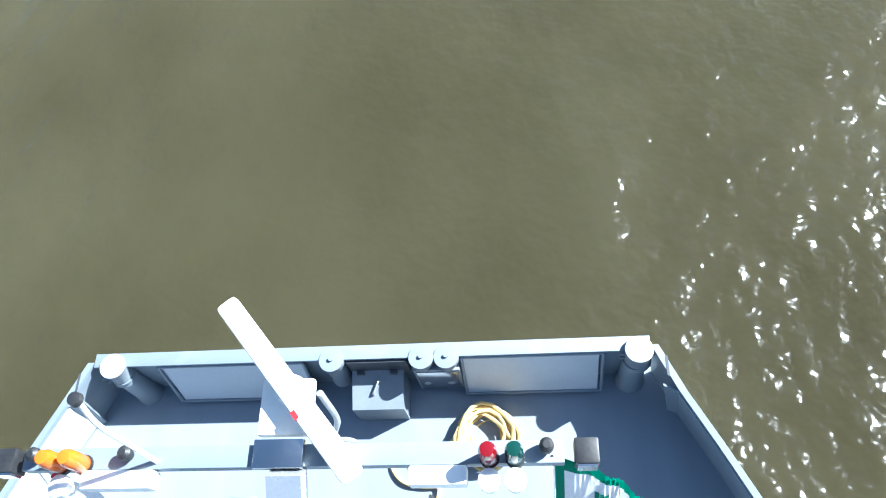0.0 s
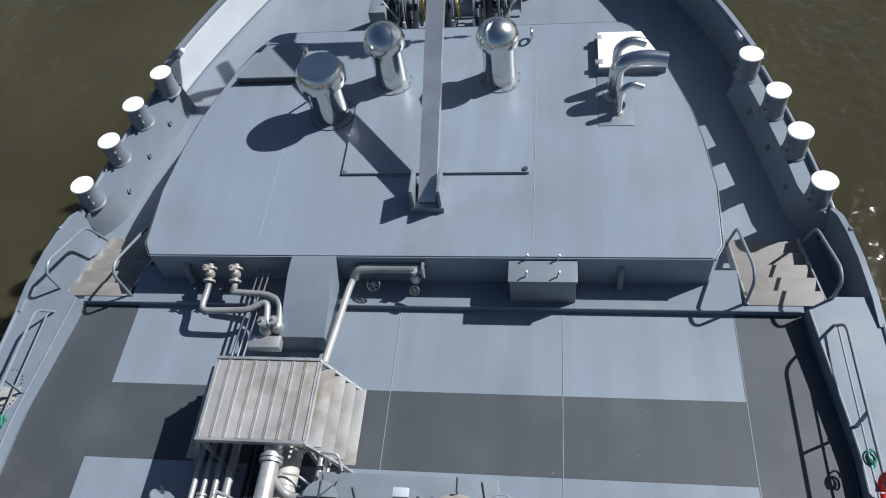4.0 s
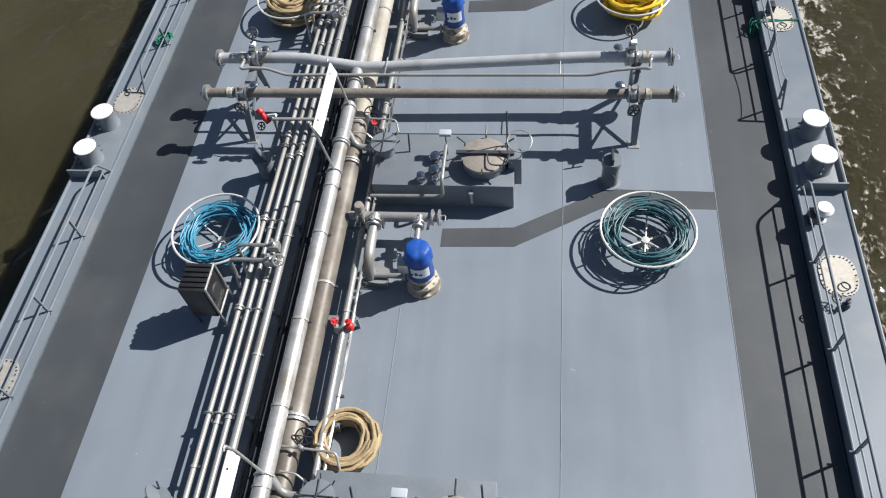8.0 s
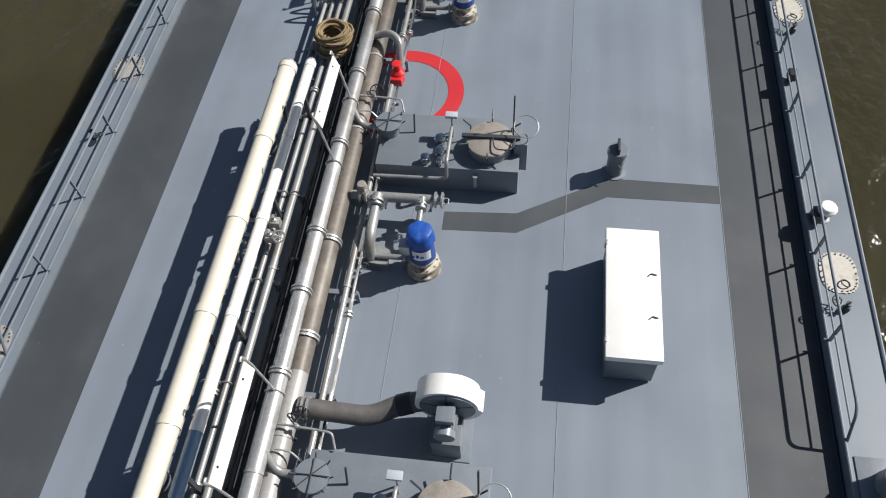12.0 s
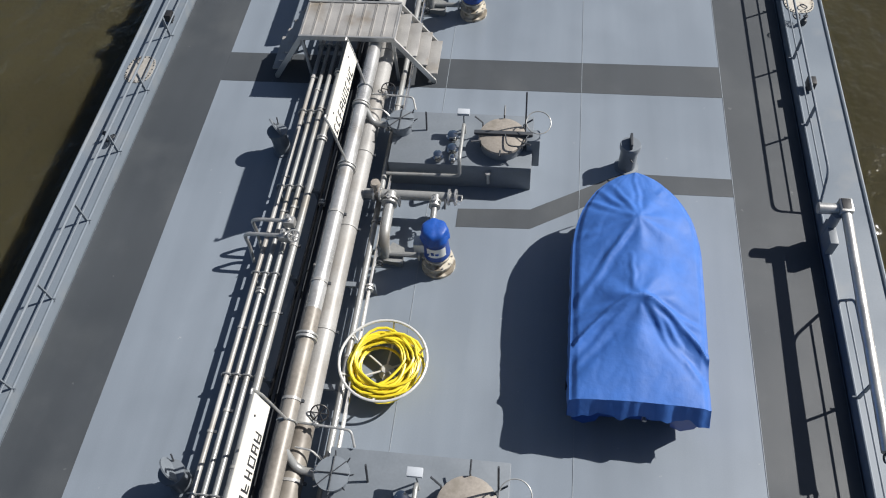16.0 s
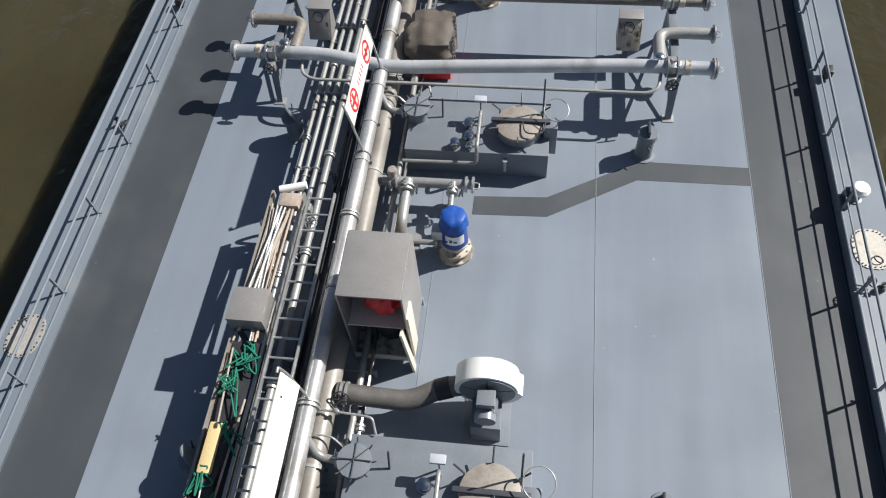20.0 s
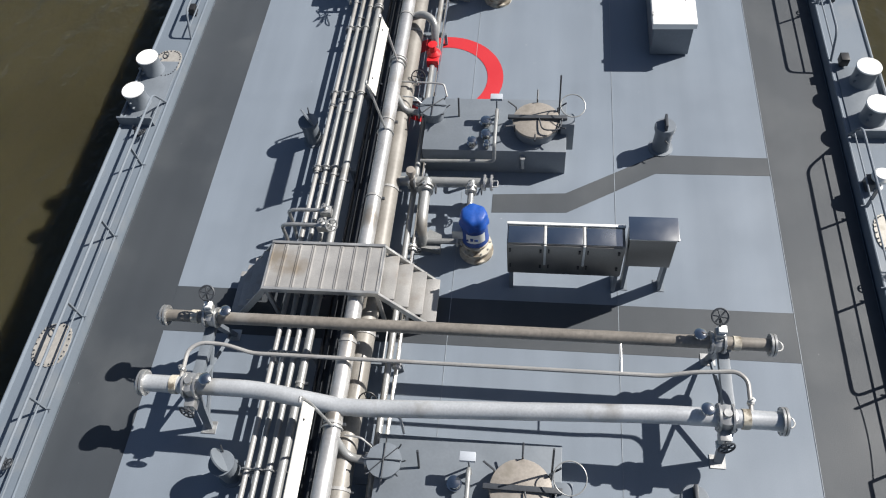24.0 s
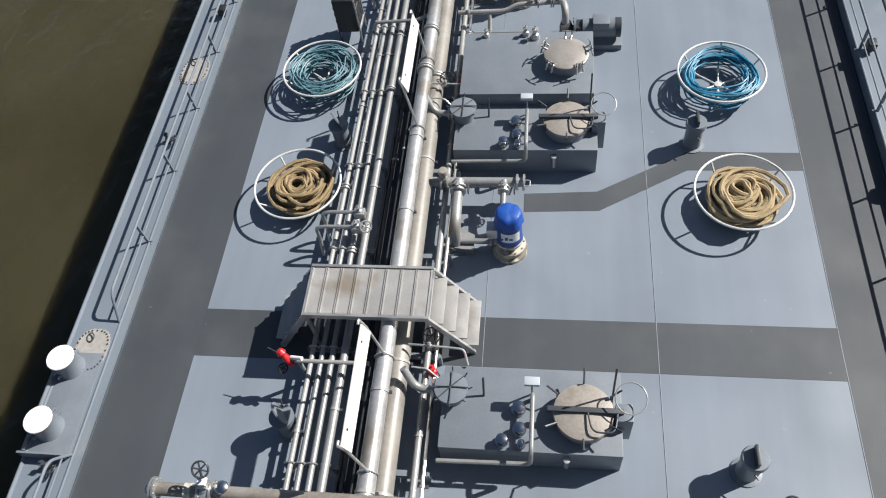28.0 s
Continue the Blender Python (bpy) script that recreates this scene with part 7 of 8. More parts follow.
# long cream tubes above the pipes
TUBE_BLUE = material("blue_tube", (0.16, 0.27, 0.4, 1), 0.4, spread=0.05)
for x, z, r, y0, y1, mat, label in ((-2.7, 1.14, 0.15, -26.5, -36.1, CREAM, "long thick cream tube lying above the deck pipes"), (-2.36, 1.06, 0.085, -26.3, -36.2, WHITE, "long thin white tube lying above the deck pipes")):
    t = thing("long_tube", (x, 0, 0), label, "tube", "long tubes")
    for a in np.linspace(y0, y1, 7)[:-1]:
        d = (y1 - y0) / 6
        mt = BLUE_HOSE if (mat is WHITE and abs(a - (y0 + 4 * d)) < 0.1) else mat
        part("tube_length", bar(M(), (0, a, z), (0, a + d + 0.004, z), r, 22), TUBE_BLUE if mt is BLUE_HOSE else mat, t)
        part("sleeve", bar(M(), (0, a - 0.06, z), (0, a + 0.06, z), r + 0.012, 22), mat, t)
    part("end_cap", bar(M(), (0, y0 + 0.0, z), (0, y0 + 0.12, z), r * 0.93, 22), GREY_BOX, t)
    y = y0 - 0.6
    while y > y1:
        part("tube_prop", box(M(), -0.03, y - 0.03, 0.0, 0.03, y + 0.03, z - r), DARK_STEEL, t)
        y -= 2.2

# open-fronted locker
t = thing("open_locker", (-0.81, -55.04, 0), "grey sheet-metal locker open at the front with red cloth inside", "locker")
x, y, z0, z1 = 0.42, 0.49, 0.16, 1.88
part("locker_top", box(M(), -x, -y - 0.02, z1, x, y, z1 + 0.025, 0.004), GREY_BOX, t)
for s in (-1, 1):
    part("locker_side", box(M(), s * x - 0.012, -y, z0, s * x + 0.012, y, z1), GREY_BOX, t)
part("locker_back", box(M(), -x, y - 0.02, z0, x, y, z1), GREY_BOX, t)
part("locker_floor", box(M(), -x, -y, z0, x, y, z0 + 0.02), BASE_CREAM, t)
part("locker_shelf", box(M(), -x + 0.014, -y + 0.04, 0.98, x - 0.014, y - 0.022, 1.0), CREAM, t, "cream shelf")
part("floor_edge", box(M(), -x, -y - 0.03, z0 - 0.06, x, -y, z0 + 0.06, 0.004), CREAM, t, "cream front edge")
part("door_edge", box(M(), x + 0.014, -y - 0.02, z0 + 0.1, x + 0.05, -y + 0.26, z1 - 0.5, 0.004), CREAM, t, "cream folded door edge")
part("locker_rail", bar(M(), (-x, 0.1, 1.62), (x, 0.1, 1.62), 0.015, 8), GALVANISED, t)
for a, b in ((-x, -y), (x, -y), (-x, y), (x, y)):
    part("locker_leg", box(M(), a - 0.025, b - 0.025, 0, a + 0.025, b + 0.025, z0), GALVANISED, t)
t = thing("red_cloth", (-0.72, -55.2, 1.3), "crumpled red cloth hung in the locker", "cloth")
bm = bmesh.ops.create_icosphere(b0 := M(), subdivisions=3, radius=1.0)["verts"]
for v in bm:
    v.co = Vector((v.co.x * 0.27, v.co.y * 0.2, v.co.z * 0.3)) * (1 + 0.35 * noise.noise(v.co * 2.4))
part("cloth", b0, RED, t)
t = thing("bucket", (-0.75, -55.05, 0.18), "black rubber bucket in the locker", "bucket")
part("pail", lathe(M(), (0, 0, 0), [(0.22, 0), (0.28, 0.55), (0.3, 0.56), (0.27, 0.56), (0.21, 0.03), (0, 0.03)], 24), RUBBER, t)
t = thing("plank", (-0.34, -55.62, 0), "pale plank standing against the locker", "plank")
part("board", box(M(), -0.045, -0.06, 0.0, -0.01, 0.06, 1.15, 0.004, Matrix.Rotation(radians(-4), 4, "Y")), CREAM, t)

# blower with its hose
t = thing("gas_blower", (0.74, -56.1, 0), "grey centrifugal blower with motor and white casing rim", "blower")
bm = M()
n = 40
prof = []
for i in range(n):
    a = 2 * math.pi * i / n
    prof.append((0.40 + 0.07 * (i / n), a))
v0 = [bm.verts.new((r * math.cos(a), 0.2, 0.78 + r * math.sin(a))) for r, a in prof]
v1 = [bm.verts.new((r * math.cos(a), -0.09, 0.78 + r * math.sin(a))) for r, a in prof]
bm.faces.new(v0), bm.faces.new(v1[::-1])
for i in range(n):
    bm.faces.new((v0[i], v0[(i + 1) % n], v1[(i + 1) % n], v1[i]))
part("blower_casing", bm, WHITE, t, "whitish casing rim")
part("casing_face", bar(M(), (0, -0.09, 0.78), (0, -0.11, 0.78), 0.37, 32), STEEL_PAINT, t)
for i in range(5):
    a = math.pi * (0.1 + i * 0.4)
    part("casing_rib", bar(M(), (0.1 * math.cos(a), -0.1, 0.78 + 0.1 * math.sin(a)), (0.36 * math.cos(a), -0.1, 0.78 + 0.36 * math.sin(a)), 0.016, 6), DARK_STEEL, t)
mo = part("motor", bar(M(), (0, -0.1, 0.74), (0, -0.5, 0.74), 0.14, 22), STEEL_PAINT, t)
bm = M()
for i in range(16):
    a = 2 * math.pi * i / 16
    bar(bm, (0.145 * math.cos(a), -0.14, 0.74 + 0.145 * math.sin(a)), (0.145 * math.cos(a), -0.4, 0.74 + 0.145 * math.sin(a)), 0.012, 4)
part("cooling_fin", bm, STEEL_PAINT, mo)
part("junction_box", box(M(), -0.12, -0.38, 0.88, 0.12, -0.16, 1.0, 0.015), STEEL_PAINT, mo)
part("blower_stand", box(M(), -0.2, -0.5, 0, 0.2, 0.1, 0.5, 0.015), STEEL_PAINT, t)
part("stand_foot", box(M(), -0.32, -0.55, 0, 0.32, 0.18, 0.02, 0.004), STEEL_PAINT, t)
blower = t
t = thing("blower_hose", (0, -56.15, 0), "thick dark grey flexible hose between pipe and blower", "hose")
line = bent([(-1.3, -0.15, 0.55), (-0.9, -0.15, 0.5), (-0.3, -0.15, 0.44), (0.1, 0.05, 0.52), (0.42, 0.1, 0.58)], 0.35, 14)
part("hose", sweep(M(), line, 0.14, 18), HOSE_GREY, t)
part("hose_collar", sweep(M(), [(0.05, 0.02, 0.51), (0.24, 0.07, 0.55)], 0.15, 18), RUBBER, t, "black rubber collar")
for x in (-1.22, -1.15):
    part("hose_flange", flange(M(), (x, -0.15, 0.545), (1, 0, 0), 0.16), GALVANISED, t)

again(blower, (0.74, -32.1, 0)), again(t, (0, -32.15, 0))

# ladder and rack on the pipes
t = thing("ladder", (-1.97, -56.4, 1.1), "long aluminium ladder lying on the pipes", "ladder")
for s in (-1, 1):
    part("ladder_rail", box(M(), s * 0.19 - 0.015, -3.05, -0.035, s * 0.19 + 0.015, 3.0, 0.035, 0.004), GALVANISED, t)
rung = mesh_of(bar(M(), (-0.19, 0, 0), (0.19, 0, 0), 0.017, 8), "rung", GALVANISED)
for k in range(21):
    part("rung", rung, GALVANISED, t, at=(0, 2.9 - 0.29 * k, 0.0))
t = thing("pole_rack", (-2.55, -54.4, 0.9), "wooden and steel poles bundled in a rack", "poles")
rnd = random.Random(5)
for k in range(16):
    x0, x1 = rnd.uniform(-0.2, 0.18), rnd.uniform(-0.2, 0.18)
    part("pole", bar(M(), (x0, 1.0 - rnd.uniform(0, 0.3), 0.08 + 0.03 * (k % 4)), (x1, -1.0 - rnd.uniform(0, 0.5), 0.07 + 0.03 * (k % 4)), rnd.uniform(0.014, 0.022), 8), (WOOD, BEIGE, WOOD, GALVANISED)[k % 4], t)
for s in (-1, 1):
    part("rack_rail", box(M(), s * 0.24 - 0.02, -4.9, -0.05, s * 0.24 + 0.02, 1.1, 0.08), BEIGE if s < 0 else GALVANISED, t)
for y in (0.9, -1.2, -3.0, -4.8):
    part("rack_bearer", box(M(), -0.26, y - 0.03, -0.9, -0.2, y + 0.03, -0.05), DARK_STEEL, t)
    part("rack_bearer", box(M(), -0.26, y - 0.03, -0.08, 0.26, y + 0.03, -0.04), DARK_STEEL, t)
t = thing("bundle_head", (-2.45, -53.55, 0.95), "brown sacking tied over pole ends", "sacking")
part("sack", box(M(), -0.16, -0.12, 0, 0.16, 0.14, 0.16, 0.05), WOOD, t)
part("white_roll", bar(M(), (-0.2, 0.2, 0.12), (0.2, 0.3, 0.14), 0.06, 12), WHITE, t)
t = thing("tool_box", (-2.57, -55.45, 0.98), "grey metal tool box on the rack", "box")
part("box_body", box(M(), -0.25, -0.23, 0, 0.25, 0.27, 0.26, 0.01), GREY_BOX, t)
part("box_lid", box(M(), -0.255, -0.235, 0.26, 0.255, 0.275, 0.285, 0.006), GREY_BOX, t)
t = thing("net_trough", (-2.52, -57.7, 0.88), "dark trough with ropes and fenders on the rack", "trough")
part("trough", prism(M(), [(-0.23, -1.65), (0.23, -1.65), (0.23, 1.85), (-0.23, 1.85)], 0, 0.06), RUBBER, t)
t = thing("yellow_fender", (-2.6, -57.4, 0.95), "short yellow foam fender tied with green rope", "fender", "yellow fenders")
part("fender", box(M(), -0.085, -0.3, 0, 0.085, 0.36, 0.17, 0.035), YELLOW, t)
again(t, (-2.47, -58.95, 0.93), 8)
ON_BOARD[-1].scale = (0.9, 0.5, 0.8)
again(t, (-2.45, -58.2, 0.94), -12)
ON_BOARD[-1].scale = (0.7, 0.4, 0.8)
for k, (x, y, n) in enumerate(((-2.45, -56.15, 9), (-2.6, -56.5, 6), (-2.48, -57.2, 6), (-2.62, -57.75, 5), (-2.42, -58.3, 5), (-2.45, -59.1, 4), (-2.4, -59.65, 6))):
    t = thing("green_rope", (x, y, 0.96), "tangled dark green rope on the rack", "rope", "green ropes")
    rnd = random.Random(60 + k)
    line = [(rnd.gauss(0, 0.1), rnd.gauss(0, 0.17), rnd.uniform(0.02, 0.17)) for i in range(n * 4)]
    part("tangle", sweep(M(), bent(line, 0.09, 5), 0.011, 6), GREEN_ROPE, t)
t = thing("steel_tray", (-2.6, -59.05, 0.86), "perforated steel tray hung at the end of the rack", "tray")
part("tray_floor", box(M(), -0.22, -0.28, 0.0, 0.22, 0.28, 0.015), GALVANISED, t)
for s in (-1, 1):
    part("tray_wall", box(M(), s * 0.22 - 0.01, -0.28, 0.0, s * 0.22 + 0.01, 0.28, 0.09), GALVANISED, t)
    part("tray_end", box(M(), -0.22, s * 0.28 - 0.01, 0.0, 0.22, s * 0.28 + 0.01, 0.09), GALVANISED, t)
hole = mesh_of(lathe(M(), (0, 0, 0), [(0.022, 0), (0.022, 0.003), (0, 0.003)], 10), "tray_hole", BLACK)
for i in range(7):
    for j in range(9):
        part("tray_hole", hole, BLACK, t, at=(-0.18 + 0.06 * i, -0.24 + 0.06 * j, 0.015))
t = thing("netting_roll", (-2.5, -58.3, 0.93), "black netting bundled along the trough", "net")
line = [(0.05 * math.sin(i * 1.7), 1.1 - 0.2 * i, 0.06 + 0.03 * math.sin(i * 2.3)) for i in range(12)]
part("net", sweep(M(), bent(line, 0.08, 4), 0.075, 9), RUBBER, t)
for k, (x, y, a) in enumerate(((-2.62, -56.9, 4), (-2.38, -57.6, -3), (-2.55, -58.2, 7))):
    t = thing("boat_hook", (x, y, 1.03), "pale wooden pole lying on the rack", "pole", "loose poles", a)
    part("pole", bar(M(), (0, -0.9, 0), (0, 0.9, 0.03), 0.016, 8), (BEIGE, WOOD, GALVANISED)[k], t)

# brown covered bale and two steel cabinets at the second manifold
t = thing("covered_bale", (-0.82, -49.42, 0), "bale under a brown tarpaulin on a red crate", "bale")
bm = bmesh.ops.create_cube(b0 := M(), size=1.0)["verts"]
bmesh.ops.subdivide_edges(b0, edges=b0.edges, cuts=11, use_grid_fill=True)
for v in b0.verts:
    v.co = v.co.lerp(v.co.normalized() * 0.6, 0.62)
    v.co = Vector((v.co.x * 0.86, v.co.y * 1.05, 0.6 + v.co.z * 0.62)) + v.co.normalized() * (0.1 * noise.noise(v.co * 2.6) + 0.04 * noise.noise(v.co * 7.0))
    v.co.z = max(v.co.z, 0.34)
part("cover", b0, BROWN_CLOTH, t)
for k in range(7):
    for j in range(6):
        part("net_mesh", ring(M(), (0.4 + 0.02 * math.sin(k * 2.0), -0.36 + 0.11 * k, 0.38 + 0.09 * j), 0.05, 0.009, 8, 4, (1, 0, 0.35)), RUBBER, t)
part("red_crate", box(M(), -0.32, -0.46, 0.05, 0.36, 0.42, 0.42, 0.02), RED, t, "red crate")
for x, w in ((-2.92, 0.42), (2.68, 0.4)):
    t = thing("control_cabinet", (x, -49.15, 0), "small stainless control cabinet on a post", "cabinet", "control cabinets")
    front = GREY_BOX if x < 0 else BASE_CREAM
    bm = M()
    v = [bm.verts.new((e * w / 2, y, z)) for e in (-1, 1) for y, z in ((-0.3, 0.5), (0.14, 0.5), (0.14, 1.0), (-0.02, 1.0))]
    bm.faces.new(v[3::-1]), bm.faces.new(v[4:])
    for j in range(4):
        bm.faces.new((v[j], v[(j + 1) % 4], v[4 + (j + 1) % 4], v[4 + j]))
    bmesh.ops.bevel(bm, geom=bm.edges[:], offset=0.01, segments=2, affect="EDGES")
    part("cabinet_body", bm, front, t)
    part("cabinet_hood", box(M(), -w / 2 - 0.012, -0.06, 1.0, w / 2 + 0.012, 0.2, 1.03, 0.01), GREY_BOX, t)
    slope = Matrix.Translation((0, -0.16, 0.75)) @ Matrix.Rotation(math.atan2(0.28, 0.5), 4, "X").inverted()
    part("cabinet_door", box(M(), -w / 2 + 0.03, -0.014, -0.24, w / 2 - 0.03, -0.002, 0.24, 0.004, slope), front, t)
    part("door_latch", box(M(), w / 2 - 0.08, -0.026, -0.03, w / 2 - 0.05, -0.014, 0.05, 0.003, slope), DARK_STEEL, t)
    part("cable_loop", ring(M(), (-0.02, -0.12, 0.88), 0.09, 0.008, 18, 6, (0.2, -1, 0.7)), RUBBER, t)
    part("cabinet_post", box(M(), -0.05, -0.05, 0, 0.05, 0.05, 0.5), STEEL_PAINT, t)
for s in (-1, 1):
    t = thing("stub_pipe", (s * 3.45, -49.5, 0), "short loading stub pipe with an elbow", "pipe", "stub pipes")
    part("tube", pipe(M(), [(s * 0.6, 0, 1.0), (0.0, 0, 1.0), (s * -0.32, -0.05, 1.0), (s * -0.32, -0.75, 1.0)], 0.1, 0.26, 18), BROWN_PIPE if s < 0 else PALE_PIPE, t)
    part("end_flange", bolts(flange(M(), (s * 0.6, 0, 1.0), (1, 0, 0), 0.16), (s * 0.6, 0, 1.0), 0.135, 0.013, 8, 0.03, (1, 0, 0)), GALVANISED, t)
    part("blind_handle", ring(M(), (s * 0.66, 0, 1.0), 0.07, 0.01, 16, 6), GALVANISED, t)

t = thing("steel_cabinet", (1.36, -66.14, 0), "long stainless cabinet with three doors on legs", "cabinet", "stainless cabinets")
# body and doors coloured darker for the mirrored deck; top panels stay bright
part("cabinet_body", box(M(), -0.81, -0.14, 0.52, 0.81, 0.2, 1.3, 0.01), MIRROR_DARK_STEEL, t)
part("cabinet_roof", box(M(), -0.82, 0.17, 1.3, 0.82, 0.21, 1.335, 0.006), WHITE, t, "pale back edge")
for k in range(3):
    xa = -0.795 + 0.538 * k
    part("top_panel", box(M(), xa, -0.13, 1.3, xa + 0.49, 0.16, 1.312, 0.004), STAINLESS, t)
    d = part("cabinet_door", box(M(), xa, -0.155, 0.55, xa + 0.49, -0.14, 1.28, 0.004), MIRROR_DARK_STEEL, t)
    for z in (0.72, 1.12):
        part("door_lock", box(M(), xa + 0.44, -0.17, z, xa + 0.47, -0.155, z + 0.07), BLACK, d)
        part("hinge", box(M(), xa + 0.02, -0.168, z, xa + 0.04, -0.155, z + 0.08), BLACK, d)
for x in (-0.28, 0.258):
    part("door_post", box(M(), x - 0.017, -0.165, 0.8, x + 0.017, -0.14, 1.3, 0.003), HOOP, t)
    part("door_post", box(M(), x - 0.017, -0.14, 1.3, x + 0.017, 0.17, 1.318, 0.003), HOOP, t)
for x in (-0.76, 0.76):
    part("cabinet_leg", box(M(), x - 0.03, -0.1, 0, x + 0.03, 0.18, 0.5), STEEL_PAINT, t)
t = thing("steel_cabinet", (2.53, -66.1, 0), "tall-legged stainless control cabinet", "cabinet", "stainless cabinets")
part("cabinet_body", box(M(), -0.31, -0.12, 0.72, 0.31, 0.18, 1.44, 0.01), MIRROR_DARK_STEEL, t)
part("cabinet_roof", box(M(), -0.33, -0.16, 1.44, 0.33, 0.22, 1.47, 0.008), STAINLESS, t)
for x in (-0.27, 0.27):
    part("cabinet_leg", box(M(), x - 0.025, -0.08, 0, x + 0.025, 0.08, 0.72), STEEL_PAINT, t)
    part("foot_plate", box(M(), x - 0.08, -0.1, 0, x + 0.08, 0.1, 0.012), STEEL_PAINT, t)

# slop tank with clamped lid and its stripping pump
t = thing("slop_tank", (0.2, -74.2, 0), "wide grey slop tank with round clamped lid", "tank hatch")
part("tank_box", box(M(), -1.13, -0.77, 0, 1.13, 0.75, 0.8, 0.015), STEEL_PAINT, t)
part("lid_neck", lathe(M(), (0.66, -0.03, 0.8), [(0.34, 0), (0.34, 0.14), (0.37, 0.14), (0.37, 0.18)], 28), STEEL_PAINT, t)
part("lid", lathe(M(), (0.66, -0.03, 0.98), [(0.375, 0), (0.38, 0.03), (0.35, 0.045), (0, 0.06)], 32), LID_GREY, t, "bare grey metal lid")
for i in range(5):
    for e in (-0.13, 0.13):
        a = 2 * math.pi * (i + 0.18) / 5 + e
        c, q = math.cos(a), math.sin(a)
        cl = part("lid_clamp", pipe(M(), [(0.66 + 0.33 * c, 0.33 * q - 0.03, 1.02), (0.66 + 0.42 * c, 0.42 * q - 0.03, 1.05), (0.66 + 0.45 * c, 0.45 * q - 0.03, 0.92)], 0.016, 0.03), GALVANISED, t)
        part("clamp_grip", bar(M(), (0.66 + 0.42 * c - 0.06 * q, 0.42 * q - 0.03 + 0.06 * c, 1.12), (0.66 + 0.42 * c + 0.06 * q, 0.42 * q - 0.03 - 0.06 * c, 1.12), 0.011, 6), BEIGE, cl)
        part("clamp_screw", bar(M(), (0.66 + 0.42 * c, 0.42 * q - 0.03, 1.03), (0.66 + 0.42 * c, 0.42 * q - 0.03, 1.13), 0.01, 6), DARK_STEEL, cl)
for x, y, r in ((-0.05, 0.68, 0.06), (0.12, 0.6, 0.075), (-0.75, 0.66, 0.05)):
    part("small_valve", valve(M(), (x, y, 0.83), r), GALVANISED, t)
part("rim_pipe", bar(M(), (-1.0, 0.82, 0.74), (0.1, 0.82, 0.74), 0.03, 10), PIPE, t)
t = thing("stripping_pump", (1.05, -72.85, 0), "grey stripping pump with electric motor on deck", "pump")
part("motor", bar(M(), (0.12, 0, 0.36), (0.72, 0, 0.36), 0.17, 24), STEEL_PAINT, t)
part("motor_box", box(M(), 0.3, -0.18, 0.46, 0.6, 0.1, 0.6, 0.02), STEEL_PAINT, t)
part("fan_cover", bar(M(), (0.72, 0, 0.36), (0.82, 0, 0.36), 0.18, 24), DARK_STEEL, t)
part("pump_casing", lathe(M(), (-0.3, 0, 0.3), [(0.1, 0), (0.19, 0.03), (0.19, 0.2), (0.1, 0.24), (0.08, 0.4)], 20, (1, 0, 0)), DARK_STEEL, t)
part("casing_flange", bolts(flange(M(), (-0.02, 0, 0.36), (1, 0, 0), 0.2, 0.04, 24), (-0.02, 0, 0.36), 0.17, 0.014, 8, 0.03, (1, 0, 0)), STEEL_PAINT, t)
part("coupling_guard", box(M(), -0.0, -0.13, 0.2, 0.14, 0.13, 0.46, 0.03), DARK_STEEL, t)
part("top_elbow", pipe(M(), [(-0.2, 0.02, 0.46), (-0.2, 0.06, 0.7), (-0.24, 0.3, 0.74), (-0.42, 0.32, 0.72)], 0.065, 0.16, 14), PALE_PIPE, t)
part("elbow_flange", flange(flange(M(), (-0.42, 0.32, 0.72), (1, 0, 0), 0.11), (-0.46, 0.32, 0.72), (1, 0, 0), 0.11), GALVANISED, t)
part("relief_valve", valve(M(), (-0.72, 0.36, 0.74), 0.06), BEIGE, t)
part("hand_wheel", wheel(M(), (-0.36, 0.2, 0.9), 0.06, (0, -0.4, 1), 0.01), DARK_STEEL, t)
part("pump_bed", box(M(), -0.45, -0.22, 0, 0.85, 0.22, 0.12, 0.01), STEEL_PAINT, t)
part("suction_pipe", pipe(M(), [(-0.2, 0, 0.45), (-0.18, 0.25, 0.7), (-0.35, 0.32, 0.72), (-0.7, 0.3, 0.7), (-1.1, 0.28, 0.7), (-1.3, 0.2, 0.62), (-2.2, 0.2, 0.6)], 0.045, 0.12), PALE_PIPE, t)
part("branch", pipe(M(), [(-1.6, 0.2, 0.6), (-1.6, -0.1, 0.3), (-1.6, -0.2, 0.02)], 0.04, 0.1), PALE_PIPE, t)
part("outlet_pipe", pipe(M(), [(-0.2, 0.0, 0.3), (-0.2, -0.25, 0.2), (-0.2, -0.35, 0.0)], 0.06, 0.15), PALE_PIPE, t)
part("joint", flange(flange(M(), (-0.7, 0.3, 0.7), (1, 0, 0), 0.085), (-2.0, 0.2, 0.6), (1, 0, 0), 0.085), GALVANISED, t)


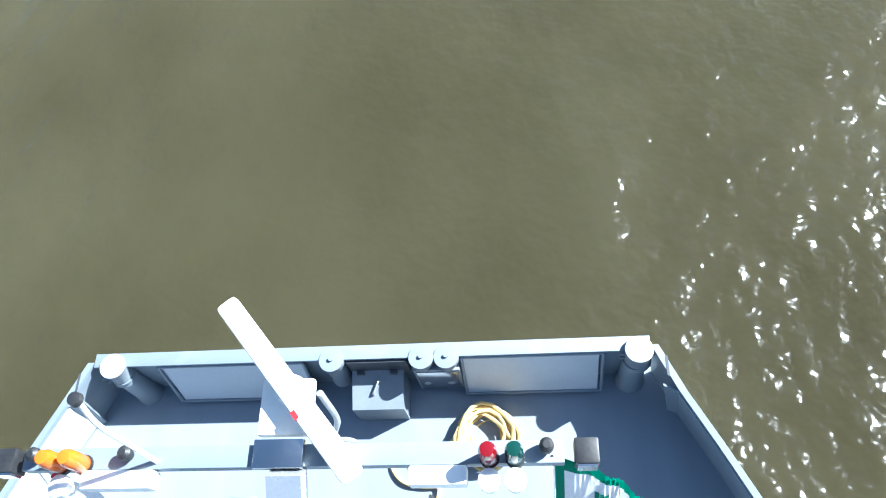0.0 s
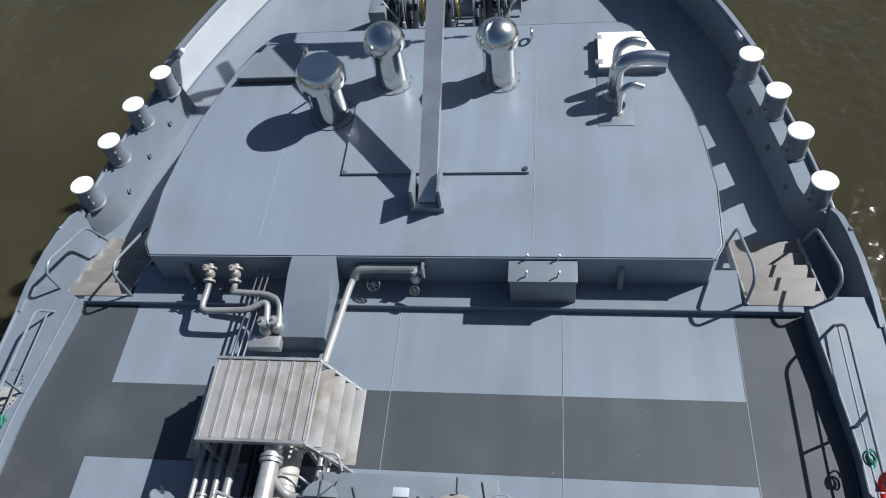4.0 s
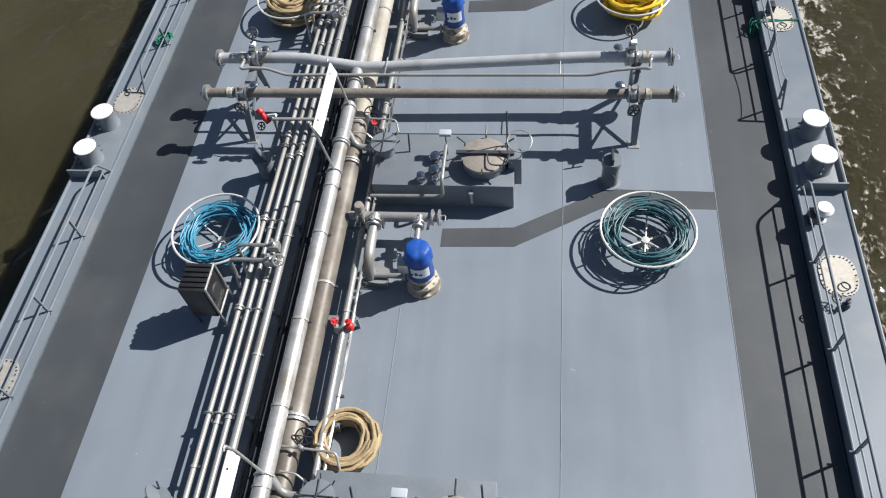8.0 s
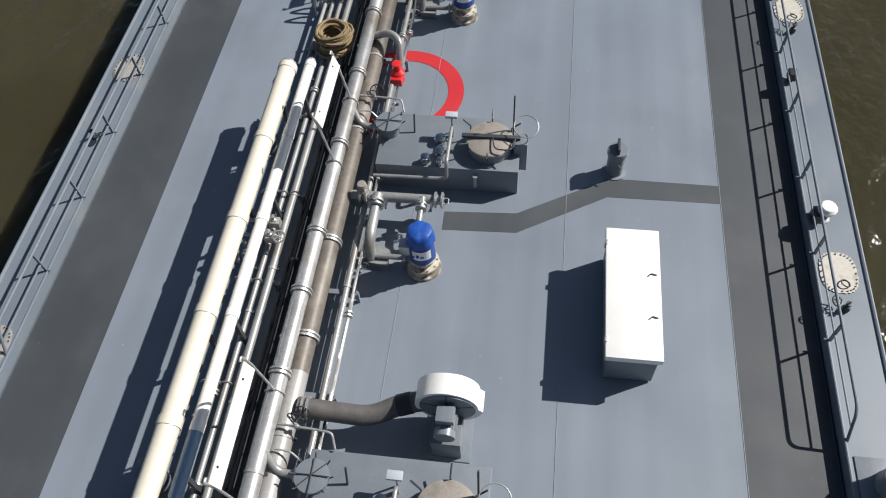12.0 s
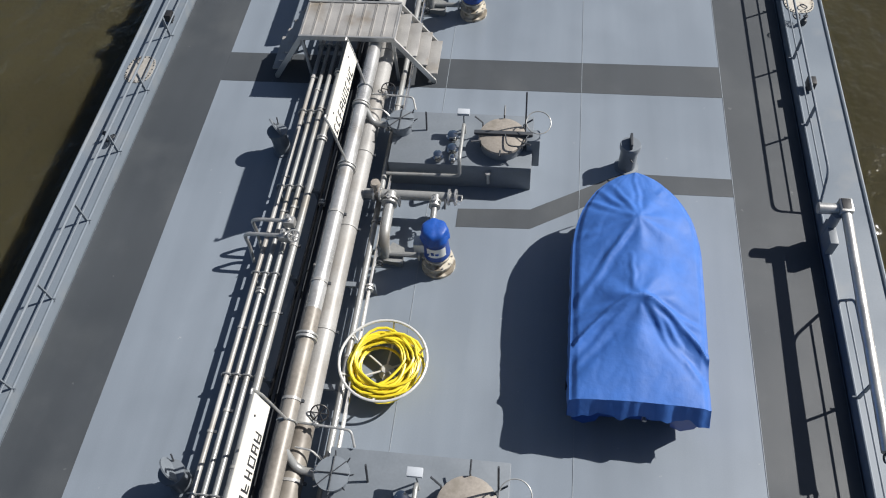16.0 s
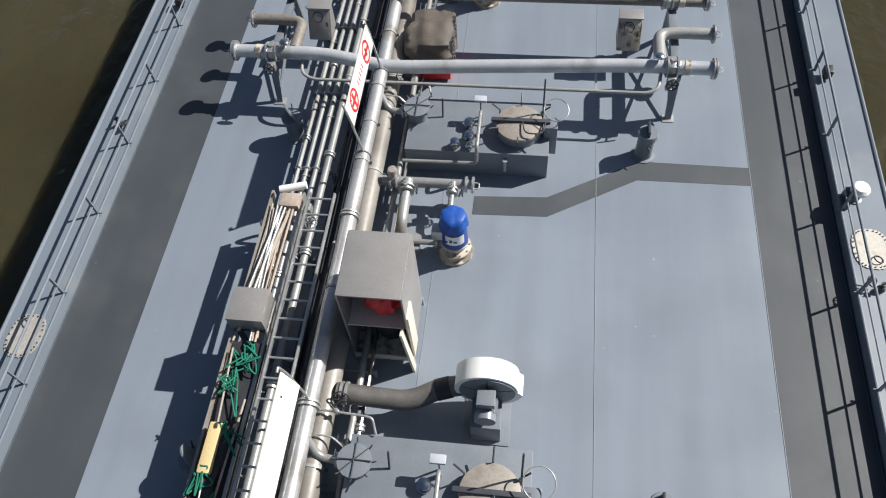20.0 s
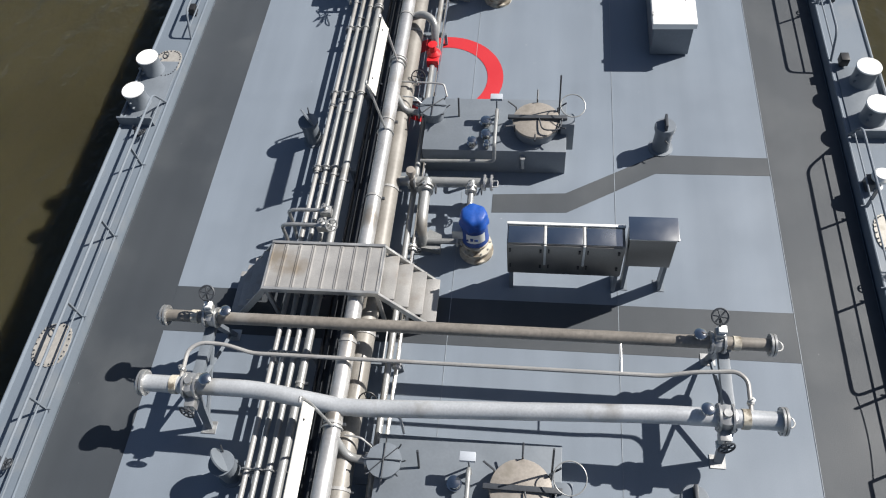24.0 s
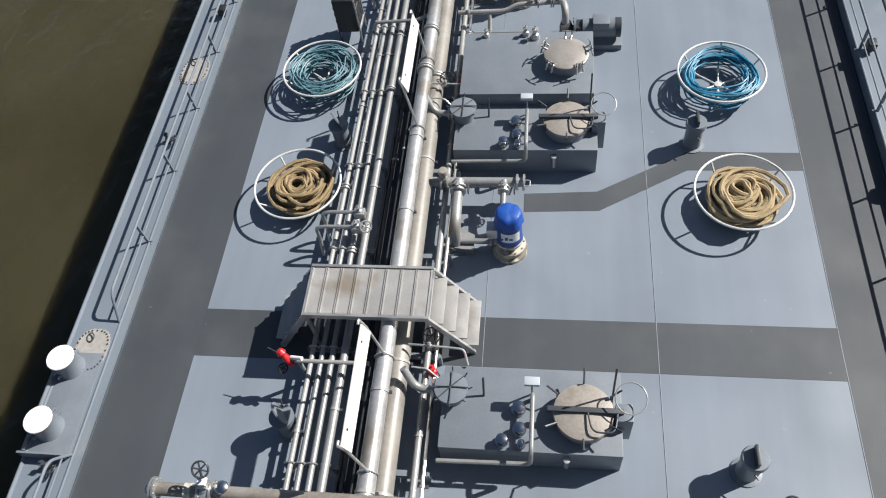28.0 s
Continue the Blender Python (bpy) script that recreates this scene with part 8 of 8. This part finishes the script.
# ---- on the side decks ----
def manhole(at, mat):
    t = thing("manhole_cover", at, "pale beige bolted manhole cover on the side deck", "manhole", "manhole covers")
    bm = M()
    n = 56
    pts = []
    for i in range(n):
        a = 2 * math.pi * i / n
        k = 1 + 0.018 * (1 if i % 2 else -1)
        pts.append((0.27 * k * math.copysign(abs(math.cos(a)) ** 0.75, math.cos(a)), 0.36 * k * math.copysign(abs(math.sin(a)) ** 0.75, math.sin(a))))
    prism(bm, pts, 0, 0.016)
    part("cover", bm, mat, t)
    bm = M()
    for i in range(0, n, 2):
        x, y = pts[i]
        bar(bm, (x * 0.93, y * 0.93, 0.01), (x * 0.93, y * 0.93, 0.03), 0.012, 6)
    tagged(part("cover_bolt", bm, DARK_STEEL, t), kind="stuff")
    part("cover_grip", ring(M(), (0.06, -0.2, 0.04), 0.07, 0.01, 14, 6, (0.3, 0.2, 1)), DARK_STEEL, t)
    return t


BEIGE_LIGHT = material("cover_paint", (0.5, 0.47, 0.41, 1), 0.55, spread=0.1, grain=25, stain=6, bump=0.1, second=(0.36, 0.32, 0.26, 1), second_scale=6)
# darker, more muted beige for the port covers
MUTED_BEIGE = material("muted_cover_paint", (0.33, 0.315, 0.29, 1), 0.6, spread=0.1, grain=25, stain=6, bump=0.1, second=(0.26, 0.24, 0.215, 1), second_scale=5)
mh = manhole((6.26, -11.4, SIDE), BEIGE_LIGHT)
y = -17.3
while y > -88:
    if not -48 < y < -40:   # none beside the davit
        again(mh, (6.26, y, SIDE))
    y -= 5.98
mh = manhole((-6.26, -7.7, SIDE), MUTED_BEIGE)
y = -13.7
while y > -88:
    if not -50 < y < -43:
        again(mh, (-6.26, y, SIDE), 180)
    y -= 6.0


def side_vent(at):
    t = thing("side_vent", at, "white-capped grey air pipe on the side deck", "vent", "side deck vents")
    part("vent_pipe", lathe(M(), (0, 0, 0), [(0.11, 0), (0.11, 0.02), (0.07, 0.03), (0.07, 0.24)], 16), STEEL_PAINT, t)
    part("vent_cap", lathe(M(), (0, 0, 0.2), [(0.07, 0), (0.14, 0.02), (0.145, 0.07), (0.11, 0.12), (0, 0.14)], 22), WHITE, t, "white painted cap")
    part("side_box", box(M(), -0.18, -0.12, 0, -0.08, 0.1, 0.18, 0.01), DARK_STEEL, t)
    return t


sv = side_vent((6.17, -10.35, SIDE))
y = -16.25
while y > -88:
    if not -47.5 < y < -39:
        again(sv, (6.17, y, SIDE))
    y -= 6.0


def side_lamp(at):
    t = thing("deck_lamp", at, "small black lamp box on the side deck", "lamp", "side deck lamps")
    part("lamp_box", box(M(), -0.07, -0.09, 0.06, 0.07, 0.09, 0.22, 0.012), BLACK, t)
    part("lamp_foot", box(M(), -0.04, -0.04, 0, 0.04, 0.04, 0.06), DARK_STEEL, t)
    return t


sl = side_lamp((6.05, -25.2, SIDE))
for y in (-37.6, -49.6, -61.6, -73.4, -11.2):
    again(sl, (6.12, y, SIDE))
    again(sl, (-6.08, y + 1.3, SIDE), 180)


def coaming_valve(at):
    t = thing("drain_valve", at, "small dark scupper valve with handwheel", "valve", "scupper valves")
    part("body", valve(M(), (0, 0, 0.06), 0.055), DARK_STEEL, t)
    part("hand_wheel", wheel(M(), (-0.14, 0.06, 0.14), 0.08, (0.4, -0.2, 1), 0.012), DARK_STEEL, t)
    return t


cv = coaming_valve((6.25, -17.85, SIDE))
y = -23.9
while y > -88:
    if not -48 < y < -40:
        again(cv, (6.25, y, SIDE))
    again(cv, (-6.25, y + 2.4, SIDE), 180)
    y -= 6.0

for s in (-1, 1):
    t = thing("lifebuoy", (s * 6.02, -8.9, 0.56), "red lifebuoy with pale bands hung on the railing", "lifebuoy", "lifebuoys")
    part("ring", ring(M(), (0, 0, 0), 0.29, 0.065, 40, 12, (1, 0, 0.12 * s)), LIFE_RED, t)
    for i in range(4):
        a = math.pi * (0.25 + 0.5 * i)
        part("pale_band", ring(M(), (0, 0.29 * math.cos(a), 0.29 * math.sin(a)), 0.056, 0.014, 16, 6, (0, -math.sin(a), math.cos(a))), FLAG_WHITE, t)
    t = thing("green_line", (s * 5.98, -8.3, 0.34), "short green line tied on the coaming", "rope", "green lines")
    part("line", rope_coil(M(), (0, 0, 0), 0.03, 0.09, 0.12, 0.012, 4, 70 + s, 1.6), GREEN_ROPE, t)
    if s > 0:
        t = thing("hull_rope", (5.9, -11.45, SIDE), "tangled green rope hanging over the coaming", "rope", "side deck ropes")
        rnd = random.Random(41)
        for k in range(5):
            w, h, y = rnd.uniform(0.07, 0.13), rnd.uniform(0.13, 0.19), rnd.uniform(-0.14, 0.08)
            pts = [(-0.06 - 0.05 * math.sin(q) - 0.012 * k, y + w * math.sin(q + 0.5 * k), -0.02 - h * 0.5 + h * 0.52 * math.cos(q)) for q in [2 * math.pi * j / 16 for j in range(16)]]
            part("loop", sweep(M(), pts, 0.012, 6, True), GREEN_ROPE, t)
        part("line", sweep(M(), [(-0.05, 0, 0.0), (0.05, 0.03, 0.05), (0.1, 0.0, 0.3), (0.12, 0.02, 0.04), (0.4, 0.0, 0.02), (0.73, 0.03, 0.02), (0.78, 0.0, -0.1), (0.79, -0.05, -0.34)], 0.012, 6), GREEN_ROPE, t)
        part("line", sweep(M(), [(-0.03, -0.06, 0.02), (0.3, -0.03, 0.03), (0.72, 0.0, 0.025), (0.78, 0.06, -0.2)], 0.01, 6), GREEN_ROPE, t)
        continue
    t = thing("hull_rope", (s * 6.1, -11.9, SIDE), "teal rope heap on the side deck", "rope", "side deck ropes")
    part("coil", rope_coil(M(), (0, 0, 0), 0.05, 0.2, 0.1, 0.014, 6, 80 + s, 1.3), GREEN_ROPE, t)


# ---- foam along the hull ----
def foam_sheet(side, x0, x1, y0, y1, mat):
    """A skin of froth on the water beside the hull."""
    bm = M()
    n = 40
    rows = [[bm.verts.new((side * x, y0 + (y1 - y0) * i / n, WATER_Z + 0.02 + 0.012 * math.sin(1.7 * i + x))) for x in (x0, x0 + 1.2, x0 + 2.6, x1)] for i in range(n + 1)]
    for p, q in zip(rows, rows[1:]):
        for j in range(3):
            bm.faces.new((p[j], p[j + 1], q[j + 1], q[j]))
    ob = new("wake_foam", mesh_of(bm, "wake_foam", mat))
    tagged(ob, "white lacy foam drifting on the water along the hull", "foam", kind="stuff")
    ON_BOARD.append(ob)


foam_sheet(1, 6.4, 13.0, -3.0, -60.0, FOAM_STARBOARD)
foam_sheet(-1, 6.4, 11.0, -4.0, -94.0, FOAM_PORT)


def motions():
    """The barge and all that is on it go ahead together; the flags swing."""
    for ob in ON_BOARD:
        base = ob.matrix_basis.copy()
        walk(ob, [(t, Matrix.Translation((drift(t), sailed(t), 0)) @ base) for t in (0, 7, 14, 21, 28)])
    for ob, rows in SWING:
        walk(ob, [(t, pose(*at, 0, angle, 0)) for t, at, angle in rows])


motions()
